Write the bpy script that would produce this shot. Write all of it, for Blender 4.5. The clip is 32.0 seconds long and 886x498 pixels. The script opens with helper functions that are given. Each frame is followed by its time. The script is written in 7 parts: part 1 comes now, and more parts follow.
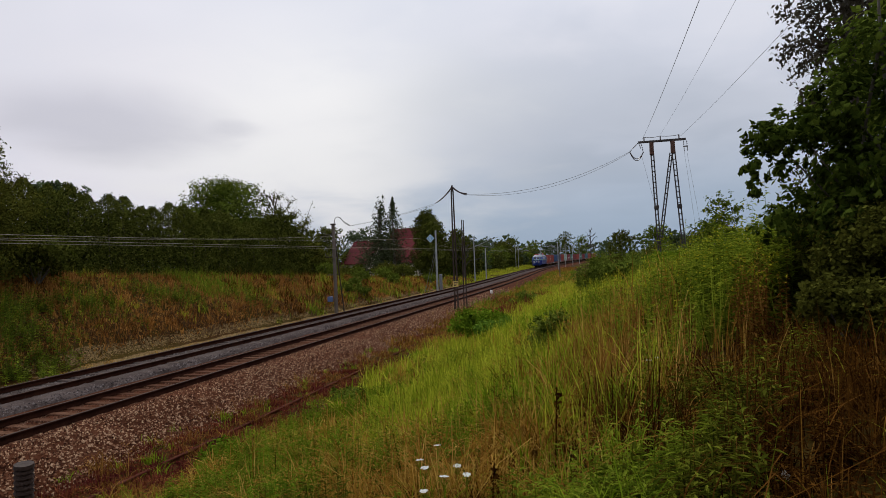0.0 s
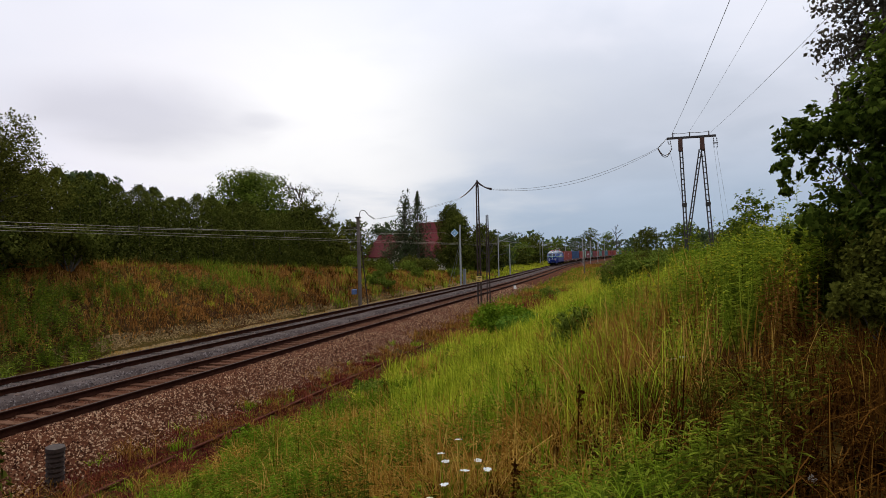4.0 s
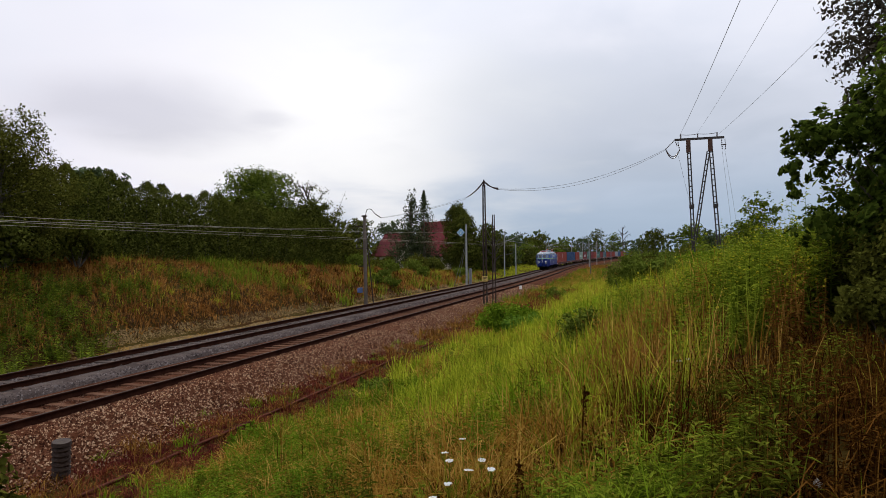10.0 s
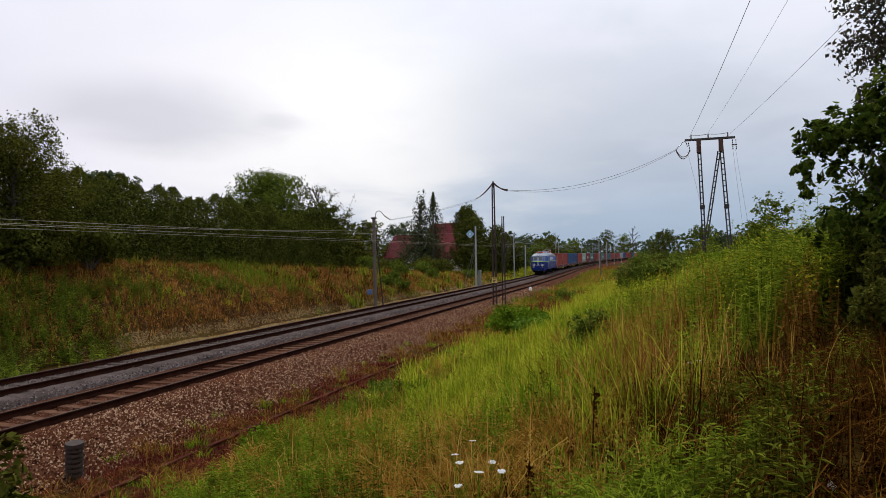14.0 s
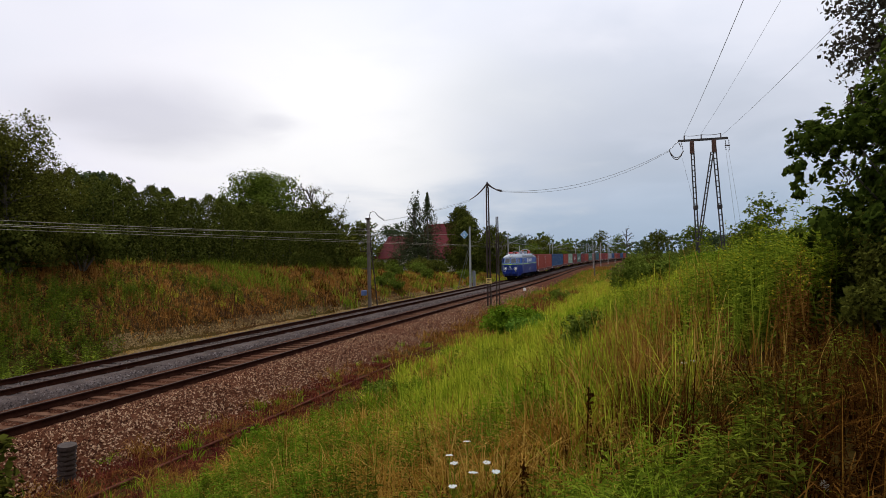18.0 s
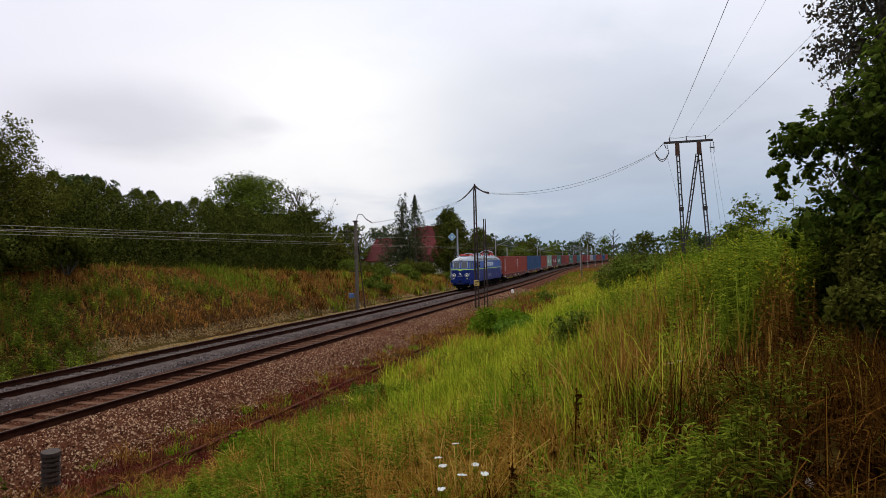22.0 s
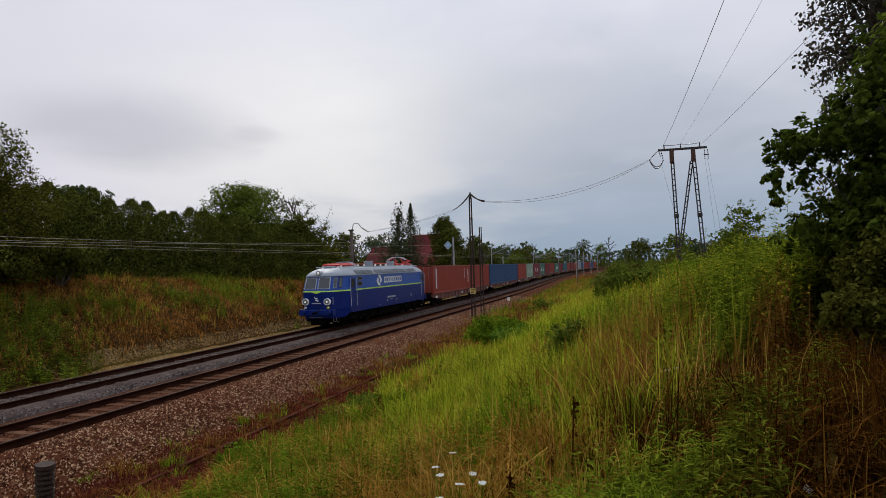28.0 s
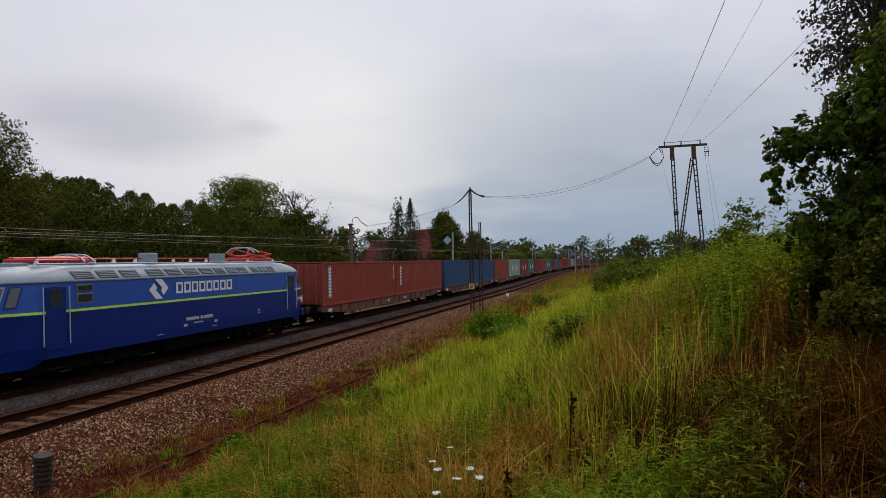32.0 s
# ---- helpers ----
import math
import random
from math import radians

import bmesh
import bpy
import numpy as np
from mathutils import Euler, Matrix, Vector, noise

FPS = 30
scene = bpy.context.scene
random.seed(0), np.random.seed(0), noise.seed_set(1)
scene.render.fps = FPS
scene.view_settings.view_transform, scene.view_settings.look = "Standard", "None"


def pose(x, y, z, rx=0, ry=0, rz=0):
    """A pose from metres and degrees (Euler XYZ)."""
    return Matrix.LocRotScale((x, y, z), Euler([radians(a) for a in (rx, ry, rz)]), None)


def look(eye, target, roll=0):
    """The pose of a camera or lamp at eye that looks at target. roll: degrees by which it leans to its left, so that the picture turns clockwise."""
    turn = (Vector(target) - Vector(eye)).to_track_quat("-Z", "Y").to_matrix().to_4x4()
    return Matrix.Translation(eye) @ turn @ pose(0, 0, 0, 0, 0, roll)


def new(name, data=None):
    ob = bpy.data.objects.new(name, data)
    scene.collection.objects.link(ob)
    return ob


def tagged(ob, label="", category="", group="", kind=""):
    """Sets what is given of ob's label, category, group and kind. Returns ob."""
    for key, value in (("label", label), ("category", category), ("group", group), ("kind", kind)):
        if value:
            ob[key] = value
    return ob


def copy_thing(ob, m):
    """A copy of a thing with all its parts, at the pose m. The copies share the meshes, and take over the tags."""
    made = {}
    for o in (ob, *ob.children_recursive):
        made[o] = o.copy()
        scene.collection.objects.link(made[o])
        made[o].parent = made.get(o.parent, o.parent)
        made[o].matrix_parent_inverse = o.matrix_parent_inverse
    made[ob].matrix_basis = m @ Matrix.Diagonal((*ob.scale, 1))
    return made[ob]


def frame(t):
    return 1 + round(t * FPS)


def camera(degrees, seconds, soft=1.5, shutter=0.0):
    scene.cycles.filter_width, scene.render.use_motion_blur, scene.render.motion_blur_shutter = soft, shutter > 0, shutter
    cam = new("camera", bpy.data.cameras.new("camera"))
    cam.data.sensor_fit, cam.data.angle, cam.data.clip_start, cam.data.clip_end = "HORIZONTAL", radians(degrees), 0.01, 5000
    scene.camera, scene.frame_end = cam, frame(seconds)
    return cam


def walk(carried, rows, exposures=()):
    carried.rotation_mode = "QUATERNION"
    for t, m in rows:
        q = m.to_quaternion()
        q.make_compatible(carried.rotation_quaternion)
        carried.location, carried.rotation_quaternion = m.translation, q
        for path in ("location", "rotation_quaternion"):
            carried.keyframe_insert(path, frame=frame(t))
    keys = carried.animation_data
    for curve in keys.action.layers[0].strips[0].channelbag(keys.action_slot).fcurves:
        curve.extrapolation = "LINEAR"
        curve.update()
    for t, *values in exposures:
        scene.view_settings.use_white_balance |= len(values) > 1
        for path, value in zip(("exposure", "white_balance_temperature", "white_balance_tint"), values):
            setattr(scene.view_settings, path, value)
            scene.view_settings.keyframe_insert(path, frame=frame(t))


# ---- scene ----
EXPO = 0.0
# Camera: held by hand on the bank, it only turns.
EYE = (0.0, 0.0, 3.54)
cam = camera(69.0, 32.0, soft=0.75)
TURNS = [
    # seconds, yaw, pitch, roll
    (0.0, 14.44, 0.88, 2.08), (0.5, 14.17, 0.67, 1.96), (1.0, 14.92, 0.45, 2.03), (1.5, 16.02, -0.17, 0.93),
    (2.0, 17.05, -1.18, 0.50), (2.5, 18.97, -0.15, -0.57), (3.0, 17.82, -0.75, 0.26), (3.5, 18.37, -1.21, -0.29),
    (4.0, 16.57, 0.45, 1.18), (4.5, 15.48, 0.81, 1.88), (6.5, 15.66, 0.49, 0.64), (7.0, 15.77, 0.32, 0.30),
    (7.5, 17.09, -0.04, 0.24), (8.0, 17.87, 0.34, 0.02), (8.5, 18.06, -0.06, 0.38), (9.0, 18.00, 0.05, 0.86),
    (9.5, 17.21, 0.51, 0.76), (10.0, 17.10, 0.40, 0.60), (10.5, 17.24, 0.71, 0.94), (11.0, 16.88, 0.64, 1.19),
    (11.5, 17.21, 0.86, 1.08), (12.0, 17.30, 0.85, 0.95), (12.5, 17.53, 0.99, 1.02), (13.0, 17.75, 0.78, 0.94),
    (13.5, 18.14, 0.26, 0.92), (14.0, 17.94, 0.56, 0.79), (14.5, 17.75, 0.45, 1.57), (16.5, 16.96, 0.79, 0.81),
    (17.0, 17.02, 0.85, 0.83), (17.5, 17.25, 0.66, 0.63), (18.0, 17.43, 0.61, 0.86), (18.5, 17.43, 0.46, 1.05),
    (19.0, 16.82, 0.94, 1.29), (19.5, 16.41, 1.22, 2.04), (20.0, 16.00, 1.09, 1.54), (20.5, 16.17, 0.79, 1.14),
    (21.0, 16.41, 0.61, 1.41), (21.5, 16.35, 0.50, 1.17), (22.0, 16.34, 0.79, 1.14), (22.5, 16.48, 0.63, 1.11),
    (23.0, 16.85, 0.68, 1.18), (23.5, 17.06, 0.51, 0.87), (24.0, 17.06, 0.31, 0.91), (24.5, 17.12, 0.31, 1.69),
    (26.5, 16.71, 1.24, 2.20), (27.0, 16.34, 1.92, 1.66), (27.5, 16.47, 1.53, 1.19), (28.0, 15.99, 1.53, 1.52),
    (28.5, 15.69, 0.88, 1.64), (29.0, 15.67, 0.71, 1.42), (29.5, 15.73, 0.64, 1.04), (30.0, 15.21, 1.12, 0.99),
    (30.5, 15.54, 1.14, 0.83), (31.0, 15.62, 1.00, 0.94), (31.5, 15.69, 1.10, 1.01), (32.0, 15.92, 1.08, 1.01)]
walk(cam, [(t, pose(*EYE, 90 + pitch, roll, yaw)) for t, yaw, pitch, roll in TURNS],
     exposures=[(0, EXPO - 0.25), (1.5, EXPO - 0.22), (4, EXPO), (24, EXPO), (26.5, EXPO - 0.23), (32, EXPO - 0.33)])

# ---- world and light: a bright overcast sky, the sun behind the clouds ----
SUN_DIR = Vector((-0.42, 0.62, 0.66)).normalized()


def build_world():
    world = bpy.data.worlds.new("overcast_sky")
    scene.world = world
    world.use_nodes = True
    nt = world.node_tree
    nt.nodes.clear()
    N, L = nt.nodes.new, nt.links.new

    def math_node(op, a, b=None, clamp=False):
        n = N("ShaderNodeMath")
        n.operation, n.use_clamp = op, clamp
        for i, v in enumerate((a, b)):
            if v is None:
                continue
            if isinstance(v, (int, float)):
                n.inputs[i].default_value = v
            else:
                L(v, n.inputs[i])
        return n.outputs[0]

    def ramp(fac, stops):
        n = N("ShaderNodeValToRGB")
        n.color_ramp.interpolation = "EASE"
        while len(n.color_ramp.elements) < len(stops):
            n.color_ramp.elements.new(0.5)
        for e, (p, c) in zip(n.color_ramp.elements, stops):
            e.position, e.color = p, (*c, 1)
        L(fac, n.inputs[0])
        return n.outputs[0]

    def mix(kind, fac, a, b):
        n = N("ShaderNodeMix")
        n.data_type, n.blend_type = "RGBA", kind
        for sock, v in ((n.inputs[0], fac), (n.inputs[6], a), (n.inputs[7], b)):
            if isinstance(v, (int, float)):
                sock.default_value = v
            elif isinstance(v, tuple):
                sock.default_value = (*v, 1)
            else:
                L(v, sock)
        return n.outputs[2]

    co = N("ShaderNodeTexCoord").outputs["Generated"]
    sep = N("ShaderNodeSeparateXYZ")
    L(co, sep.inputs[0])
    up = math_node("MAXIMUM", sep.outputs[2], 0.0)
    # clouds lie on a flat layer overhead
    flat = N("ShaderNodeVectorMath")
    flat.operation = "DIVIDE"
    den = N("ShaderNodeCombineXYZ")
    d = math_node("ADD", up, 0.22)
    for i in range(3):
        L(d, den.inputs[i])
    L(co, flat.inputs[0])
    L(den.outputs[0], flat.inputs[1])

    def cloud(scale, offset, detail, rough, dist):
        m = N("ShaderNodeMapping")
        m.inputs["Location"].default_value = offset
        L(flat.outputs[0], m.inputs[0])
        n = N("ShaderNodeTexNoise")
        n.inputs["Scale"].default_value, n.inputs["Detail"].default_value = scale, detail
        n.inputs["Roughness"].default_value, n.inputs["Distortion"].default_value = rough, dist
        L(m.outputs[0], n.inputs["Vector"])
        return n.outputs["Fac"]

    big = cloud(0.7, CLOUD_SHIFT, 3.0, 0.45, 0.2)
    small = cloud(2.2, (3.1, 0.4, 0.0), 4.0, 0.5, 0.3)
    cover = math_node("ADD", math_node("MULTIPLY", big, 0.75), math_node("MULTIPLY", small, 0.25))

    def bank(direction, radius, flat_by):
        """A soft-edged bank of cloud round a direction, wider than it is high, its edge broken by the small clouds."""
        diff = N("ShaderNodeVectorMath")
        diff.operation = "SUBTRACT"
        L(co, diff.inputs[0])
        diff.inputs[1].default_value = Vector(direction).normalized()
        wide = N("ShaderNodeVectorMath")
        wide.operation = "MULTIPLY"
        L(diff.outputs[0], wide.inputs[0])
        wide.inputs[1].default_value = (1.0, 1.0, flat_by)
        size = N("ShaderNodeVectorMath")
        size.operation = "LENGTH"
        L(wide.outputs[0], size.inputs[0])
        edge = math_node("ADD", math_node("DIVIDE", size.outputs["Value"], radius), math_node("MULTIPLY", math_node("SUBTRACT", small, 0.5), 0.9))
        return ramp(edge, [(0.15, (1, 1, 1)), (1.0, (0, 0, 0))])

    tone = ramp(cover, [(0.36, (0.58, 0.63, 0.74)), (0.47, (0.70, 0.74, 0.85)), (0.56, (0.80, 0.83, 0.94)), (0.66, (0.90, 0.91, 1.0))])
    # near the horizon the far cloud base turns blue-grey
    low = ramp(up, [(0.0, (1, 1, 1)), (0.21, (0, 0, 0))])
    tone = mix("MIX", math_node("MULTIPLY", low, 0.9), tone, (0.40, 0.54, 0.73))
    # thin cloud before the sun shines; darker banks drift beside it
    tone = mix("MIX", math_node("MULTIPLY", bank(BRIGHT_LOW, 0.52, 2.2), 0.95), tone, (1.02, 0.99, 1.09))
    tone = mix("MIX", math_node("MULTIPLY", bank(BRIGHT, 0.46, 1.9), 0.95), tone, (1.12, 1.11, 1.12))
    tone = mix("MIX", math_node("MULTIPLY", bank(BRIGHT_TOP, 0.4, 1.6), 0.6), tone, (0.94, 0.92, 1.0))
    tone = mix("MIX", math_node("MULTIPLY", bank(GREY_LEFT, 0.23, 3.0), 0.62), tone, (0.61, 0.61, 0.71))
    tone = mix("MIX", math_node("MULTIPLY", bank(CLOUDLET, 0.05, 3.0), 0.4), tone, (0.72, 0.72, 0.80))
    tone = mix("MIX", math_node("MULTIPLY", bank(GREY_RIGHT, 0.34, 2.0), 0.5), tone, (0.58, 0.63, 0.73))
    # an overcast sky is brighter overhead
    gain = math_node("ADD", math_node("MULTIPLY", up, 0.75), 0.85)
    tone = mix("MULTIPLY", 1.0, tone, gain)
    sky = N("ShaderNodeTexSky")
    sky.sky_type, sky.sun_disc = "NISHITA", False
    sky.sun_elevation = math.asin(SUN_DIR.z)
    sky.sun_rotation = math.atan2(SUN_DIR.x, SUN_DIR.y)
    blue = N("ShaderNodeBackground")
    L(sky.outputs[0], blue.inputs[0])
    blue.inputs[1].default_value = 0.06
    grey = N("ShaderNodeBackground")
    L(tone, grey.inputs[0])
    grey.inputs[1].default_value = 0.95
    both = N("ShaderNodeMixShader")
    both.inputs[0].default_value = 0.94
    L(blue.outputs[0], both.inputs[1])
    L(grey.outputs[0], both.inputs[2])
    out = N("ShaderNodeOutputWorld")
    L(both.outputs[0], out.inputs[0])


CLOUD_SHIFT = (0.35, 0.2, 0.0)
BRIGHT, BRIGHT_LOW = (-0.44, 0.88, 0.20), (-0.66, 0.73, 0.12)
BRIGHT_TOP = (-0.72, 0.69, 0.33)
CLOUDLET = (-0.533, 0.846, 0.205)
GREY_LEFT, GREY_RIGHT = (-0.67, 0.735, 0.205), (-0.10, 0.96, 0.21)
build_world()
sun_data = bpy.data.lights.new("sun", "SUN")
sun_data.energy, sun_data.angle, sun_data.color = 2.2, radians(20), (1.0, 0.96, 0.9)
sun = new("sun", sun_data)
sun.matrix_world = look(SUN_DIR * 300, (0, 0, 0))

# ---- materials ----
def surface(name, colours, rough=0.8, metal=0.0, scale=1.0, fine=12.0, bump=0.3, bump_scale=30.0, island=0.0, obj_random=0.0, stain=None, spec=0.3, translucent=0.0, coords="Object"):
    """A procedural surface: broad patches between the given colours, fine grain, relief and, if asked, stains or piece-by-piece change."""
    m = bpy.data.materials.new(name)
    m.use_nodes = True
    nt = m.node_tree
    nt.nodes.clear()
    N, L = nt.nodes.new, nt.links.new
    co = N("ShaderNodeTexCoord").outputs[coords] if coords != "Position" else N("ShaderNodeNewGeometry").outputs["Position"]

    def noise_node(sc, detail=4.0, rough_=0.55):
        n = N("ShaderNodeTexNoise")
        n.inputs["Scale"].default_value, n.inputs["Detail"].default_value, n.inputs["Roughness"].default_value = sc, detail, rough_
        L(co, n.inputs["Vector"])
        return n.outputs["Fac"]

    def calc(op, a, b):
        n = N("ShaderNodeMath")
        n.operation = op
        for i, v in enumerate((a, b)):
            if isinstance(v, (int, float)):
                n.inputs[i].default_value = v
            else:
                L(v, n.inputs[i])
        return n.outputs[0]

    fac = calc("ADD", calc("MULTIPLY", noise_node(scale), 0.6), calc("MULTIPLY", noise_node(fine), 0.4))
    if island:
        r = N("ShaderNodeNewGeometry").outputs["Random Per Island"]
        fac = calc("ADD", calc("MULTIPLY", fac, 1 - island), calc("MULTIPLY", calc("ADD", calc("MULTIPLY", r, 0.6), 0.2), island))
    if obj_random:
        r = N("ShaderNodeObjectInfo").outputs["Random"]
        fac = calc("ADD", calc("MULTIPLY", fac, 1 - obj_random), calc("MULTIPLY", calc("ADD", calc("MULTIPLY", r, 0.6), 0.2), obj_random))
    ramp = N("ShaderNodeValToRGB")
    k = len(colours)
    while len(ramp.color_ramp.elements) < k:
        ramp.color_ramp.elements.new(0.5)
    for i, (e, c) in enumerate(zip(ramp.color_ramp.elements, colours)):
        e.position, e.color = (0.3 + 0.4 * i / max(1, k - 1)), (*c, 1)
    L(fac, ramp.inputs[0])
    col = ramp.outputs[0]
    if stain:
        s = N("ShaderNodeValToRGB")
        s.color_ramp.elements[0].position, s.color_ramp.elements[1].position = stain[1], stain[1] + 0.12
        L(noise_node(stain[2], 6.0, 0.65), s.inputs[0])
        mx = N("ShaderNodeMix")
        mx.data_type = "RGBA"
        L(s.outputs[0], mx.inputs[0])
        L(col, mx.inputs[6])
        mx.inputs[7].default_value = (*stain[0], 1)
        col = mx.outputs[2]
    p = N("ShaderNodeBsdfPrincipled")
    L(col, p.inputs["Base Color"])
    p.inputs["Metallic"].default_value = metal
    p.inputs["Specular IOR Level"].default_value = spec
    L(calc("ADD", calc("MULTIPLY", noise_node(fine * 0.7), 0.25), rough - 0.12), p.inputs["Roughness"])
    if bump:
        b = N("ShaderNodeBump")
        b.inputs["Strength"].default_value, b.inputs["Distance"].default_value = bump, 0.02
        L(noise_node(bump_scale, 6.0, 0.6), b.inputs["Height"])
        L(b.outputs[0], p.inputs["Normal"])
    out = N("ShaderNodeOutputMaterial")
    if translucent:
        tr = N("ShaderNodeBsdfTranslucent")
        L(col, tr.inputs[0])
        ms = N("ShaderNodeMixShader")
        ms.inputs[0].default_value = translucent
        L(p.outputs[0], ms.inputs[1])
        L(tr.outputs[0], ms.inputs[2])
        L(ms.outputs[0], out.inputs[0])
    else:
        L(p.outputs[0], out.inputs[0])
    return m


def glass_dark(name, tint):
    m = surface(name, [tint, tuple(c * 1.4 for c in tint)], rough=0.2, bump=0.0, scale=0.8, spec=0.6)
    return m


def leafy(name, colours, tr=0.35):
    colours = [tuple(v * 1.15 for v in c) for c in colours]
    return surface(name, colours, rough=0.75, scale=0.8, fine=4.5, bump=0.0, island=0.5, translucent=tr * 0.65, coords="Position", spec=0.0)


M = {}
M["soil"] = surface("soil", [(0.024, 0.010, 0.003), (0.055, 0.025, 0.007), (0.045, 0.032, 0.006), (0.10, 0.052, 0.016)], rough=0.95, scale=0.25, fine=5.0, bump=0.6, bump_scale=14.0, coords="Position", spec=0.015)
M["ballast_bed_grey"] = surface("grey_ballast_bed", [(0.034, 0.024, 0.021), (0.074, 0.055, 0.049), (0.135, 0.106, 0.097)], rough=0.95, scale=1.2, fine=24.0, bump=1.0, bump_scale=26.0, coords="Position", spec=0.015)
M["ballast_bed_brown"] = surface("brown_ballast_bed", [(0.030, 0.009, 0.004), (0.068, 0.022, 0.010), (0.115, 0.046, 0.023)], rough=0.95, scale=1.0, fine=24.0, bump=1.0, bump_scale=26.0, coords="Position", spec=0.015)
M["stone_grey"] = surface("ballast_stone_grey", [(0.026, 0.020, 0.019), (0.07, 0.055, 0.051), (0.165, 0.138, 0.13)], rough=0.9, scale=0.6, fine=9.0, bump=0.4, island=0.7, coords="Position", spec=0.015)
M["stone_brown"] = surface("ballast_stone_brown", [(0.022, 0.007, 0.004), (0.082, 0.030, 0.015), (0.195, 0.096, 0.053), (0.38, 0.25, 0.155)], rough=0.9, scale=0.6, fine=9.0, bump=0.4, island=0.75, coords="Position", spec=0.015)
M["gravel_pale"] = surface("pale_tan_gravel", [(0.10, 0.062, 0.024), (0.19, 0.124, 0.05), (0.28, 0.19, 0.085)], rough=0.9, scale=0.6, fine=9.0, bump=0.4, island=0.7, coords="Position", spec=0.015)
M["stone_rust"] = surface("ballast_stone_rust", [(0.018, 0.006, 0.004), (0.045, 0.018, 0.010), (0.09, 0.042, 0.025), (0.16, 0.09, 0.06)], rough=0.9, scale=0.6, fine=9.0, bump=0.4, island=0.75, coords="Position", spec=0.015)
M["rail"] = surface("rusty_rail_steel", [(0.014, 0.005, 0.003), (0.028, 0.010, 0.006), (0.045, 0.018, 0.01)], rough=0.85, metal=0.0, scale=2.0, fine=22.0, bump=0.35, spec=0.015)
M["rail_head"] = surface("worn_rail_head", [(0.03, 0.017, 0.012), (0.055, 0.034, 0.026)], rough=0.75, metal=0.1, spec=0.1, scale=1.5, fine=16.0, bump=0.1)
M["old_rail"] = surface("old_rust", [(0.045, 0.014, 0.009), (0.09, 0.028, 0.017), (0.14, 0.052, 0.03)], rough=0.9, scale=2.0, fine=22.0, bump=0.6, spec=0.015)
M["wood_sleeper"] = surface("weathered_sleeper", [(0.045, 0.017, 0.009), (0.095, 0.042, 0.024), (0.16, 0.085, 0.052)], rough=0.9, scale=3.0, fine=25.0, bump=0.5, obj_random=0.3, stain=((0.085, 0.038, 0.02), 0.52, 5.0), spec=0.015)
M["conc_sleeper"] = surface("dusty_concrete_sleeper", [(0.04, 0.029, 0.025), (0.07, 0.052, 0.046), (0.11, 0.088, 0.078)], rough=0.9, scale=3.0, fine=25.0, bump=0.4, obj_random=0.3, stain=((0.11, 0.075, 0.06), 0.5, 5.0), spec=0.015)
M["concrete"] = surface("pale_concrete", [(0.22, 0.22, 0.21), (0.31, 0.31, 0.295), (0.40, 0.40, 0.38)], rough=0.9, scale=1.2, fine=18.0, bump=0.3, stain=((0.22, 0.2, 0.17), 0.55, 2.0))
M["pole_rust"] = surface("rusty_pole", [(0.022, 0.014, 0.012), (0.045, 0.028, 0.021), (0.075, 0.045, 0.032)], rough=0.85, scale=1.5, fine=14.0, bump=0.3, metal=0.1)
M["pole_brown"] = surface("brown_pole_timber", [(0.07, 0.055, 0.045), (0.12, 0.095, 0.075), (0.17, 0.135, 0.105)], rough=0.9, scale=1.5, fine=16.0, bump=0.5)
M["lattice"] = surface("grey_lattice_steel", [(0.03, 0.026, 0.026), (0.055, 0.047, 0.044), (0.09, 0.072, 0.064)], rough=0.75, scale=1.5, fine=12.0, metal=0.2, bump=0.2)
M["rusty_shoe"] = surface("rust_stained_steel", [(0.05, 0.028, 0.022), (0.10, 0.05, 0.036), (0.15, 0.085, 0.065)], rough=0.85, scale=1.5, fine=14.0, bump=0.3, metal=0.1)
M["wire"] = surface("weathered_wire", [(0.12, 0.115, 0.11), (0.19, 0.18, 0.17)], rough=0.6, metal=0.3, bump=0.0)
M["catenary"] = surface("copper_wire", [(0.17, 0.15, 0.10), (0.26, 0.23, 0.16)], rough=0.7, metal=0.2, bump=0.0)
M["insulator"] = surface("brown_insulator", [(0.05, 0.035, 0.03), (0.09, 0.06, 0.05)], rough=0.3, bump=0.0, spec=0.5)
M["galv"] = surface("galvanised_steel", [(0.16, 0.165, 0.17), (0.25, 0.255, 0.26)], rough=0.55, metal=0.5, scale=2.0, fine=18.0, bump=0.1)
M["sign_yellow"] = surface("faded_yellow_paint", [(0.55, 0.38, 0.10), (0.66, 0.48, 0.16)], rough=0.7, bump=0.1, stain=((0.3, 0.18, 0.08), 0.58, 8.0))
M["sign_blue"] = surface("blue_sign_paint", [(0.16, 0.36, 0.52), (0.22, 0.44, 0.60)], rough=0.6, bump=0.0)
M["white"] = surface("white_paint", [(0.72, 0.72, 0.70), (0.82, 0.82, 0.80)], rough=0.6, bump=0.0)
M["blue_box"] = surface("blue_box_paint", [(0.07, 0.11, 0.24), (0.11, 0.16, 0.33)], rough=0.6, bump=0.1)
M["bark"] = surface("grey_bark", [(0.05, 0.04, 0.03), (0.10, 0.085, 0.065), (0.16, 0.14, 0.115)], rough=0.95, scale=2.5, fine=14.0, bump=0.8, bump_scale=18.0)
M["dead_wood"] = surface("bare_dead_wood", [(0.05, 0.043, 0.036), (0.10, 0.088, 0.074)], rough=0.95, scale=2.5, fine=14.0, bump=0.5)
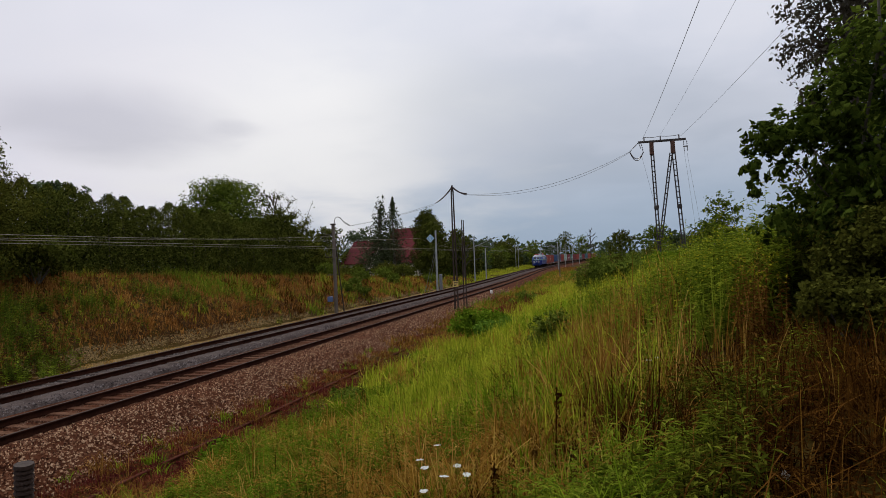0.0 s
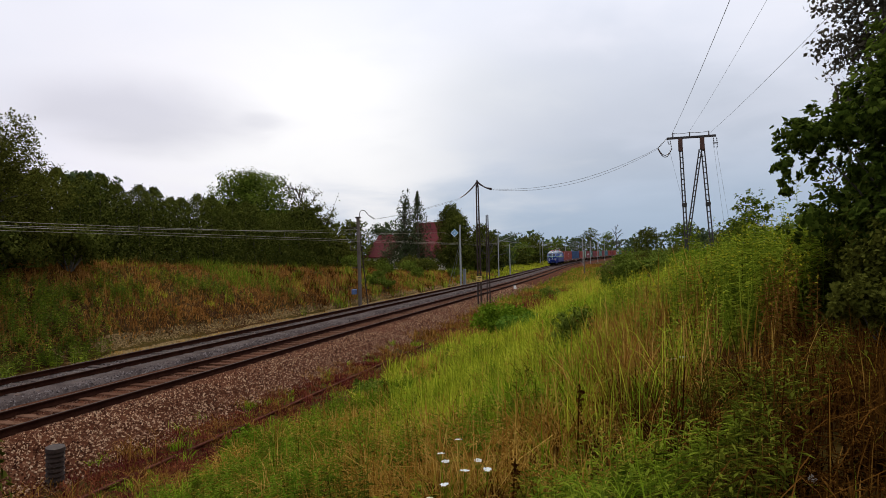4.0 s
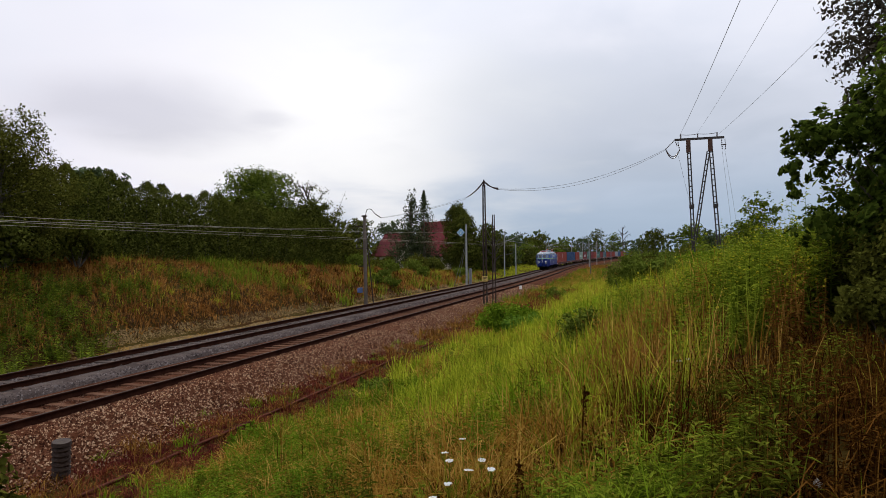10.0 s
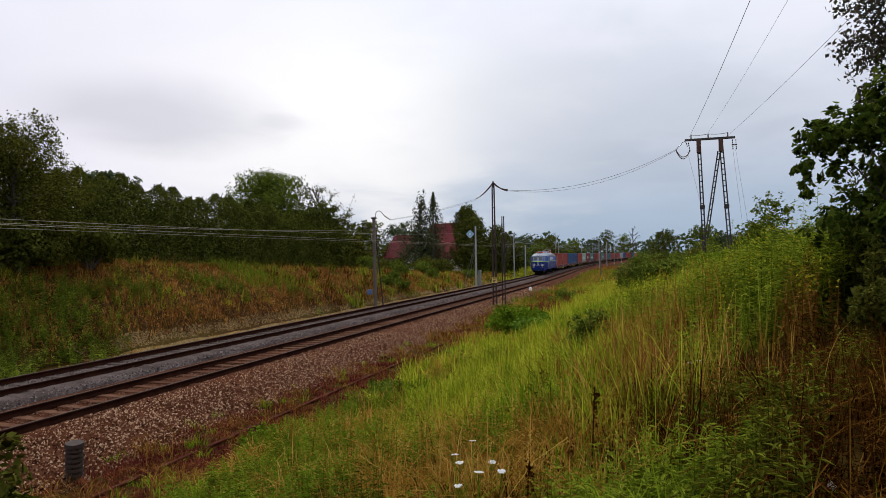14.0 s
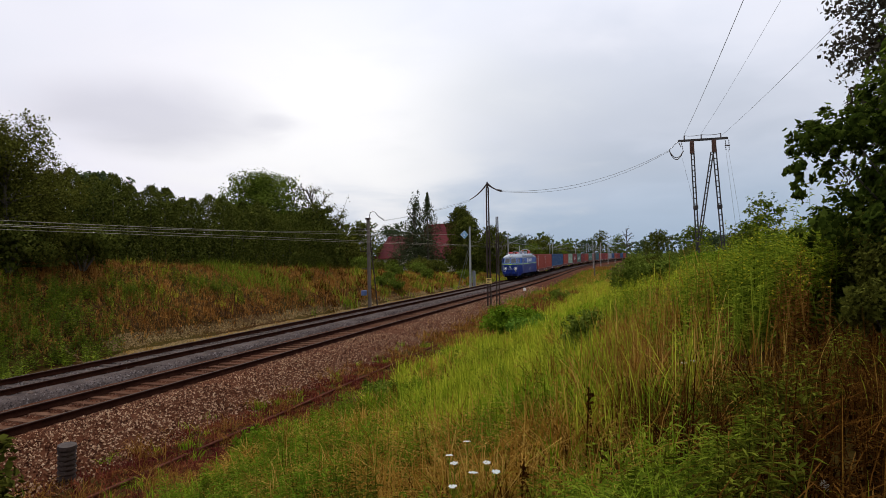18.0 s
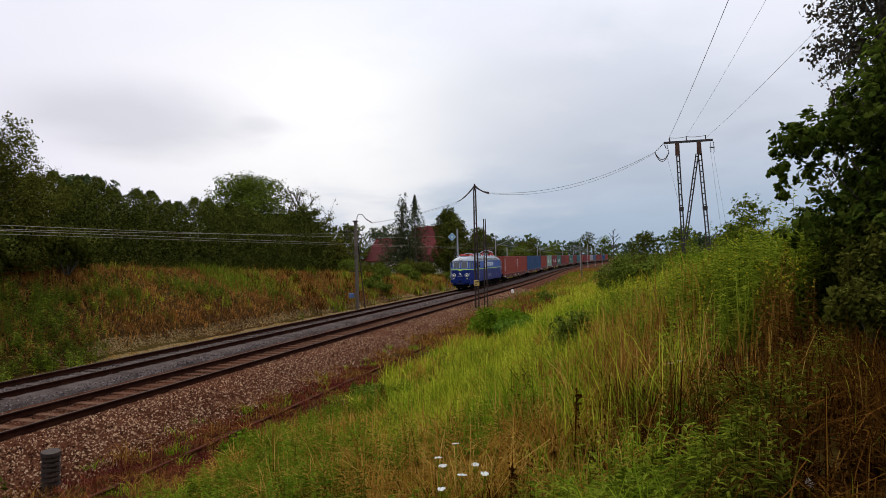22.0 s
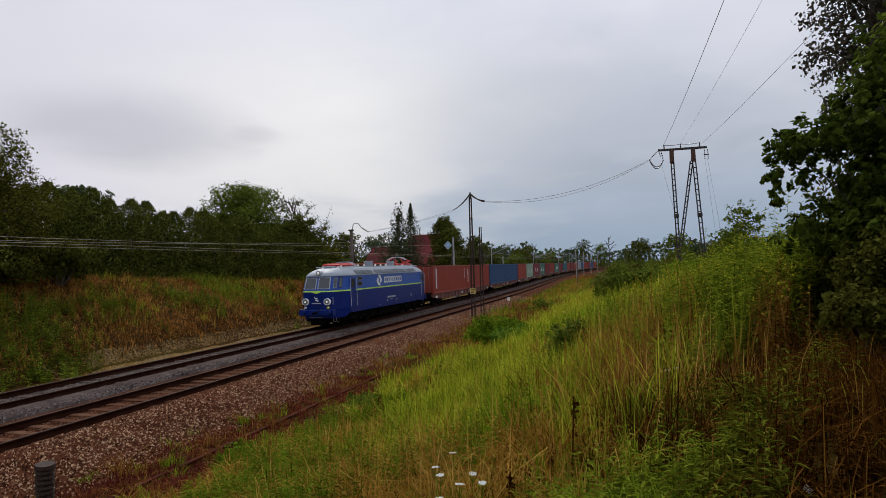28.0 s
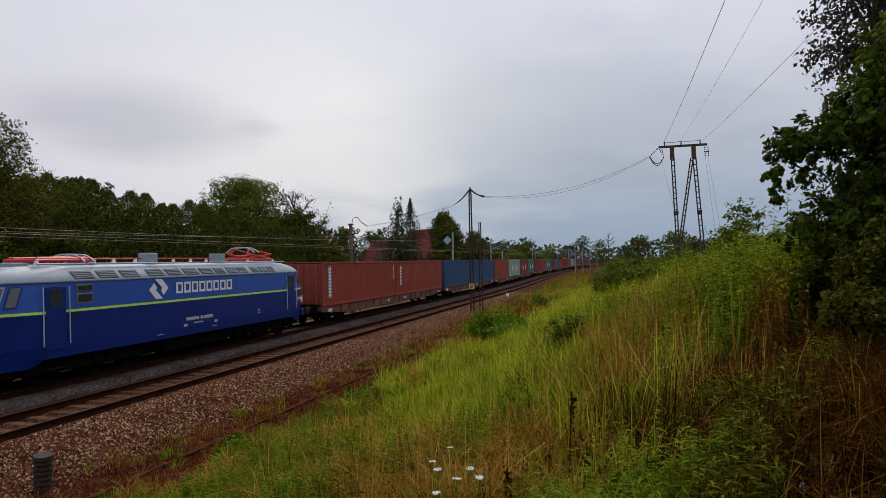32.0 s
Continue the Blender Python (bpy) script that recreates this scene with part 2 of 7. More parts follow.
M["leaf_dark"] = leafy("dark_hedge_leaf", [(0.015, 0.018, 0.003), (0.058, 0.067, 0.010), (0.15, 0.158, 0.03)], 0.2)
M["leaf_mid"] = leafy("tree_leaf", [(0.03, 0.046, 0.005), (0.088, 0.118, 0.014), (0.19, 0.225, 0.036)])
M["leaf_olive"] = leafy("olive_tree_leaf", [(0.017, 0.017, 0.003), (0.064, 0.066, 0.010), (0.15, 0.15, 0.026)])
M["leaf_fresh"] = leafy("fresh_leaf", [(0.04, 0.075, 0.004), (0.095, 0.155, 0.009), (0.19, 0.26, 0.02)], 0.4)
M["leaf_bush"] = leafy("light_bush_leaf", [(0.05, 0.10, 0.010), (0.10, 0.18, 0.018), (0.18, 0.27, 0.035)], 0.4)
M["leaf_maple"] = leafy("maple_leaf", [(0.015, 0.024, 0.003), (0.042, 0.062, 0.008), (0.12, 0.155, 0.022)], 0.4)
M["leaf_birch"] = leafy("brown_birch_leaf", [(0.03, 0.025, 0.017), (0.055, 0.046, 0.031), (0.09, 0.08, 0.055)])
M["leaf_spruce"] = leafy("spruce_needle", [(0.018, 0.024, 0.010), (0.045, 0.056, 0.024), (0.10, 0.112, 0.05)], 0.15)
# far foliage: distance haze is put into these lighter, bluer greens
M["far_leaf"] = leafy("far_wood_leaf_hazed", [(0.03, 0.045, 0.018), (0.06, 0.082, 0.034), (0.10, 0.12, 0.055)], 0.2)
M["grass_green"] = leafy("green_grass", [(0.085, 0.105, 0.006), (0.27, 0.30, 0.018), (0.54, 0.54, 0.05)], 0.6)
M["grass_lush"] = leafy("lush_grass", [(0.035, 0.06, 0.003), (0.135, 0.21, 0.008), (0.33, 0.43, 0.03)], 0.6)
M["grass_straw"] = leafy("straw_grass", [(0.10, 0.044, 0.006), (0.29, 0.15, 0.022), (0.58, 0.38, 0.09)], 0.6)
M["grass_red"] = leafy("dry_red_grass", [(0.045, 0.010, 0.006), (0.13, 0.032, 0.015), (0.27, 0.095, 0.04)], 0.35)
M["grass_brown"] = leafy("dry_brown_grass", [(0.055, 0.023, 0.005), (0.19, 0.09, 0.017), (0.40, 0.22, 0.05)], 0.35)
M["grass_tan"] = leafy("orange_dry_slope_grass", [(0.10, 0.038, 0.010), (0.27, 0.118, 0.027), (0.44, 0.23, 0.06)], 0.35)
# brown dry grass, darkened further: shade on the bank is put into its colour
M["grass_umber"] = leafy("umber_dry_grass_shade_dark", [(0.015, 0.005, 0.001), (0.045, 0.017, 0.003), (0.15, 0.065, 0.012)], 0.3)
M["sorrel"] = leafy("maroon_sorrel", [(0.035, 0.006, 0.006), (0.09, 0.016, 0.014), (0.17, 0.045, 0.03)], 0.35)
M["grass_purple"] = leafy("dead_purple_stalks", [(0.045, 0.022, 0.011), (0.09, 0.046, 0.022), (0.14, 0.08, 0.04)], 0.3)
M["weed"] = leafy("tall_weed_leaf", [(0.03, 0.048, 0.004), (0.13, 0.175, 0.013), (0.32, 0.37, 0.035)], 0.6)
M["weed_dark"] = leafy("mugwort_and_shaded_leaf", [(0.02, 0.022, 0.002), (0.075, 0.085, 0.008), (0.20, 0.22, 0.022)], 0.3)
M["goldenrod"] = leafy("goldenrod_tip", [(0.16, 0.15, 0.008), (0.30, 0.28, 0.015), (0.5, 0.44, 0.03)], 0.35)
M["dead_down"] = leafy("grey_seed_down", [(0.30, 0.28, 0.25), (0.45, 0.43, 0.40)], 0.3)
M["flower_white"] = leafy("white_flower", [(0.62, 0.62, 0.56), (0.78, 0.78, 0.72)], 0.3)

# ---- mesh helpers ----
RNG = np.random.default_rng(7)


def mesh_from(name, V, F, material, smooth=False):
    """A mesh from vertex and face arrays (all faces of one size)."""
    V, F = np.asarray(V, dtype=np.float32), np.asarray(F, dtype=np.int32)
    me = bpy.data.meshes.new(name)
    k = F.shape[1]
    me.vertices.add(len(V))
    me.vertices.foreach_set("co", V.ravel())
    me.loops.add(F.size)
    me.loops.foreach_set("vertex_index", F.ravel())
    me.polygons.add(len(F))
    me.polygons.foreach_set("loop_start", np.arange(0, F.size, k, dtype=np.int32))
    me.polygons.foreach_set("loop_total", np.full(len(F), k, dtype=np.int32))
    me.update(calc_edges=True)
    me.materials.append(material)
    if smooth:
        me.shade_smooth()
    return me


def thing(name, label, category, m=None, group="", kind=""):
    ob = tagged(new(name), label, category, group, kind)
    if m is not None:
        ob.matrix_basis = m
    return ob


def part(name, source, material, parent, label="", m=None, smooth=False):
    """Links a bmesh or a mesh as one object under a thing or a part."""
    if isinstance(source, bmesh.types.BMesh):
        me = bpy.data.meshes.new(name)
        source.to_mesh(me)
        source.free()
        me.materials.append(material)
        if smooth:
            me.shade_smooth()
    else:
        me = source
    ob = new(name, me)
    ob.parent = parent
    if m is not None:
        ob.matrix_basis = m
    if label:
        ob["label"] = label
    return ob


def box(x0, x1, y0, y1, z0, z1, bevel=0.0, bm=None):
    bm2 = bmesh.new()
    bmesh.ops.create_cube(bm2, size=1.0, matrix=Matrix.Translation(((x0 + x1) / 2, (y0 + y1) / 2, (z0 + z1) / 2)) @ Matrix.Diagonal((x1 - x0, y1 - y0, z1 - z0, 1)))
    if bevel:
        bmesh.ops.bevel(bm2, geom=bm2.edges[:], offset=bevel, segments=1, affect="EDGES")
    return join(bm, bm2)


def join(bm, other):
    if bm is None:
        return other
    me = bpy.data.meshes.new("tmp")
    other.to_mesh(me)
    other.free()
    bm.from_mesh(me)
    bpy.data.meshes.remove(me)
    return bm


def tube(a, b, r0, r1=None, n=8, bm=None):
    """A tapered round bar from a to b."""
    a, b = Vector(a), Vector(b)
    r1 = r0 if r1 is None else r1
    bm2 = bmesh.new()
    d = b - a
    m = Matrix.Translation((a + b) / 2) @ d.to_track_quat("Z", "Y").to_matrix().to_4x4()
    bmesh.ops.create_cone(bm2, cap_ends=True, segments=n, radius1=r0, radius2=r1, depth=d.length, matrix=m)
    return join(bm, bm2)


def strand(points, r, n=4):
    """Vertices and quads of a thin tube along points."""
    P = np.asarray(points, dtype=float)
    d = np.gradient(P, axis=0)
    d /= np.linalg.norm(d, axis=1)[:, None]
    side = np.cross(d, (0.0, 0.0, 1.0))
    side /= np.maximum(np.linalg.norm(side, axis=1), 1e-6)[:, None]
    upv = np.cross(side, d)
    rr = np.broadcast_to(np.asarray(r, dtype=float), (len(P),))
    ring = [P + (side * math.cos(a) + upv * math.sin(a)) * rr[:, None] for a in np.arange(n) * 2 * math.pi / n]
    V = np.stack(ring, 1).reshape(-1, 3)
    i = np.arange(len(P) - 1)[:, None] * n + np.arange(n)[None]
    j = np.arange(len(P) - 1)[:, None] * n + (np.arange(n)[None] + 1) % n
    F = np.stack([i, j, j + n, i + n], -1).reshape(-1, 4)
    return V, F


def sag_line(a, b, sag, n=24):
    t = np.linspace(0, 1, n)[:, None]
    P = np.asarray(a, dtype=float) * (1 - t) + np.asarray(b, dtype=float) * t
    P[:, 2] -= sag * 4 * (t * (1 - t))[:, 0]
    return P


def merge(parts):
    V, F, k = [], [], 0
    for v, f in parts:
        V.append(v)
        F.append(np.asarray(f) + k)
        k += len(v)
    return np.concatenate(V), np.concatenate(F)


# ---- the line of the railway: straight, then a slight left and a right bend ----
ARC_S = np.arange(-60.0, 700.0, 1.0)
ARC_K = np.where(ARC_S < 59.9, 0.0, np.where(ARC_S < 120.3, 0.00071, -0.00052))
ARC_T = np.concatenate([[0.0], np.cumsum(ARC_K)[:-1]])
FAR_X, NEAR_X = -17.86, -13.78
LINE_X = -np.concatenate([[0.0], np.cumsum(np.sin(ARC_T))[:-1]])
LINE_Y = -60.0 + np.concatenate([[0.0], np.cumsum(np.cos(ARC_T))[:-1]])


def on_line(s, off, z=0.0):
    """Points off metres to the right of a line that starts at x = 0, at distances s."""
    s = np.asarray(s, dtype=float)
    t = np.interp(s, ARC_S, ARC_T)
    return np.stack([np.interp(s, ARC_S, LINE_X) + off * np.cos(t), np.interp(s, ARC_S, LINE_Y) + off * np.sin(t), np.full_like(s, z)], -1)


def bend(y):
    return np.interp(y, LINE_Y, LINE_X)


# ---- ground ----
def smooth_step(a, b, v):
    t = np.clip((v - a) / (b - a), 0, 1)
    return t * t * (3 - 2 * t)


def ground_z(x, y):
    x, y = np.asarray(x, dtype=float), np.asarray(y, dtype=float)
    u = x - bend(y)
    top_l = np.interp(y, [-60, 20, 30, 42, 60, 80, 100, 130], [3.5, 3.4, 3.2, 2.7, 2.1, 1.1, 0.5, 0.1])
    left = -0.45 + (top_l + 0.45) * np.clip((-21.6 - u) / 6.4, 0, 1) ** 0.85
    top_r = np.interp(y, [-40, 5, 20, 35, 50, 70, 110, 160], [2.9, 2.9, 2.7, 2.4, 2.0, 1.2, 0.5, 0.2])
    rise = np.clip((u + 8.4) / 11.5, 0, 1)
    right = -0.62 + (top_r + 0.62) * (0.55 * rise + 0.45 * smooth_step(0, 1, rise))
    z = np.where(u < -21.6, left, np.where(u > -8.4, right, -0.62 + 0.17 * smooth_step(-8.4, -20.3, u)))
    rough = 0.05 * np.sin(x * 1.7 + y * 0.6) * np.sin(y * 1.3 - x * 0.4) + 0.06 * np.sin(x * 0.5 + 1.3) * np.sin(y * 0.37)
    far = smooth_step(200, 900, np.hypot(x, y))
    return z + rough * (np.abs(u + 14) > 5.2) + far * 1.5


def build_ground():
    xs = np.unique(np.concatenate([np.linspace(-34, 14, 97), np.linspace(-120, 110, 60), np.linspace(-2500, 2500, 31)]))
    ys = np.unique(np.concatenate([np.linspace(-20, 130, 151), np.linspace(-80, 400, 70), np.linspace(-2500, 2500, 31)]))
    X, Y = np.meshgrid(xs, ys)
    V = np.stack([X, Y, ground_z(X, Y)], -1).reshape(-1, 3)
    nx = len(xs)
    i = (np.arange(len(ys) - 1)[:, None] * nx + np.arange(nx - 1)[None]).ravel()
    F = np.stack([i, i + 1, i + nx + 1, i + nx], -1)
    tagged(new("ground", mesh_from("ground", V, F, M["soil"], True)), "earth banks with dry grass roots along a railway cutting", "ground", kind="structure")


build_ground()


def build_ballast(name, x0, material, label, left, right):
    """A stone bed with sloping shoulders along one track."""
    s = np.concatenate([np.arange(-30, 130, 1.0), np.arange(130, 520, 4.0)])
    prof = [(x0 - left, -0.62), (x0 - 1.75, -0.2), (x0 - 1.0, -0.15), (x0 - 0.7, -0.2), (x0, -0.19), (x0 + 0.7, -0.2), (x0 + 1.0, -0.15), (x0 + 1.75, -0.2), (x0 + right, -0.64)]
    rows = []
    for k, (off, z) in enumerate(prof):
        P = on_line(s, off, z)
        if 0 < k < len(prof) - 1:
            P[:, 2] += RNG.normal(0, 0.012, len(s))
        rows.append(P)
    V = np.stack(rows, 1).reshape(-1, 3)
    n = len(prof)
    i = (np.arange(len(s) - 1)[:, None] * n + np.arange(n - 1)[None]).ravel()
    tagged(new(name, mesh_from(name, V, np.stack([i, i + 1, i + n + 1, i + n], -1), material, True)), label, "ballast", kind="structure")


build_ballast("ballast_far", FAR_X, M["ballast_bed_grey"], "grey crushed-stone track bed under the far track", 2.9, 2.05)
build_ballast("ballast_near", NEAR_X, M["ballast_bed_brown"], "rusty brown crushed-stone track bed with a wide shoulder", 2.02, 3.6)


def scatter_stones(name, n, offs, s_range, size, material, label, zfun):
    s = s_range[0] + (s_range[1] - s_range[0]) * RNG.random(n) ** 1.5
    off = RNG.uniform(*offs, n)
    P = on_line(s, 0.0)
    P[:, 0] += off
    P[:, 2] = zfun(off) if zfun else ground_z(P[:, 0], P[:, 1]) + 0.012
    cap = np.array([(1, 0, -0.4), (0, 1, -0.4), (-1, 0, -0.4), (0, -1, -0.4), (0, 0, 0.8)], float)
    tri = np.array([(0, 1, 4), (1, 2, 4), (2, 3, 4), (3, 0, 4)])
    sc = size * RNG.uniform(0.5, 1.3, (n, 1, 1)) * (1 + RNG.normal(0, 0.28, (n, 5, 3)))
    a = RNG.uniform(0, 6.28, n)
    V = cap[None] * sc
    c, d = np.cos(a)[:, None], np.sin(a)[:, None]
    V = np.stack([V[..., 0] * c - V[..., 1] * d, V[..., 0] * d + V[..., 1] * c, V[..., 2]], -1) + P[:, None]
    F = (tri[None] + (np.arange(n) * 5)[:, None, None]).reshape(-1, 3)
    tagged(new(name, mesh_from(name, V.reshape(-1, 3), F, material)), label, "ballast stones", kind="stuff")


scatter_stones("ballast_stones", 52000, (NEAR_X + 0.95, NEAR_X + 3.7), (4, 75), 0.026, M["stone_brown"], "loose pale and rusty ballast stones on the shoulder",
               lambda o: np.interp(o - NEAR_X, [1.1, 1.75, 3.6, 4.0], [-0.17, -0.2, -0.62, -0.62]) + 0.015)
scatter_stones("ballast_stones", 26000, (NEAR_X - 1.6, NEAR_X + 1.3), (4, 60), 0.024, M["stone_rust"], "brown ballast stones between the sleepers of the near track", lambda o: np.full_like(o, -0.183))
scatter_stones("ballast_stones", 27000, (FAR_X - 2.4, FAR_X + 2.4), (6, 70), 0.036, M["stone_grey"], "grey ballast stones of the far track", lambda o: np.interp(np.abs(o - FAR_X), [1.75, 2.6], [-0.185, -0.45]))


scatter_stones("ballast_stones", 12000, (-22.2, -20.3), (20, 95), 0.036, M["gravel_pale"], "pale tan gravel beside the far track", None)


# ---- rails and sleepers ----
RAIL_PROFILE = [(-0.0365, 0.0), (0.0365, 0.0), (0.0365, -0.036), (0.009, -0.052), (0.009, -0.142), (0.075, -0.16), (0.075, -0.172), (-0.075, -0.172), (-0.075, -0.16), (-0.009, -0.142), (-0.009, -0.052), (-0.0365, -0.036)]


def rail_mesh(name, off, s0, s1, z, material, head=None):
    s = np.concatenate([np.arange(s0, min(130, s1), 2.0), np.arange(130, s1, 5.0)]) if s1 > 130 else np.arange(s0, s1 + 0.1, 1.0)
    n = len(RAIL_PROFILE)
    V = np.stack([on_line(s, off + px, z + pz) for px, pz in RAIL_PROFILE], 1).reshape(-1, 3)
    i = np.arange(len(s) - 1)[:, None] * n + np.arange(n)[None]
    j = np.arange(len(s) - 1)[:, None] * n + (np.arange(n)[None] + 1) % n
    me = mesh_from(name, V, np.stack([i, i + n, j + n, j], -1).reshape(-1, 4), material)
    if head:
        me.materials.append(head)
        idx = np.tile(np.arange(n) == 0, len(s) - 1).astype(np.int32)
        me.polygons.foreach_set("material_index", idx)
    return me


def build_track(name, x0, sleeper_mat, label, gap):
    track = thing(name, label, "railway track", kind="structure")
    for side in (-0.7535, 0.7535):
        part("rail", rail_mesh("rail", x0 + side, -30, 500, 0.0, M["rail"], M["rail_head"]), None, track, "rusty steel rail with a worn bright head")
    bm = box(-1.27, 1.27, -0.125, 0.125, -0.30, -0.162, 0.015)
    me = bpy.data.meshes.new("sleeper")
    bm.to_mesh(me)
    bm.free()
    me.materials.append(sleeper_mat)
    rest = []
    s, count = -4.0, 0
    base = np.array([v.co for v in me.vertices])
    quads = [[v for v in p.vertices] for p in me.polygons]
    tris = np.array([t for q in quads for t in ([(q[0], q[i], q[i + 1]) for i in range(1, len(q) - 1)])])
    while s < 330:
        p = on_line(np.array([s]), x0)[0]
        turn = math.degrees(np.interp(s, ARC_S, ARC_T))
        skew = RNG.normal(0, 0.6)
        if count < 140:
            part("sleeper", me, None, track, m=pose(p[0], p[1], RNG.normal(0, 0.006), 0, 0, turn + skew))
        else:
            rest.append((base + p, tris))
        s += gap
        count += 1
    V, F = merge(rest)
    far = part("sleepers_far", mesh_from("sleepers_far", V, F, sleeper_mat), None, track)
    far["kind"] = "stuff"


build_track("track_far", FAR_X, M["conc_sleeper"], "far railway track on grey ballast, dusty sleepers", 0.62)
build_track("track_near", NEAR_X, M["wood_sleeper"], "near railway track with weathered brown sleepers", 0.62)

# the overgrown siding: one rail shows above the weeds, the other lies sunk beside it
siding = thing("siding_track", "abandoned rust-red siding rail sunk in weeds", "railway track", kind="structure")
part("rail", rail_mesh("rail", -9.25, 4, 44, -0.53, M["old_rail"]), None, siding, "rusty abandoned rail half buried in weeds")
part("rail", rail_mesh("rail", -10.75, 4, 44, -0.57, M["old_rail"]), None, siding, "rusty abandoned rail almost buried in stones")

# ---- vegetation ----
def blades(name, P, h, w, lean, material, label, segs=3, droop=0.5, category="grass"):
    """Grass: each blade a tapering bent strip."""
    n = len(P)
    a = RNG.uniform(0, 6.283, n)
    face = a + 1.57 + RNG.normal(0, 0.5, n)
    d = np.stack([np.cos(a), np.sin(a), np.zeros(n)], -1)
    wdir = np.stack([np.cos(face), np.sin(face), np.zeros(n)], -1)
    h = np.broadcast_to(h, (n,)) * RNG.uniform(0.65, 1.2, n) * (0.62 + 0.7 * patch(P[:, 0], P[:, 1], 0.23, 0.7))
    w = np.broadcast_to(w, (n,))[:, None] * RNG.uniform(0.7, 1.3, (n, 1))
    bnd = np.abs(RNG.normal(lean, lean * 0.6, n))
    cols = []
    ts = np.linspace(0, 1, segs + 1)
    for t in ts[:-1]:
        c = P + d * (bnd * h * t ** 2)[:, None]
        c[:, 2] += h * (t - droop * bnd * t ** 3)
        ww = (w * (1 - 0.75 * t))
        cols += [c - wdir * ww / 2, c + wdir * ww / 2]
    c = P + d * (bnd * h)[:, None]
    c[:, 2] += h * (1 - droop * bnd)
    cols.append(c)
    k = 2 * segs + 1
    V = np.stack(cols, 1).reshape(-1, 3)
    tri = []
    for i in range(segs - 1):
        tri += [(2 * i, 2 * i + 1, 2 * i + 3), (2 * i, 2 * i + 3, 2 * i + 2)]
    tri.append((2 * segs - 2, 2 * segs - 1, 2 * segs))
    F = (np.array(tri)[None] + (np.arange(n) * k)[:, None, None]).reshape(-1, 3)
    return tagged(new(name, mesh_from(name, V, F, material)), label, category, kind="stuff")


def leaves(P, size, up=0.3, long=1.6, out=None):
    """Rhombic leaves at points P, turned at random, some towards out."""
    n = len(P)
    nrm = RNG.normal(0, 1, (n, 3))
    nrm[:, 2] += up * 2
    if out is not None:
        nrm += out * 1.2
    nrm /= np.linalg.norm(nrm, axis=1)[:, None]
    t = np.cross(nrm, RNG.normal(0, 1, (n, 3)))
    t /= np.linalg.norm(t, axis=1)[:, None]
    b = np.cross(nrm, t)
    s = (np.broadcast_to(size, (n,)) * RNG.uniform(0.6, 1.35, n))[:, None]
    V = np.stack([P - t * s * long / 2, P + b * s / 2 + nrm * s * 0.12, P + t * s * long / 2, P - b * s / 2 + nrm * s * 0.12], 1).reshape(-1, 3)
    i = np.arange(n) * 4
    F = np.stack([np.stack([i, i + 1, i + 2], -1), np.stack([i, i + 2, i + 3], -1)], 1).reshape(-1, 3)
    return V, F


def clump_points(blobs, n, shell=0.55):
    """Points in and on uneven blobs (x, y, z, rx, ry, rz), most near the outside, gathered in twigs."""
    blobs = np.asarray(blobs, dtype=float)
    vol = blobs[:, 3] * blobs[:, 4] + blobs[:, 5] * blobs[:, 3]
    inner = n // 3
    n = n - inner
    twigs = max(8, n // 16)
    k = RNG.choice(len(blobs), twigs, p=vol / vol.sum())
    d = RNG.normal(0, 1, (twigs, 3))
    d /= np.linalg.norm(d, axis=1)[:, None]
    r = shell + (1.04 - shell) * RNG.random(twigs) ** 0.6
    c = blobs[k, :3] + d * r[:, None] * blobs[k, 3:]
    pick = RNG.integers(0, twigs, n)
    spread = 0.1 * blobs[k, 3:].mean(1)
    P = c[pick] + RNG.normal(0, 1, (n, 3)) * spread[pick][:, None]
    k = RNG.choice(len(blobs), inner, p=vol / vol.sum())
    e = RNG.normal(0, 1, (inner, 3))
    e /= np.linalg.norm(e, axis=1)[:, None]
    Q = blobs[k, :3] + e * (0.88 * RNG.random(inner) ** 0.45)[:, None] * blobs[k, 3:]
    return np.concatenate([P, Q]), np.concatenate([d[pick], e])


def limb_mesh(name, trunk_h, r, limbs, material, lean=0.0, wob=0.15):
    """A tapered, slightly crooked trunk with limbs that rise to given tips."""
    parts = []
    t = np.linspace(0, 1, 9)
    ax = np.stack([lean * t * trunk_h + wob * np.sin(t * 4 + r * 30) * t, wob * np.cos(t * 5) * t - wob * t, -0.3 + t * (trunk_h + 0.3)], -1)
    parts.append(strand(ax, r * (1.25 - 1.0 * t), 8))
    for (bx, by, bz, f) in limbs:
        a = ax[int(f * 8)]
        u = np.linspace(0, 1, 6)[:, None]
        q = a * (1 - u) + np.array((bx, by, bz)) * u
        q[:, 2] += 0.25 * np.sin(u[:, 0] * 3.14) * np.linalg.norm(np.array((bx, by, bz)) - a) * 0.3
        parts.append(strand(q, r * (0.5 - 0.42 * u[:, 0]), 5))
    V, F = merge(parts)
    return mesh_from(name, V, F, material, True)


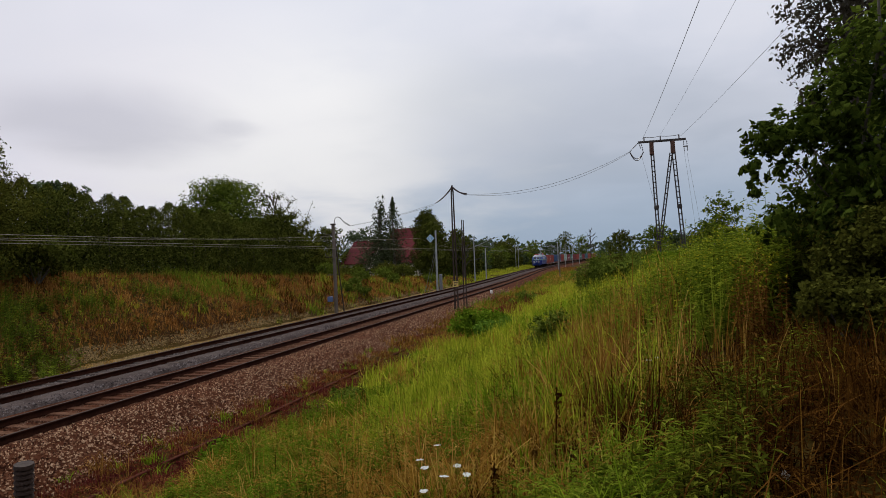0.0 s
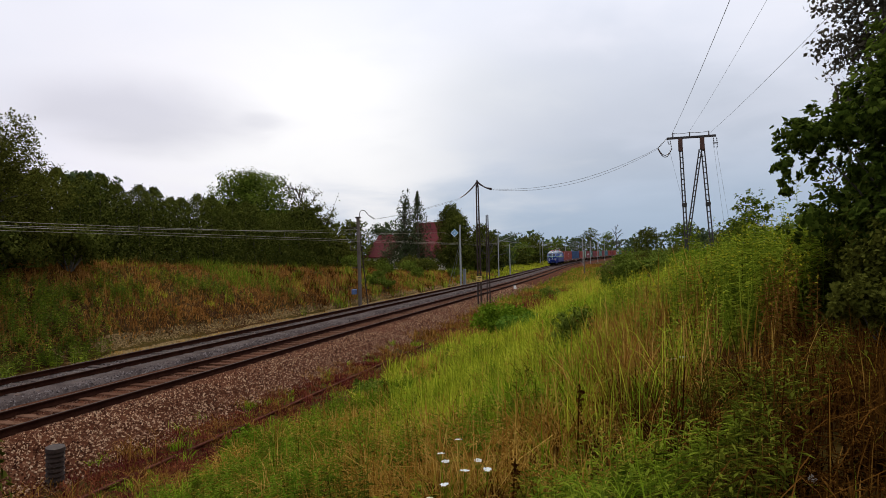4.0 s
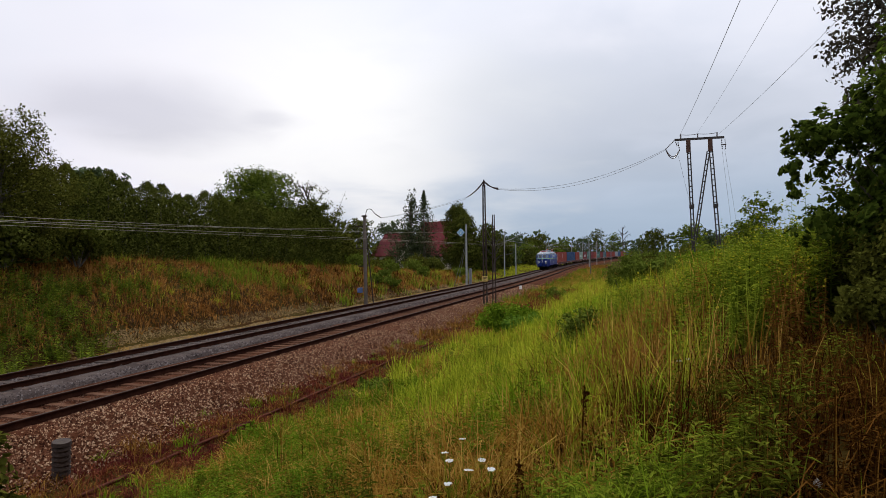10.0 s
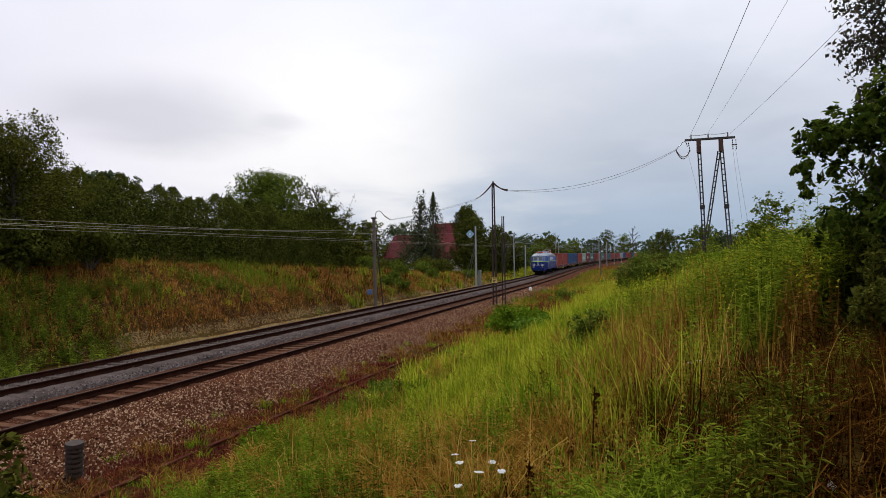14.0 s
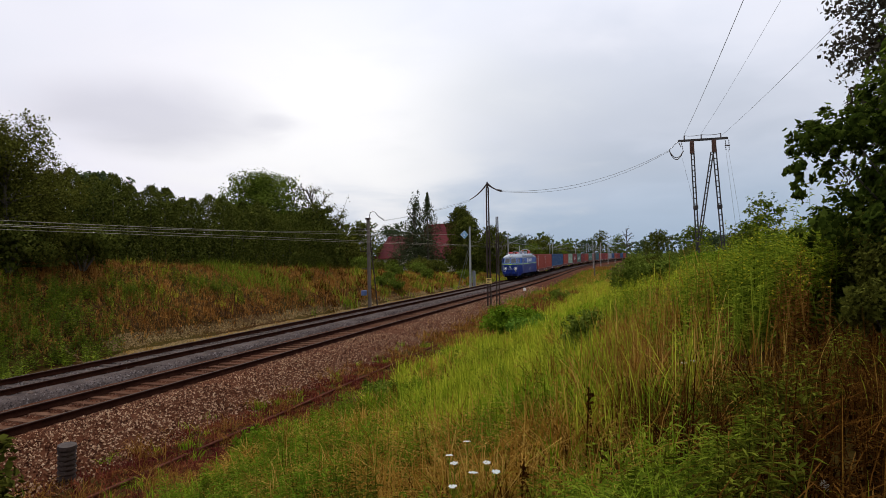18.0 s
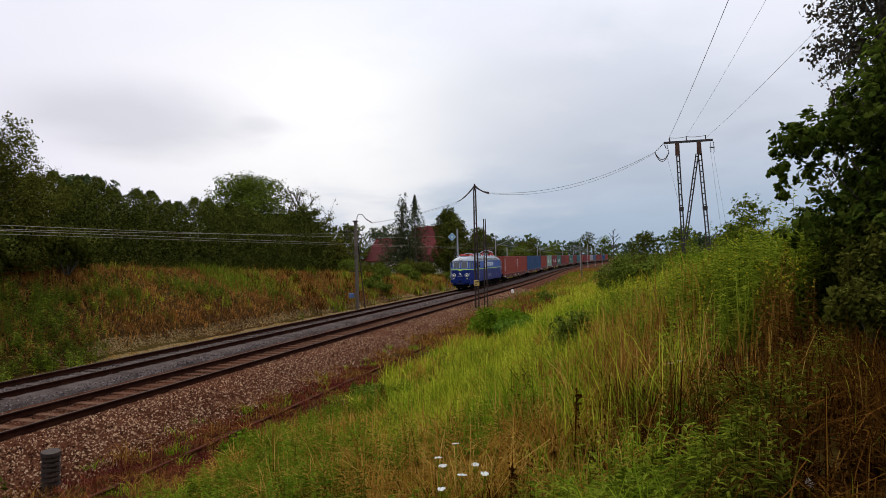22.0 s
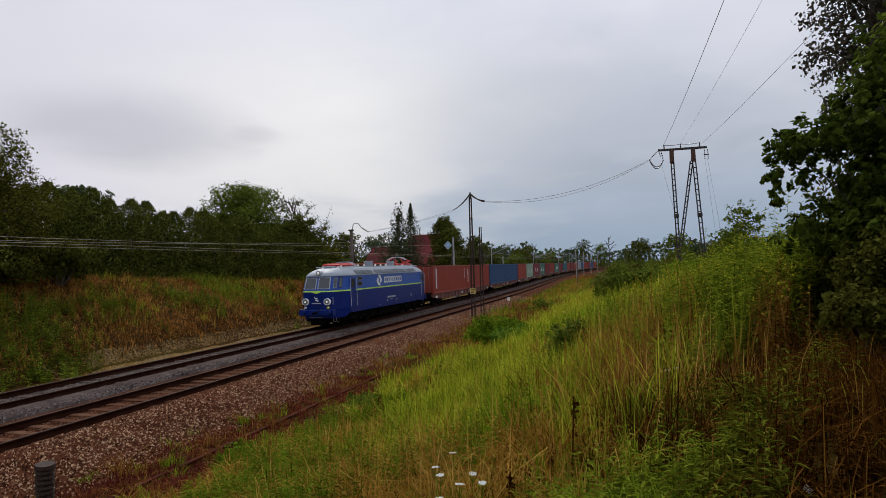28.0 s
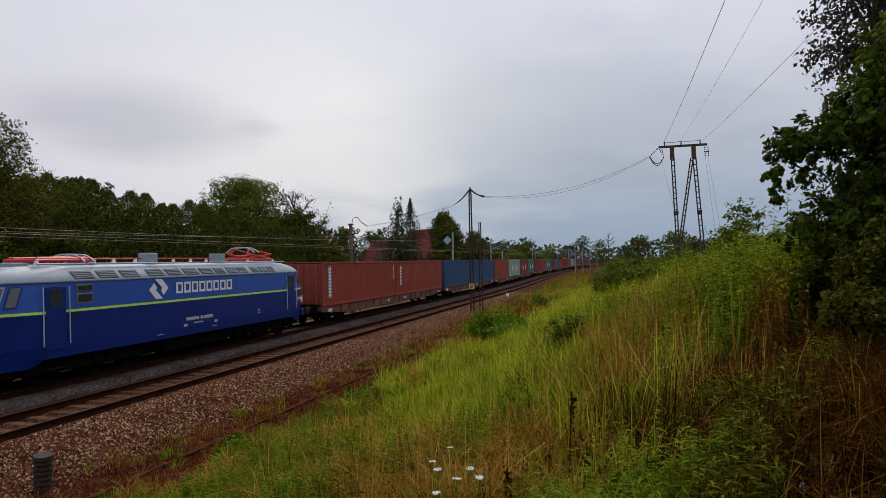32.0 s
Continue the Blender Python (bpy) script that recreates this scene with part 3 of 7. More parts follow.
def tree(name, label, at, height, width, leaf, n, size, lift=0.25, seed_blobs=17, trunk_r=None, category="tree", shape="round", up=0.3, shell=0.5, twigs_bare=0, group="", depth=None):
    z0 = float(ground_z(*at))
    ob = thing(name, label, category, pose(at[0], at[1], z0), group)
    blobs, limbs = [], []
    depth = depth or width
    for k in range(seed_blobs):
        a = k * 2.4 + RNG.uniform(-0.5, 0.5)
        f = (k + 0.5) / seed_blobs
        if shape == "round":
            rr = math.sin(math.pi * (0.18 + 0.74 * f)) * 0.62
        elif shape == "column":
            rr = 0.42 * (1 - 0.55 * f)
        else:
            rr = 0.75 * (1 - f) + 0.06
        cz = height * (lift + (1 - lift) * f * 0.9)
        bx, by = math.cos(a) * width / 2 * rr * 0.8, math.sin(a) * depth / 2 * rr * 0.8
        br = max(0.1, (0.235 if shape == "round" else 0.42 * (1.05 - f)) * RNG.uniform(0.75, 1.2))
        blobs.append((bx, by, cz, width * br, depth * br, height * (0.13 if shape != "round" else 0.125) * RNG.uniform(0.8, 1.2)))
        limbs.append((bx, by, cz, 0.25 + 0.55 * f))
    part("trunk", limb_mesh("trunk", height * 0.86, trunk_r or height * 0.018, limbs, M["bark"]), None, ob)
    P, d = clump_points(blobs, n, shell)
    P[:, 2] = np.maximum(P[:, 2], 0.05)
    V, F = leaves(P, size, up, out=d)
    part("crown", mesh_from("crown", V, F, M[leaf]), None, ob)
    return ob


def grass_field(n, xr, yr, keep, power=1.0):
    """Points on the ground within a stretch, thinned by keep(u, y) in 0..1."""
    y = yr[0] + (yr[1] - yr[0]) * RNG.random(n) ** power
    u = RNG.uniform(*xr, n)
    x = u + bend(y)
    ok = RNG.random(n) < keep(u, y)
    x, y = x[ok], y[ok]
    return np.stack([x, y, ground_z(x, y) - 0.02], -1)


def patch(x, y, s, ph):
    """Smooth patches between 0 and 1."""
    v = np.sin(x / s + ph) * np.cos(y / s * 1.1 - ph * 1.7) + 0.6 * np.sin((x + y) / s * 1.9 + ph * 2.3) + 0.4 * np.sin((x - y) / s * 3.1 + ph)
    return np.clip(0.5 + 0.45 * v, 0, 1)


def tufts(n, per, xr, yr, keep, power, spread):
    """Points gathered in tufts: clumps of blades with bare ground between them."""
    C = grass_field(n, xr, yr, keep, power)
    k = np.repeat(np.arange(len(C)), per)
    P = C[k]
    P[:, :2] += RNG.normal(0, 1, (len(P), 2)) * spread * RNG.uniform(0.4, 1.3, len(C))[k][:, None]
    P[:, 2] = ground_z(P[:, 0], P[:, 1]) - 0.02
    size = RNG.uniform(0.6, 1.25, len(C))[k]
    return P, size


def spots(places, density, per, spread):
    """Tufts gathered round given places (u, y, radius), thinning outwards."""
    C = []
    for u, y, r in places:
        n = int(density * r * r * 3.14 * min(1.0, 7.0 / y))
        p = np.stack([u + RNG.normal(0, 0.55 * r, n), y + RNG.normal(0, 0.7 * r, n)], -1)
        C.append(p)
    C = np.concatenate(C)
    k = np.repeat(np.arange(len(C)), per)
    xy = C[k] + RNG.normal(0, 1, (len(k), 2)) * spread
    P = np.stack([xy[:, 0] + bend(xy[:, 1]), xy[:, 1], np.zeros(len(xy))], -1)
    P = P[P[:, 1] > 1.6]
    P[:, 2] = ground_z(P[:, 0], P[:, 1]) - 0.02
    return P


def fine(P):
    """Blade width: coarser where the bank runs off into the distance."""
    return np.clip(0.0019 * P[:, 1], 0.0075, 0.045)


# right-hand bank, near the viewer: a thin short cover on dark soil, then distinct clumps; the corner under the maple stays brown and thin
open_bank = lambda u, y: 1 - 0.85 * smooth_step(-0.3, 0.7, u - 0.06 * (y - 4)) * smooth_step(16, 10, y)
P = grass_field(26000, (-7.2, 5.0), (1.6, 28), lambda u, y: (0.15 + 0.85 * patch(u, y, 1.5, 0.4)) * open_bank(u, y), 1.5)
blades("grass", P, 0.34, fine(P), 0.6, M["grass_green"], "thin cover of yellow-green meadow grass on the bank")
P = grass_field(22000, (-7.2, 5.0), (1.6, 24), lambda u, y: (0.25 + 0.75 * patch(u, y, 0.9, 5.2)) * (1 - 0.93 * smooth_step(0.4, 0.9, u) * smooth_step(12, 9, y)), 1.4)
blades("grass", P, 0.3, fine(P), 1.0, M["grass_brown"], "bent dry brown grass on the bank")
P, q = tufts(900, 26, (-7.4, 0.2), (2.4, 26), lambda u, y: (0.25 + 0.75 * patch(u, y, 1.1, 2.1)) * open_bank(u, y), 1.3, 0.08)
blades("grass", P, 0.45 * q, fine(P) * 1.35, 0.5, M["grass_lush"], "lush green grass clumps on the bank")
LIME = ((-1.5, 9.1, 1.3), (-1.35, 6.6, 0.8), (-2.6, 11.0, 1.7), (-1.4, 21.0, 3.0), (-3.5, 17.0, 2.2), (-0.6, 14.0, 1.3), (-2.4, 7.6, 0.8), (-3.4, 9.6, 1.1), (-0.35, 5.6, 0.25), (-0.1, 14.0, 1.0), (0.3, 17.0, 1.3))
P = spots(LIME[1::2], 21, 30, 0.08)
blades("grass", P, 0.6, fine(P) * 1.15, 0.6, M["grass_lush"], "stands of tall soft green grass on the bank")
P = spots(LIME[::2], 21, 30, 0.08)
blades("grass", P, 0.66, fine(P) * 1.15, 0.42, M["grass_green"], "stands of tall lime-green meadow grass on the bank")
STRAW = ((-1.45, 4.6, 0.5), (-1.9, 5.7, 0.6), (-2.6, 6.6, 0.7), (-0.75, 5.2, 0.35), (-0.95, 4.3, 0.3), (-4.3, 9.0, 0.6), (-1.0, 7.6, 0.4), (-5.2, 10.5, 0.5), (-0.3, 4.0, 0.25), (-4.6, 7.6, 0.6), (-5.9, 8.7, 0.6), (-3.4, 6.6, 0.5), (-6.6, 10.0, 0.6), (-4.0, 8.4, 0.6))
P = spots(STRAW, 26, 30, 0.06)
blades("grass", P, 0.62, fine(P) * 1.1, 0.75, M["grass_straw"], "bent straw-dry grass tufts on the bank", 4, 0.6)
GOLD = ((-0.25, 8.7, 0.7), (-0.1, 10.4, 0.8), (0.2, 7.0, 0.6), (0.4, 12.0, 0.8), (-0.7, 12.5, 0.6), (0.1, 5.8, 0.4), (0.6, 8.8, 0.6), (-0.55, 6.6, 0.3))
P = spots(GOLD, 6, 20, 0.1)
blades("grass", P, 0.8, fine(P) * 0.9, 0.2, M["grass_straw"], "upright golden dry stalks on the bank")
P = spots(GOLD, 9, 18, 0.08)
blades("grass", P, 0.78, fine(P) * 0.9, 0.25, M["grass_tan"], "orange-gold dry stalks on the bank")
P, q = tufts(300, 22, (-5.5, 0.8), (4.2, 20), lambda u, y: patch(u, y, 0.7, 0.3) ** 1.5, 1.3, 0.08)
blades("grass", P, 0.55 * q, fine(P) * 1.3, 0.5, M["grass_umber"], "dark brown dead tufts on the bank")
P = spots(GOLD, 12, 18, 0.12)
blades("grass", P, 0.7, fine(P) * 0.9, 0.3, M["grass_brown"], "upright brown dry stalks on the bank")
# umber blades paint the shade at the foot of the dry stalks
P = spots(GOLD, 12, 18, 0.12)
blades("grass", P, 0.42, fine(P) * 1.3, 0.6, M["grass_umber"], "umber dead leaves, dark for shade at the foot of the stalks")
P = spots(GOLD, 8, 16, 0.1)
blades("grass", P, 0.75, fine(P) * 1.1, 0.3, M["grass_green"], "green blades among the dry stalks on the bank")
P = spots(((0.36, 14.5, 0.7), (0.5, 13.0, 0.4), (1.3, 15.5, 0.6), (-6.2, 30.0, 1.6), (-7.0, 42.0, 2.0), (-7.4, 55.0, 2.2)), 30, 20, 0.14)
blades("grass", P, 0.8, fine(P), 0.3, M["grass_red"], "rusty orange dry grass on the bank")
TANGLE = ((0.35, 6.0, 0.55), (0.85, 5.2, 0.5), (0.5, 4.6, 0.4), (0.2, 5.4, 0.4), (1.2, 4.6, 0.5), (0.9, 3.4, 0.4), (1.4, 3.8, 0.5))
P = spots(((0.9, 10.4, 0.3), (0.7, 11.2, 0.35), (0.95, 9.6, 0.2)), 40, 16, 0.09)
blades("grass", P, 1.1, fine(P), 0.3, M["grass_straw"], "orange dry grass among the goldenrod")
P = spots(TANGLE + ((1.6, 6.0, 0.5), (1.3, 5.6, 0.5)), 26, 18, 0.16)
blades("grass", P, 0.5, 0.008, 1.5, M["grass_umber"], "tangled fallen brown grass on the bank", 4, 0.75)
# umber undergrowth: shade between the tufts is put into its colour
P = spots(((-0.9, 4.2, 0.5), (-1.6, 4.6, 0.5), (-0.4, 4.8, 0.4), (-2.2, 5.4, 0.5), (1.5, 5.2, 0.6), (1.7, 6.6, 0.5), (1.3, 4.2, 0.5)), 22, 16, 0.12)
blades("grass", P, 0.38, 0.01, 0.8, M["grass_umber"], "umber undergrowth, dark for the shade between the straw tufts", 3)
P = spots(TANGLE, 5, 9, 0.15)
blades("grass", P, 0.5, 0.007, 1.2, M["grass_brown"], "rust-brown dry stalks among the tangled grass", 4)
P = spots(((0.3, 4.5, 0.4), (0.0, 4.9, 0.35), (0.6, 3.9, 0.35), (-0.2, 5.8, 0.4), (0.45, 5.6, 0.4)), 18, 8, 0.08)
blades("grass", P, 0.6, 0.008, 0.45, M["grass_umber"], "dark brown dead stalks among the weeds", 4)
P = spots(((0.3, 4.5, 0.4), (0.0, 4.9, 0.35), (0.6, 3.9, 0.35), (-0.2, 5.8, 0.4), (0.45, 5.6, 0.4)), 10, 5, 0.08)
blades("grass", P, 0.6, 0.007, 0.5, M["grass_straw"], "golden dead stalks among the weeds", 4)
P, q = tufts(420, 26, (-6.4, 0.6), (4.5, 22), lambda u, y: 0.2 + 0.8 * patch(u, y, 0.8, 3.7), 1.3, 0.06)
blades("grass", P, 0.58 * q, fine(P) * 1.2, 0.8, M["grass_straw"], "scattered nodding straw tufts on the bank", 4, 0.6)
P = spots(TANGLE + GOLD, 6, 2, 0.2)
blades("grass", P, 0.62, 0.006, 0.7, M["grass_straw"], "single pale bent straws on the bank", 4, 0.5)
P, q = tufts(4600, 16, (-11.8, -6.9), (4, 60), lambda u, y: (patch(u, y, 0.9, 1.2) * 0.75 + 0.25) * smooth_step(-12.0, -10.6, u), 1.6, 0.12)
blades("grass", P, 0.2 * q, 0.022, 0.9, M["grass_red"], "low rust-red sorrel and dry weeds along the siding", 2)
P, q = tufts(2200, 16, (-11.0, -6.6), (4, 60), lambda u, y: patch(u, y, 0.8, 2.2) ** 1.5, 1.6, 0.12)
blades("grass", P, 0.36 * q, 0.015, 0.9, M["grass_brown"], "dry brown grass along the siding")
P, q = tufts(800, 22, (-10.9, -6.8), (6, 60), lambda u, y: patch(u, y, 0.7, 3.3) ** 2.4, 1.4, 0.12)
blades("grass", P, 0.3 * q, 0.018, 0.6, M["grass_lush"], "green weed tufts along the siding")
P, q = tufts(1500, 20, (-11.5, -8.4), (6, 26), lambda u, y: 0.2 + 0.8 * patch(u, y, 0.7, 2.9), 1.2, 0.11)
blades("grass", P, 0.17 * q, 0.022, 0.8, M["sorrel"], "dark red sorrel patches beside the siding", 2)
# the same bank further off
P, q = tufts(3200, 16, (-8.0, 8.0), (20, 75), lambda u, y: 0.3 + 0.7 * patch(u, y, 2.0, 0.9), 1.2, 0.22)
blades("grass", P, 0.75 * q, 0.03, 0.45, M["grass_green"], "tall green grass further along the bank", 2)
P, q = tufts(1900, 16, (-8.4, 4.0), (18, 120), lambda u, y: patch(u, y, 2.0, 2.9) ** 1.3, 1.2, 0.2)
blades("grass", P, 0.65 * q, 0.026, 0.4, M["grass_straw"], "dry grass further along the bank", 2)
P, q = tufts(2600, 14, (-12.0, -6.0), (30, 200), lambda u, y: 0.3 + 0.7 * patch(u, y, 2.5, 1.9), 1.1, 0.3)
blades("grass", P, 0.45 * q, 0.05, 0.6, M["grass_brown"], "brown dry grass beside the line", 2)
P, q = tufts(2600, 12, (-11.4, -6.0), (44, 150), lambda u, y: (0.25 + 0.75 * patch(u, y, 1.8, 0.6)) * smooth_step(-11.6, -9.4, u), 1.2, 0.28)
blades("grass", P, 0.55 * q, 0.05, 0.6, M["grass_straw"], "pale dry grass closing on the near track", 2)
P, q = tufts(1500, 12, (-11.0, -5.0), (44, 150), lambda u, y: patch(u, y, 2.1, 3.6) ** 1.5, 1.2, 0.3)
blades("grass", P, 0.75 * q, 0.055, 0.5, M["leaf_fresh"], "green weeds beside the near track further off", 2)
P, q = tufts(1500, 14, (-32.0, -20.2), (95, 240), lambda u, y: 0.4 + 0.6 * patch(u, y, 3.0, 1.0), 1.0, 0.4)
blades("grass", P, 0.6 * q, 0.07, 0.5, M["grass_green"], "green grass beside the line further off", 2)
# the cutting slope across the line
P, q = tufts(4600, 14, (-31, -22.3), (8, 110), lambda u, y: 0.35 + 0.65 * patch(u, y, 1.8, 0.2), 1.3, 0.2)
blades("grass", P, 0.5 * q, 0.036, 0.75, M["grass_tan"], "dry orange-brown grass on the cutting slope", 2)
P = grass_field(24000, (-31.5, -22.0), (8, 85), lambda u, y: 0.5 + 0.5 * patch(u, y, 1.3, 0.9), 1.3)
blades("grass", P, 0.3, 0.08, 1.1, M["grass_tan"], "low matted dry grass on the cutting slope", 2)
P, q = tufts(1200, 14, (-31, -22.4), (8, 110), lambda u, y: patch(u, y, 2.4, 2.6) ** 1.5, 1.3, 0.2)
blades("grass", P, 0.55 * q, 0.034, 0.6, M["grass_green"], "green grass patches on the cutting slope", 2)
P, q = tufts(2100, 14, (-31.0, -22.5), (10, 90), lambda u, y: patch(u, y, 1.9, 4.6) ** 1.2, 1.3, 0.2)
blades("grass", P, 0.6 * q, 0.03, 0.6, M["grass_tan"], "golden dry grass near the top of the slope", 2)
P, q = tufts(420, 14, (-30.5, -25.0), (36.5, 44), lambda u, y: 0.3 + 0.7 * patch(u, y, 1.6, 0.4), 1.1, 0.25)
blades("grass", P, 0.75 * q, 0.034, 0.5, M["weed"], "tall green grass below the hedge", 2)
P, q = tufts(1500, 12, (-24.5, -21.9), (8, 60), lambda u, y: 0.3 + 0.7 * patch(u, y, 1.5, 1.1), 1.3, 0.2)
blades("grass", P, 0.42 * q, 0.024, 0.6, M["grass_purple"], "dead brownish stalks at the foot of the slope", 2)
P, q = tufts(2200, 14, (-22.0, -20.0), (20, 100), lambda u, y: 0.5 * patch(u, y, 1.1, 2.0) ** 1.5, 1.4, 0.2)
blades("grass", P, 0.14 * q, 0.03, 0.9, M["grass_straw"], "thin pale dry grass beside the far track", 2)


def weeds(name, P, h, leaf_n, leaf_len, material, label, flower=None, head_n=0, broad=0.26):
    """Upright leafy stems; some end in a flower head."""
    n = len(P)
    h = np.broadcast_to(h, (n,)) * RNG.uniform(0.7, 1.2, n) * (0.7 + 0.42 * patch(P[:, 0], P[:, 1], 0.2, 1.9))
    a = RNG.uniform(0, 6.283, n)
    lean = np.abs(RNG.normal(0.1, 0.07, n)) * h
    d = np.stack([np.cos(a), np.sin(a), np.zeros(n)], -1)
    out = []
    for t in np.linspace(0.1, 0.97, leaf_n):
        c = P + d * (lean * t * t)[:, None]
        c[:, 2] += h * t
        az = RNG.uniform(0, 6.283, n)
        ln = leaf_len * (1.15 - 0.7 * t) * RNG.uniform(0.7, 1.3, n)
        dr = np.stack([np.cos(az), np.sin(az), RNG.uniform(-0.2, 0.7, n)], -1)
        sd = np.stack([-np.sin(az), np.cos(az), np.zeros(n)], -1)
        w = ln * broad
        tip = c + dr * ln[:, None]
        tip[:, 2] -= ln * 0.25
        mid = c + dr * (ln * 0.45)[:, None]
        out.append(np.stack([c, mid + sd * w[:, None] / 2, tip, mid - sd * w[:, None] / 2], 1))
    V = np.stack(out, 1).reshape(-1, 3)
    i = np.arange(len(V) // 4) * 4
    F = np.stack([np.stack([i, i + 1, i + 2], -1), np.stack([i, i + 2, i + 3], -1)], 1).reshape(-1, 3)
    # stems
    top = P + d * lean[:, None]
    top[:, 2] += h
    sw = 0.005 + 0.0004 * float(P[:, 1].mean())
    sx = np.array((sw, 0, 0))
    sv = np.stack([P - sx, P + sx, top], 1).reshape(-1, 3)
    sf = np.arange(len(sv)).reshape(-1, 3) + len(V)
    V, F = np.concatenate([V, sv]), np.concatenate([F, sf])
    tagged(new(name, mesh_from(name, V, F, material)), label, "weeds", kind="stuff")
    if flower is not None and head_n:
        k = np.repeat(np.arange(n), head_n)
        q = top[k] + RNG.normal(0, 1, (len(k), 3)) * np.array((0.02, 0.02, 0.03)) - np.array((0, 0, 0.04))
        V, F = leaves(q, 0.022, 0.5, 1.2)
        tagged(new(name + "_heads", mesh_from(name + "_heads", V, F, flower)), label + ", seed and flower heads", "weeds", kind="stuff")


P = spots(((1.05, 9.2, 0.45), (1.3, 10.2, 0.5), (0.75, 11.0, 0.5), (1.7, 11.0, 0.7), (1.2, 12.5, 0.7), (2.2, 12.5, 0.9), (0.6, 14.5, 0.8), (1.5, 9.0, 0.4)), 9, 12, 0.08)
weeds("tall_weeds", P, 1.1, 32, 0.13, M["weed"], "tall bright green goldenrod on the bank", M["goldenrod"], 2)
P = spots(((1.05, 9.2, 0.45), (1.3, 10.2, 0.5), (0.75, 11.0, 0.5), (1.7, 11.0, 0.7), (1.2, 12.5, 0.7), (2.2, 12.5, 0.9), (0.6, 14.5, 0.8)), 8, 16, 0.09)
blades("grass", P, 0.95, fine(P) * 0.9, 0.2, M["weed"], "upright green stems among the goldenrod")
ROD = ((1.35, 8.3, 0.3), (1.65, 8.9, 0.35), (1.95, 8.5, 0.35), (2.2, 9.2, 0.4), (1.15, 9.4, 0.3), (1.75, 7.7, 0.25), (1.5, 10.6, 0.4), (2.1, 11.4, 0.5), (1.0, 10.4, 0.35))
P = spots(ROD, 26, 7, 0.07)
weeds("tall_weeds", P, 1.32, 44, 0.15, M["weed"], "dense tall goldenrod before the maple", M["goldenrod"], 3)
# same goldenrod lower down, shade put into a darker leaf colour
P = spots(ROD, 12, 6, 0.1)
weeds("tall_weeds", P, 1.0, 30, 0.14, M["weed_dark"], "lower leaves of the goldenrod before the maple, darkened for shade")
P = spots(((1.5, 7.0, 0.3), (1.85, 7.4, 0.25), (1.35, 7.7, 0.25)), 14, 6, 0.08)
weeds("tall_weeds", P, 0.95, 36, 0.09, M["grass_brown"], "yellowing goldenrod stems under the maple", M["goldenrod"], 5)
P = spots(((0.0, 12.0, 0.9), (0.5, 9.6, 0.5), (-0.3, 15.0, 1.2), (0.2, 8.0, 0.35), (0.5, 6.4, 0.3), (0.95, 7.8, 0.3)), 8, 9, 0.06)
weeds("tall_weeds", P, 1.0, 26, 0.12, M["weed"], "yellow-green weeds among the dry stalks", M["goldenrod"], 3)
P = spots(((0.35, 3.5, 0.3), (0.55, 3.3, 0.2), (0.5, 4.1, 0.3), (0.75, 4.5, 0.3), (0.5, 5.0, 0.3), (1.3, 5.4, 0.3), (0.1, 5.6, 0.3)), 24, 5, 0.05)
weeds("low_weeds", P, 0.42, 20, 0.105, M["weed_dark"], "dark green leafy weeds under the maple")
# dead leaves in the umber tone that carries the maple's shade
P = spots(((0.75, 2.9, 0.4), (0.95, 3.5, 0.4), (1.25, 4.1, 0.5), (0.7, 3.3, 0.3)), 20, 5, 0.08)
weeds("low_weeds", P, 0.26, 14, 0.07, M["grass_umber"], "dead brown leaves, the shade of the bank put into their colour")
P = spots(((-0.09, 3.75, 0.28), (0.1, 3.45, 0.28), (-0.45, 3.7, 0.25), (-0.3, 3.3, 0.3), (-1.0, 5.6, 0.2), (-0.5, 6.3, 0.25), (-1.6, 3.6, 0.3), (0.3, 7.6, 0.3), (0.35, 3.9, 0.25)), 34, 4, 0.05)
weeds("low_weeds", P, 0.42, 24, 0.1, M["weed"], "bright green willowherb leaves among the grass")
P = spots(((-0.95, 10.0, 0.42), (-0.65, 11.2, 0.4), (-1.3, 10.8, 0.3), (-3.0, 13.5, 0.5), (-2.0, 4.1, 0.25), (-4.6, 13.0, 0.4)), 80, 3, 0.08)
weeds("low_weeds", P, 0.62, 26, 0.1, M["weed_dark"], "dark grey-green mugwort among the grass")
P, q = tufts(130, 14, (-6.0, 0.2), (5, 20), lambda u, y: 0.3 + 0.7 * patch(u, y, 1.2, 1.4), 1.2, 0.09)
weeds("low_weeds", P, 0.55, 22, 0.1, M["leaf_fresh"], "leafy green thistles among the grass")
P, q = tufts(150, 14, (-6.0, 0.6), (5, 22), lambda u, y: 0.3 + 0.7 * patch(u, y, 1.2, 4.4), 1.2, 0.1)
weeds("low_weeds", P, 0.55, 24, 0.1, M["weed_dark"], "dark dock and mugwort among the grass")
P = spots(((-3.9, 7.4, 0.8), (-5.6, 8.7, 1.0), (-4.7, 7.0, 0.8), (-6.1, 10.5, 0.9), (-3.2, 6.2, 0.6), (-6.6, 13.0, 0.6), (-3.2, 5.5, 0.6), (-5.6, 7.6, 0.9), (-4.2, 6.2, 0.7)), 40, 3, 0.12)
weeds("low_weeds", P[::2], 0.62, 24, 0.12, M["leaf_fresh"], "fresh green leafy weeds at the foot of the bank")
weeds("low_weeds", P[1::2], 0.55, 24, 0.1, M["weed_dark"], "dark green leafy weeds at the foot of the bank")
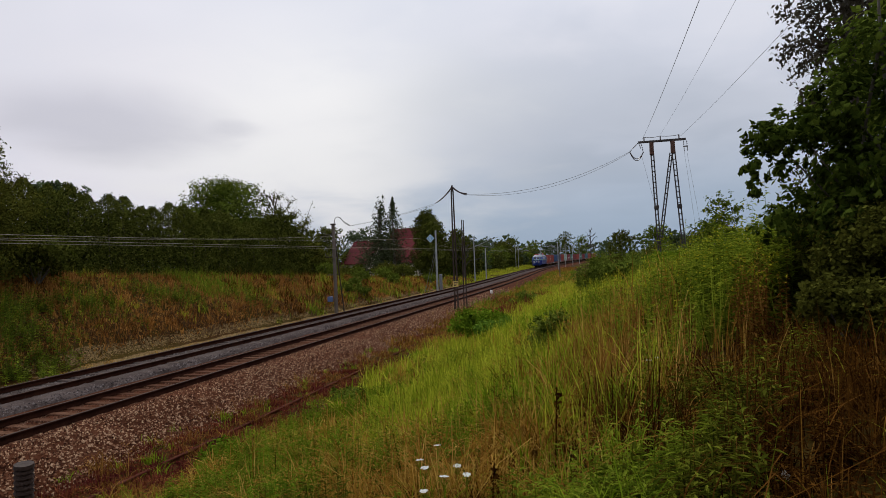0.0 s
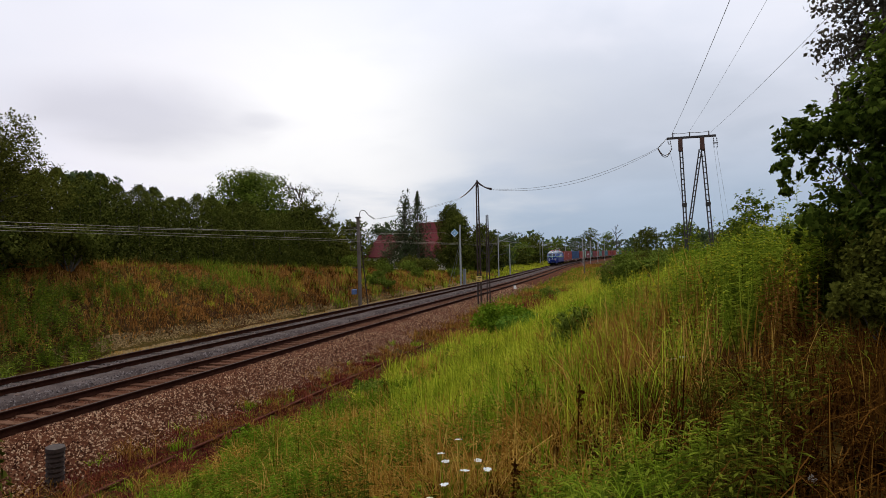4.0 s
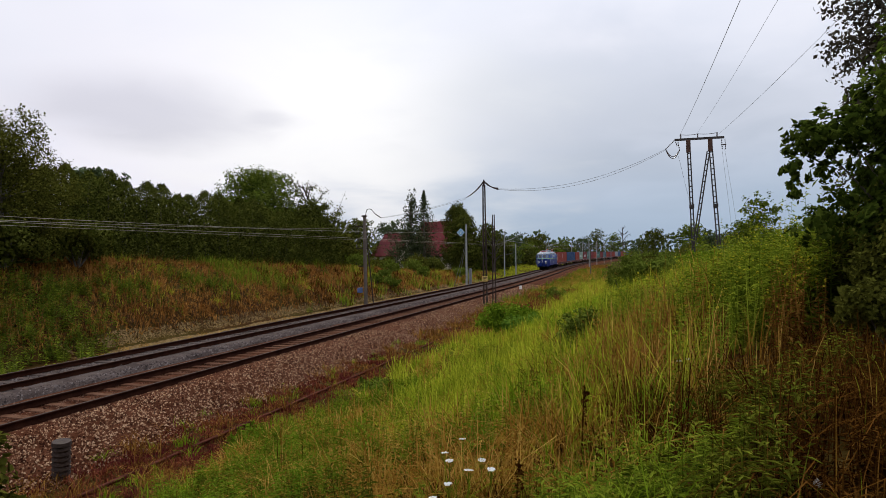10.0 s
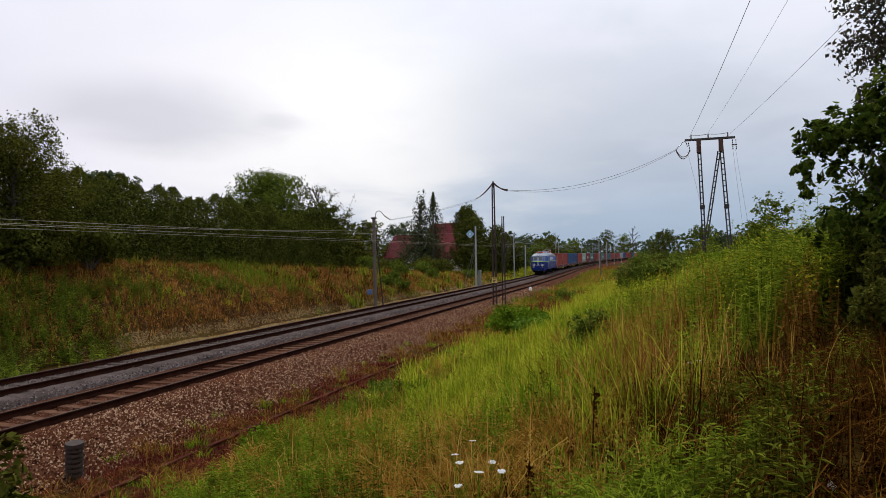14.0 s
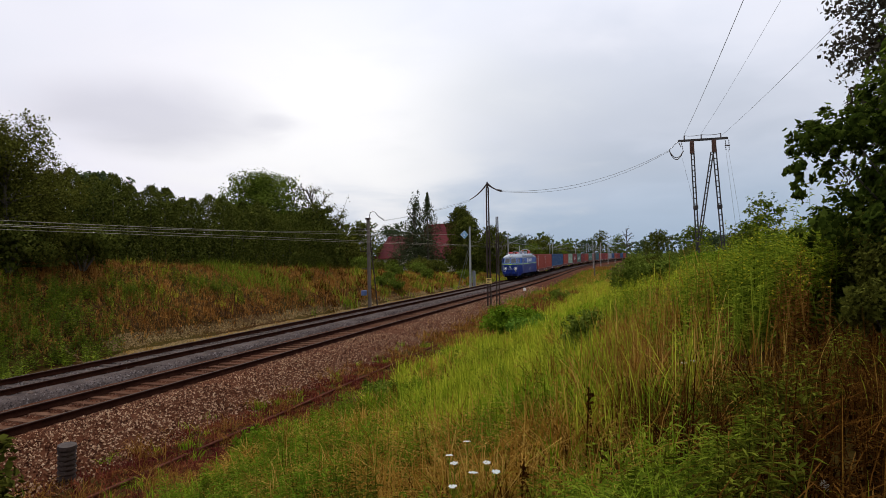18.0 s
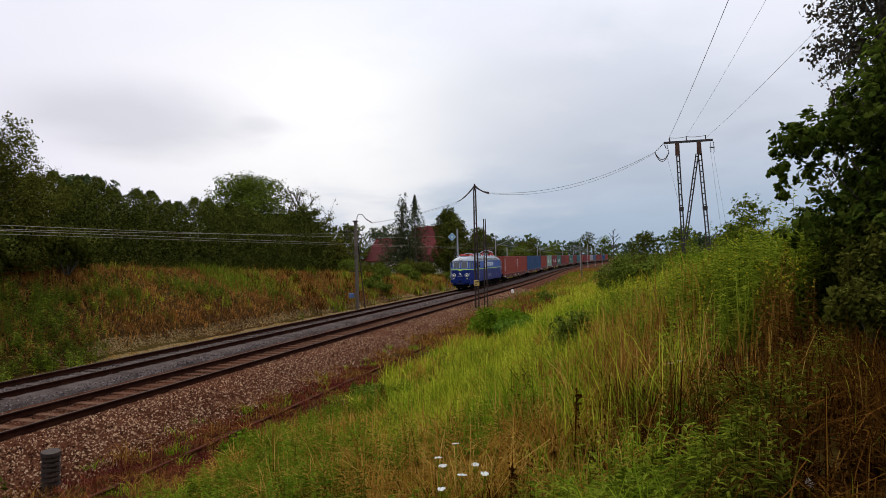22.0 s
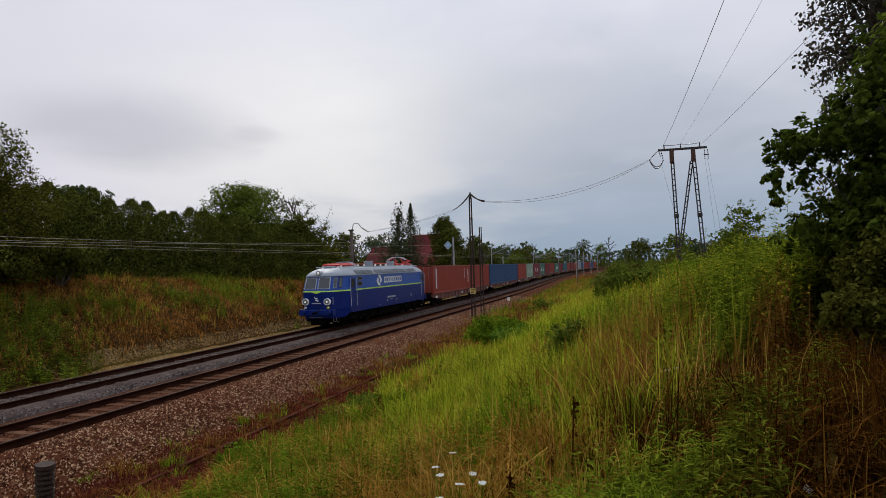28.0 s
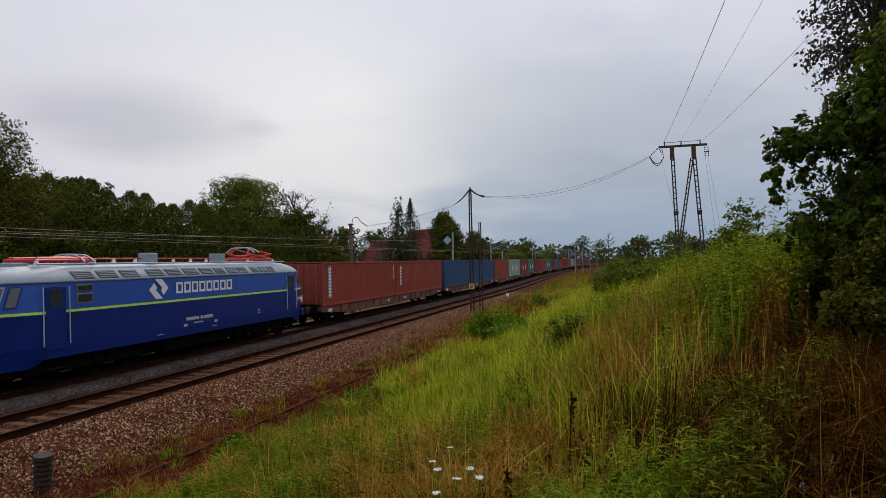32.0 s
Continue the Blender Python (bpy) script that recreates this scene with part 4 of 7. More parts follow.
P = spots(((-22.6, 15.5, 2.4), (-23.8, 18.5, 2.2), (-22.6, 20.5, 1.5), (-24.6, 14.0, 2.0), (-25.0, 22.5, 1.8), (-25.5, 27.0, 1.6), (-25.0, 34.0, 1.6), (-25.8, 32.0, 1.3), (-24.0, 40.0, 1.5)), 24, 3, 0.2)
weeds("slope_weeds", P[::2], 0.8, 18, 0.2, M["leaf_mid"], "green nettles and brambles on the cutting slope")
weeds("slope_weeds", P[1::2], 0.7, 16, 0.2, M["weed"], "yellow-green bramble leaves on the cutting slope")
P = grass_field(700, (2.0, 12.0), (12, 34), lambda u, y: 0.6 + 0.0 * u, 1.0)
weeds("tall_weeds", P, 1.1, 18, 0.2, M["weed"], "tall weeds further along the bank", M["goldenrod"], 2)
# seed panicles of the straw grass
P = grass_field(1300, (-6.5, 0.2), (4.2, 20), lambda u, y: patch(u, y, 1.3, 4.0), 1.4)
P[:, 2] += RNG.uniform(0.35, 0.6, len(P))
k = np.repeat(np.arange(len(P)), 9)
V, F = leaves(P[k] + RNG.normal(0, 1, (len(k), 3)) * np.array((0.02, 0.02, 0.06)), 0.012, 0.2, 2.2)
tagged(new("grass_panicles", mesh_from("grass_panicles", V, F, M["grass_straw"])), "pale nodding seed heads of the dry grass", "grass", kind="stuff")


def bush(label, at, h, w, leaf, n, size, name="bush", sink=0.0):
    z0 = float(ground_z(*at)) - sink
    ob = thing(name, label, "bush", pose(at[0], at[1], z0))
    blobs = []
    for k in range(7):
        a = k * 2.4 + RNG.uniform(-0.4, 0.4)
        r = w / 2 * (0.15 + 0.45 * math.sqrt(k / 7))
        blobs.append((math.cos(a) * r, math.sin(a) * r, h * RNG.uniform(0.32, 0.72), w * RNG.uniform(0.2, 0.3), w * RNG.uniform(0.2, 0.3), h * RNG.uniform(0.24, 0.34)))
    for b in blobs:
        u = np.linspace(0, 1, 5)[:, None]
        q = np.array((0.1 * b[0], 0.1 * b[1], -0.1)) * (1 - u) + np.array(b[:3]) * u
        part("stem", mesh_from("stem", *strand(q, 0.022 * h * (1.1 - u[:, 0]), 5), M["bark"], True), None, ob)
    P, d = clump_points(blobs, int(n * 0.87), 0.4)
    P[:, 2] = np.maximum(P[:, 2], 0.02)
    V, F = leaves(P, size, 0.4, out=d)
    part("foliage", mesh_from("foliage", V, F, M[leaf]), None, ob)
    return ob


bush("fresh green bush on the grassy bank", (-4.9, 25.0), 1.5, 3.2, "leaf_fresh", 6000, 0.08)
bush("small fresh green bush on the bank", (-3.9, 22.5), 0.9, 2.0, "leaf_bush", 2600, 0.08)
bush("dark elder bush on the bank", (-0.75, 33.0), 3.0, 2.2, "leaf_mid", 11000, 0.055, sink=0.5)
bush("dark bush on the crest of the bank", (1.2, 41.0), 1.1, 2.4, "leaf_mid", 3600, 0.085)
bush("dark grey-green mugwort bush among the grass", (-0.98, 10.6), 1.05, 0.8, "leaf_mid", 4600, 0.032)
bush("young maple sapling with pale green leaves", (0.27, 4.55), 0.36, 0.26, "leaf_fresh", 90, 0.042, "sapling")
bush("bright green leafy shrub beside the siding", (-7.3, 10.9), 0.65, 1.3, "leaf_fresh", 2200, 0.045)
bush("dark green low shrub beside the siding", (-6.4, 15.0), 0.6, 1.2, "leaf_mid", 1800, 0.045)
bush("low green bush beside the line", (-6.0, 46.0), 1.2, 2.4, "leaf_mid", 2000, 0.09)
bush("dark bush at the edge of the ballast", (-4.32, 3.3), 1.95, 0.9, "leaf_olive", 5200, 0.055)
for k in range(11):
    y = 31 + 3.4 * (k % 4) + RNG.uniform(-1, 1)
    bush("green shrub in the thicket on the bank", (1.2 + 1.5 * k + RNG.uniform(-0.5, 0.5), y), (0.7 + 0.2 * k if k < 4 else 1.9) + 0.5 * RNG.random() + 0.05 * k, 3.4, ("leaf_mid", "leaf_fresh", "leaf_mid")[k % 3], 5200, 0.085)
# three bramble bushes added where only deep shade lies under the maple
bush("bramble thicket added to fill the deep shade under the maple", (3.1, 8.6), 1.7, 2.2, "leaf_olive", 20000, 0.036)
bush("brambles added to darken the shade of the maple", (2.5, 6.8), 1.15, 1.5, "leaf_olive", 15000, 0.032)
bush("brambles added for the shade at the foot of the maple", (2.25, 8.3), 1.35, 1.3, "leaf_olive", 14000, 0.034)
bush("low dark brambles on the brown bank", (1.95, 6.0), 0.6, 1.0, "leaf_olive", 7000, 0.03)
bush("young pointed shrub above the thicket", (4.5, 30.0), 3.6, 2.2, "leaf_mid", 4200, 0.085)
for x, y in ((-23.8, 56.0), (-24.6, 60.0), (-22.8, 57.5)):
    bush("dark green shrub on the slope", (x, y), 1.25, 2.0, "leaf_mid", 1800, 0.1)
for x, y, h in ((-26.5, 66.0, 1.7), (-25.0, 73.0, 1.5), (-28.0, 78.0, 2.0), (-24.0, 86.0, 1.7), (-29.0, 63.0, 1.8)):
    bush("green shrub on the slope before the house", (x, y), h, h * 1.7, "leaf_mid", 1900, 0.11)
P, q = tufts(300, 16, (-30.5, -21.4), (44, 96), lambda u, y: 0.15 + 0.85 * patch(u, y, 1.7, 2.2), 1.0, 0.3)
blades("grass", P, 0.95 * q, 0.05, 0.45, M["weed"], "tall green weeds on the slope before the house", 2)
P, q = tufts(420, 16, (-30.5, -21.4), (40, 96), lambda u, y: 0.15 + 0.85 * patch(u, y, 1.5, 0.2), 1.0, 0.3)
blades("grass", P, 0.8 * q, 0.05, 0.5, M["grass_umber"], "dark dead weeds on the slope before the house", 2)
for k in range(9):
    bush("dark garden shrub before the house", (-30.5 - RNG.uniform(0, 4), 60 + 5.5 * k), 2.0 + RNG.random(), 5.0, ("leaf_dark", "leaf_olive")[k % 2], 2600, 0.14)

def conifer(name, label, at, h, w, leaf, n, size, power=1.0, tiers=0, group="", lift=0.0):
    """A pointed evergreen: foliage on an uneven cone or column, in drooping tiers if asked."""
    z0 = float(ground_z(*at))
    ob = thing(name, label, "tree", pose(at[0], at[1], z0), group)
    part("trunk", limb_mesh("trunk", h * 0.93, h * 0.017, [], M["bark"], 0.0, 0.04), None, ob)
    t = lift + (1 - lift) * RNG.random(n) ** 1.15
    a = RNG.uniform(0, 6.283, n)
    if tiers:
        k = np.floor(t * tiers)
        a = np.round(a / 0.7 + k * 0.37) * 0.7 + RNG.normal(0, 0.28, n)
        t = np.clip((k + 0.5 + RNG.normal(0, 0.42, n) + 0.5 * np.sin(a * 2 + k * 1.7)) / tiers, 0, 0.995)
    prof = np.clip(1 - t, 0.01, 1) ** power if power > 0 else np.minimum(1, 2.6 * np.clip(1 - t, 0.02, 1)) ** 0.66
    r = w / 2 * prof * (RNG.uniform(0.15, 1.1, n) if tiers else np.sqrt(RNG.uniform(0.25, 1.1, n))) * (1 + 0.16 * np.sin(a * 3 + t * 9) + 0.1 * np.sin(a * 7 - t * 23))
    P = np.stack([r * np.cos(a), r * np.sin(a), t * h - (0.25 * r if tiers else 0) + RNG.normal(0, 0.03 * h ** 0.5, n)], -1)
    d = np.stack([np.cos(a), np.sin(a), np.full(n, 0.3)], -1)
    P[:, 2] = np.maximum(P[:, 2], 0.02)
    V, F = leaves(P, size, 0.3, 1.9, out=d)
    part("crown", mesh_from("crown", V, F, M[leaf]), None, ob)
    return ob


# hedge of tall thuja along the top of the slope
for k in range(25):
    y = 24 + 1.5 * k
    conifer("hedge_tree", "tall dark green thuja in the hedge row", (-31.0 + RNG.uniform(-0.25, 0.25), y), 5.3 + RNG.uniform(-0.3, 0.3), 3.1, "leaf_dark", 7800, 0.078, -1, 0, "thuja hedge")
# unseen shrubs added behind the hedge to block sky showing through its gaps
for k in range(9):
    bush("unseen dark shrub added to close sky gaps in the thuja hedge", (-33.4, 25 + 4.2 * k), 4.0, 5.2, "leaf_dark", 2600, 0.17)
# broadleaf trees
tree("broadleaf_tree", "large olive-green broadleaf tree beside the hedge", (-28.8, 23.0), 7.2, 7.6, "leaf_olive", 40000, 0.075, lift=0.05)
tree("broadleaf_tree", "tall olive-green broadleaf tree beside the hedge", (-29.6, 20.0), 8.8, 6.0, "leaf_olive", 34000, 0.075, lift=0.05)
tree("broadleaf_tree", "dark broadleaf tree at the end of the hedge", (-28.5, 15.0), 8.0, 6.5, "leaf_olive", 14000, 0.12, lift=0.05)
for y in (18.5, 22.0, 26.0):
    bush("dark shrub under the trees at the top of the slope", (-27.6, y), 2.4, 4.0, "leaf_dark", 4200, 0.12)
tree("broadleaf_tree", "round green broadleaf tree behind the hedge", (-38.2, 58.5), 10.4, 11.0, "leaf_mid", 34000, 0.14, lift=0.2)
tree("fruit_tree", "old fruit tree with bare top branches", (-31.5, 57.2), 6.9, 6.6, "leaf_dark", 9000, 0.14, lift=0.15)
tree("fruit_tree", "dark fruit tree behind the mast", (-33.2, 66.0), 4.3, 7.6, "leaf_olive", 9000, 0.15, lift=0.12)

# ---- far trees and thickets ----
tree("spruce", "ragged grey-green spruce before the red-roofed house", (-39.0, 108.0), 14.6, 9.0, "leaf_spruce", 15000, 0.16, lift=0.05, seed_blobs=30, shape="cone", shell=0.4)
conifer("spruce", "slim dark spruce before the red-roofed house", (-36.0, 106.0), 13.9, 9.6, "leaf_spruce", 6000, 0.15, 0.9, 9, lift=0.02)
tree("broadleaf_tree", "dark green broadleaf tree beside the house", (-30.7, 108.0), 12.2, 6.4, "leaf_dark", 17000, 0.17, lift=0.12)
tree("broadleaf_tree", "dense green tree behind the signal post", (-28.5, 104.0), 9.8, 7.0, "leaf_dark", 14000, 0.17, lift=0.08)
tree("broadleaf_tree", "dense dark tree beside the line", (-27.5, 116.0), 9.0, 7.5, "leaf_dark", 14000, 0.17, lift=0.06)
tree("broadleaf_tree", "low dark tree beside the line", (-28.0, 128.0), 7.0, 8.0, "leaf_dark", 12000, 0.18, lift=0.06)


def bare_tree(label, at, h, spread, n, name="dead_tree", wood="dead_wood", thick=1.0, crook=0.2):
    z0 = float(ground_z(*at))
    ob = thing(name, label, "tree", pose(at[0], at[1], z0))
    parts = []
    u = np.linspace(0, 1, 8)
    ax = np.stack([crook * np.sin(u * 4.6) * u, crook * np.sin(u * 3 + 1) * u, -0.2 + u * h * 0.92], -1)
    part("trunk", mesh_from("trunk", *strand(ax, 0.022 * h * (1.05 - 0.85 * u), 6), M[wood], True), None, ob)
    for k in range(n):
        f = 0.3 + 0.65 * k / n
        a = k * 2.4 + RNG.uniform(-0.4, 0.4)
        ln = spread * (1.1 - 0.6 * f) * RNG.uniform(0.7, 1.2)
        b0 = np.array([np.interp(f, u, ax[:, i]) for i in range(3)])
        d = np.array((math.cos(a), math.sin(a), RNG.uniform(0.3, 1.0)))
        v = np.linspace(0, 1, 6)[:, None]
        q = b0 + d * ln * v + np.array((0, 0, 1)) * (0.15 * ln * np.sin(v * 5 + k))
        bits = [strand(q, 0.009 * thick * h * (1.1 - 0.9 * v[:, 0]), 5)]
        for j in (2, 3, 4):
            e = d + RNG.normal(0, 0.7, 3)
            bits.append(strand(q[j] + e * ln * 0.35 * v, 0.0045 * thick * h * (1.1 - 0.8 * v[:, 0]), 4))
        part("branch", mesh_from("branch", *merge(bits), M[wood], True), None, ob)
    return ob


bare_tree("leafless dead tree beside the line", (-25.0, 112.0), 8.0, 3.0, 11)
bare_tree("bare dying tree in the distance", (-11.0, 420.0), 21.0, 5.0, 12, thick=1.4)
snag = bare_tree("old fruit tree with crooked bare top branches", (-31.8, 59.0), 9.4, 3.0, 21, "fruit_tree_snag", "pole_rust", 0.8, 1.0)
tips = []
for b in snag.children:
    if b.name.startswith("branch"):
        v = np.array([q.co for q in b.data.vertices])
        tips.append(v[RNG.integers(0, len(v), 46)])
P = np.concatenate(tips)
P = P[(P[:, 2] < 6.3) | (RNG.random(len(P)) < 0.3)]
P = np.repeat(P, 5, 0) + RNG.normal(0, 0.16, (len(P) * 5, 3))
part("foliage", mesh_from("foliage", *leaves(P, 0.11, 0.4), M["leaf_dark"]), None, snag)

FAR_TREES = ((-45, 235, 13, 12), (-42, 255, 12, 14), (-95, 405, 15, 22), (-76, 415, 14, 20), (-61, 410, 19, 17), (-49, 425, 15, 19), (-36, 430, 16, 16), (-27, 425, 23, 17), (-17, 432, 19, 15), (0, 425, 15, 18),
             (4.5, 240, 14, 13), (13, 190, 13, 11), (19, 200, 11, 12), (27, 210, 12, 14), (36, 200, 12, 14), (44, 190, 13, 14), (-52, 190, 11, 12), (-48, 160, 11, 10),
             (-60, 150, 12, 12), (-70, 140, 12, 13), (-42, 180, 10, 11), (-40, 205, 11, 12), (-55, 120, 11, 11), (-62, 105, 12, 12), (-52, 90, 11, 10), (-70, 80, 12, 12),
             (-50, 72, 9, 9), (-46, 45, 9, 9), (-45, 30, 8, 9), (-44, 15, 8, 9), (-40, 4, 9, 9))
for k, (x, y, h, w) in enumerate(FAR_TREES):
    tree("broadleaf_tree", "distant dark broadleaf tree beyond the line", (x, y), h * (0.82 if y > 180 else 1.0), w, ("far_leaf", "leaf_dark", "leaf_mid")[k % 3], 5200, 0.30, lift=0.04)
for k, (x, y, h) in enumerate(((6.0, 62, 2.8), (10, 70, 3.6), (3.8, 75, 2.3), (1.2, 92, 2.2), (5, 98, 3.2), (12, 90, 5), (0.5, 120, 3.6), (8, 125, 5), (20, 80, 6), (28, 70, 7), (18, 50, 4.5), (25, 45, 5), (1.6, 60, 1.5))):
    bush("green thicket shrub along the bank", (x, y), h, h * 1.9, ("leaf_mid", "leaf_olive")[k % 2], 4200, 0.125)
# a belt of trees close beside the line, left of it, and low scrub on its right
for k in range(22):
    y = 116 + 8.5 * k + RNG.uniform(-2, 2)
    tree("broadleaf_tree", "dense green tree in the belt beside the line", (float(bend(y)) - 27.5 - RNG.uniform(0, 3.5), y), (6.0 if y < 150 else 4.6) + RNG.uniform(0, 2.6), 8.5, ("leaf_mid", "leaf_dark", "far_leaf")[k % 3], 4200, 0.25, lift=0.03)
for k in range(16):
    y = 70 + 13 * k + RNG.uniform(-2, 2)
    bush("low green scrub beside the line", (-0.034 * y + 2.6 + RNG.uniform(0, 3.0), y), 1.6 + RNG.random(), 4.5, ("leaf_mid", "leaf_olive")[k % 2], 3000, 0.135)
# woods at the horizon
n = 18000
a = RNG.uniform(-1.5, 1.5, n)
r = RNG.uniform(430, 560, n)
P = np.stack([np.sin(a) * r, np.cos(a) * r, np.zeros(n)], -1)
P[:, 2] = ground_z(P[:, 0], P[:, 1]) + RNG.random(n) ** 0.8 * (13.0 + 3.0 * np.sin(a * 31) + 2.0 * np.sin(a * 73 + 1) + 1.5 * np.sin(a * 160))
V, F = leaves(P, 2.0, 0.3, 1.2)
tagged(new("far_woods", mesh_from("far_woods", V, F, M["far_leaf"])), "distant dark green woods at the horizon", "woods", kind="stuff")

# the foreground maple and the birch behind it
def maple():
    at = (2.88, 7.6)
    z0 = float(ground_z(*at))
    ob = thing("maple_tree", "maple with large dark green lobed leaves", "tree", pose(at[0], at[1], z0))
    blobs = [(-1.15, 0.0, 1.86, 0.28, 0.45, 0.2), (-0.88, 0.0, 1.95, 0.3, 0.5, 0.26), (-1.34, 0.0, 1.58, 0.09, 0.25, 0.24), (-1.14, 0.0, 0.98, 0.22, 0.4, 0.22), (-0.92, 0.1, 1.16, 0.24, 0.4, 0.25), (-1.05, 0.0, 1.5, 0.16, 0.3, 0.16), (-1.3, 0.0, 1.36, 0.07, 0.2, 0.2),
             (-0.5, 0.0, 2.15, 0.36, 0.6, 0.5), (-0.42, 0.0, 1.5, 0.42, 0.6, 0.5), (-0.45, 0.0, 0.92, 0.5, 0.6, 0.4), (-0.05, 0.1, 2.7, 0.5, 0.7, 0.6), (0.3, 0.0, 1.9, 0.8, 0.9, 0.8),
             # lobes from x = 0.8 on are unseen, added to shade the bank
             (0.9, 0.2, 3.4, 0.9, 0.9, 0.8), (1.2, -0.6, 2.6, 1.0, 1.2, 0.9), (1.4, -1.8, 2.9, 1.0, 1.1, 0.8), (1.0, -2.9, 3.0, 0.9, 1.0, 0.7), (0.8, -0.2, 1.2, 0.8, 0.8, 0.6), (-0.45, 0.0, 0.55, 0.4, 0.5, 0.34), (0.2, 0.0, 0.5, 0.5, 0.5, 0.35)]
    part("trunk", limb_mesh("trunk", 3.2, 0.05, [(b[0], b[1], b[2], min(0.95, 0.15 + 0.05 * k)) for k, b in enumerate(blobs) if k > 6 or k < 2], M["bark"]), None, ob)
    P, d = clump_points(blobs, 27000, 0.3)
    # five-lobed leaf outline, hanging from its stalk
    ang = np.radians([-90, -52, -28, 8, 38, 66, 90, 114, 142, 172, 208, 232])
    rad = np.array([0.25, 0.62, 0.48, 0.86, 0.58, 0.74, 1.0, 0.74, 0.58, 0.86, 0.48, 0.62])
    out = np.stack([np.cos(ang) * rad * 0.8, np.sin(ang) * rad * 1.15], -1)
    n = len(P)
    nrm = d * 0.8 + RNG.normal(0, 0.5, (n, 3)) + np.array((0, 0, 0.6))
    nrm /= np.linalg.norm(nrm, axis=1)[:, None]
    t = np.cross(nrm, np.array((0, 0, 1.0)) + RNG.normal(0, 0.35, (n, 3)))
    t /= np.linalg.norm(t, axis=1)[:, None]
    b = np.cross(t, nrm)
    s = RNG.uniform(0.03, 0.062, n)[:, None, None]
    V = P[:, None] + s * (out[None, :, :1] * t[:, None] + out[None, :, 1:] * b[:, None])
    V = np.concatenate([P[:, None] + nrm[:, None] * 0.012, V], 1)
    tri = np.array([(0, i, i % 12 + 1) for i in range(1, 13)])
    F = (tri[None] + (np.arange(n) * 13)[:, None, None]).reshape(-1, 3)
    part("crown", mesh_from("crown", V.reshape(-1, 3), F, M["leaf_maple"]), None, ob)


maple()
tree("birch", "tall brownish birch with fine hanging twigs", (7.3, 22.0), 12.2, 4.0, "leaf_birch", 16000, 0.09, lift=0.2, shell=0.3)
# unseen trees round the viewer, added to keep sky light off the near bank
for x, y, h, w in ((-5.5, -6.5, 9, 7), (0.5, -7.5, 10, 7), (6.0, -5.0, 9, 7), (8.5, 1.0, 8, 6)):
    tree("broadleaf_tree", "unseen tree added outside the view to shade the near bank", (x, y), h, w, "leaf_mid", 3600, 0.3, lift=0.04)
# out-of-view tree added to shade the lower right corner of the bank
tree("broadleaf_tree", "unseen tree added beside the maple to shade the bank corner", (4.9, 4.4), 5.6, 5.2, "leaf_mid", 9000, 0.1, lift=0.06)
tree("broadleaf_tree", "dense dark tree at the edge of the bank", (5.4, 11.5), 5.2, 4.2, "leaf_mid", 9000, 0.09, lift=0.05)


# ---- white umbels ----
def umbel():
    ob = thing("umbel_flower", "white wild carrot umbel on a thin stem", "flower", group="white umbels")
    part("stem", tube((0, 0, -0.05), (0.02, 0, 0.62), 0.004, 0.003, 5), M["weed"], ob)
    P = []
    for k in range(60):
        r, a = 0.025 * math.sqrt(k / 60), k * 2.4
        P.append((0.02 + r * math.cos(a), r * math.sin(a), 0.62 + 0.015 - r * r * 2))
    V, F = leaves(np.array(P), 0.011, 2.0, 1.1)
    part("flower_head", mesh_from("flower_head", V, F, M["flower_white"]), None, ob)
    for k in range(8):
        a = k * 0.785
        part("ray", tube((0.02, 0, 0.56), (0.02 + 0.028 * math.cos(a), 0.028 * math.sin(a), 0.615), 0.0016, 0.0012, 4), M["weed"], ob)
    return ob


first = umbel()
SPOTS = ((-1.22, 4.45), (-1.12, 4.4), (-1.08, 3.75), (-1.0, 3.65), (-0.93, 3.95), (-1.18, 3.7), (-1.2, 4.0), (-1.3, 4.2), (0.4, 6.0), (0.34, 6.2))
for k, (x, y) in enumerate(SPOTS):
    m = pose(x, y, float(ground_z(x, y)) + RNG.uniform(-0.3, -0.1), RNG.uniform(-8, 8), RNG.uniform(-8, 8), RNG.uniform(0, 360))
    if k:
        copy_thing(first, m)
    else:
        first.matrix_basis = m


# a dark dead stalk and a tuft of pale down in the near grass
for x, y, h in ((-0.42, 4.55, 0.62), (-0.78, 4.0, 0.4)):
    st = thing("dead_stalk", "dark dry dock stalk standing in the grass", "weeds", pose(x, y, float(ground_z(x, y))))
    part("stem", tube((0, 0, -0.05), (0.03, 0.02, h), 0.009, 0.005, 6), M["grass_umber"], st)
    q = np.array((0.03, 0.02, h * 0.8)) + RNG.normal(0, 1, (60, 3)) * np.array((0.012, 0.012, 0.12 * h))
    tagged(part("seed_head", mesh_from("seed_head", *leaves(q, 0.02, 0.2, 1.3), M["grass_umber"]), None, st), kind="stuff")
down = thing("seed_down", "pale tuft of thistle down on a stem", "flower", pose(0.72, 3.2, float(ground_z(0.72, 3.2)) - 0.08))
part("stem", tube((0, 0, -0.05), (0.01, 0, 0.2), 0.004, 0.003, 5), M["weed"], down)
part("tuft", mesh_from("tuft", *leaves(np.array((0.01, 0, 0.21)) + RNG.normal(0, 0.009, (40, 3)), 0.007, 0.2, 2.5), M["dead_down"]), None, down)


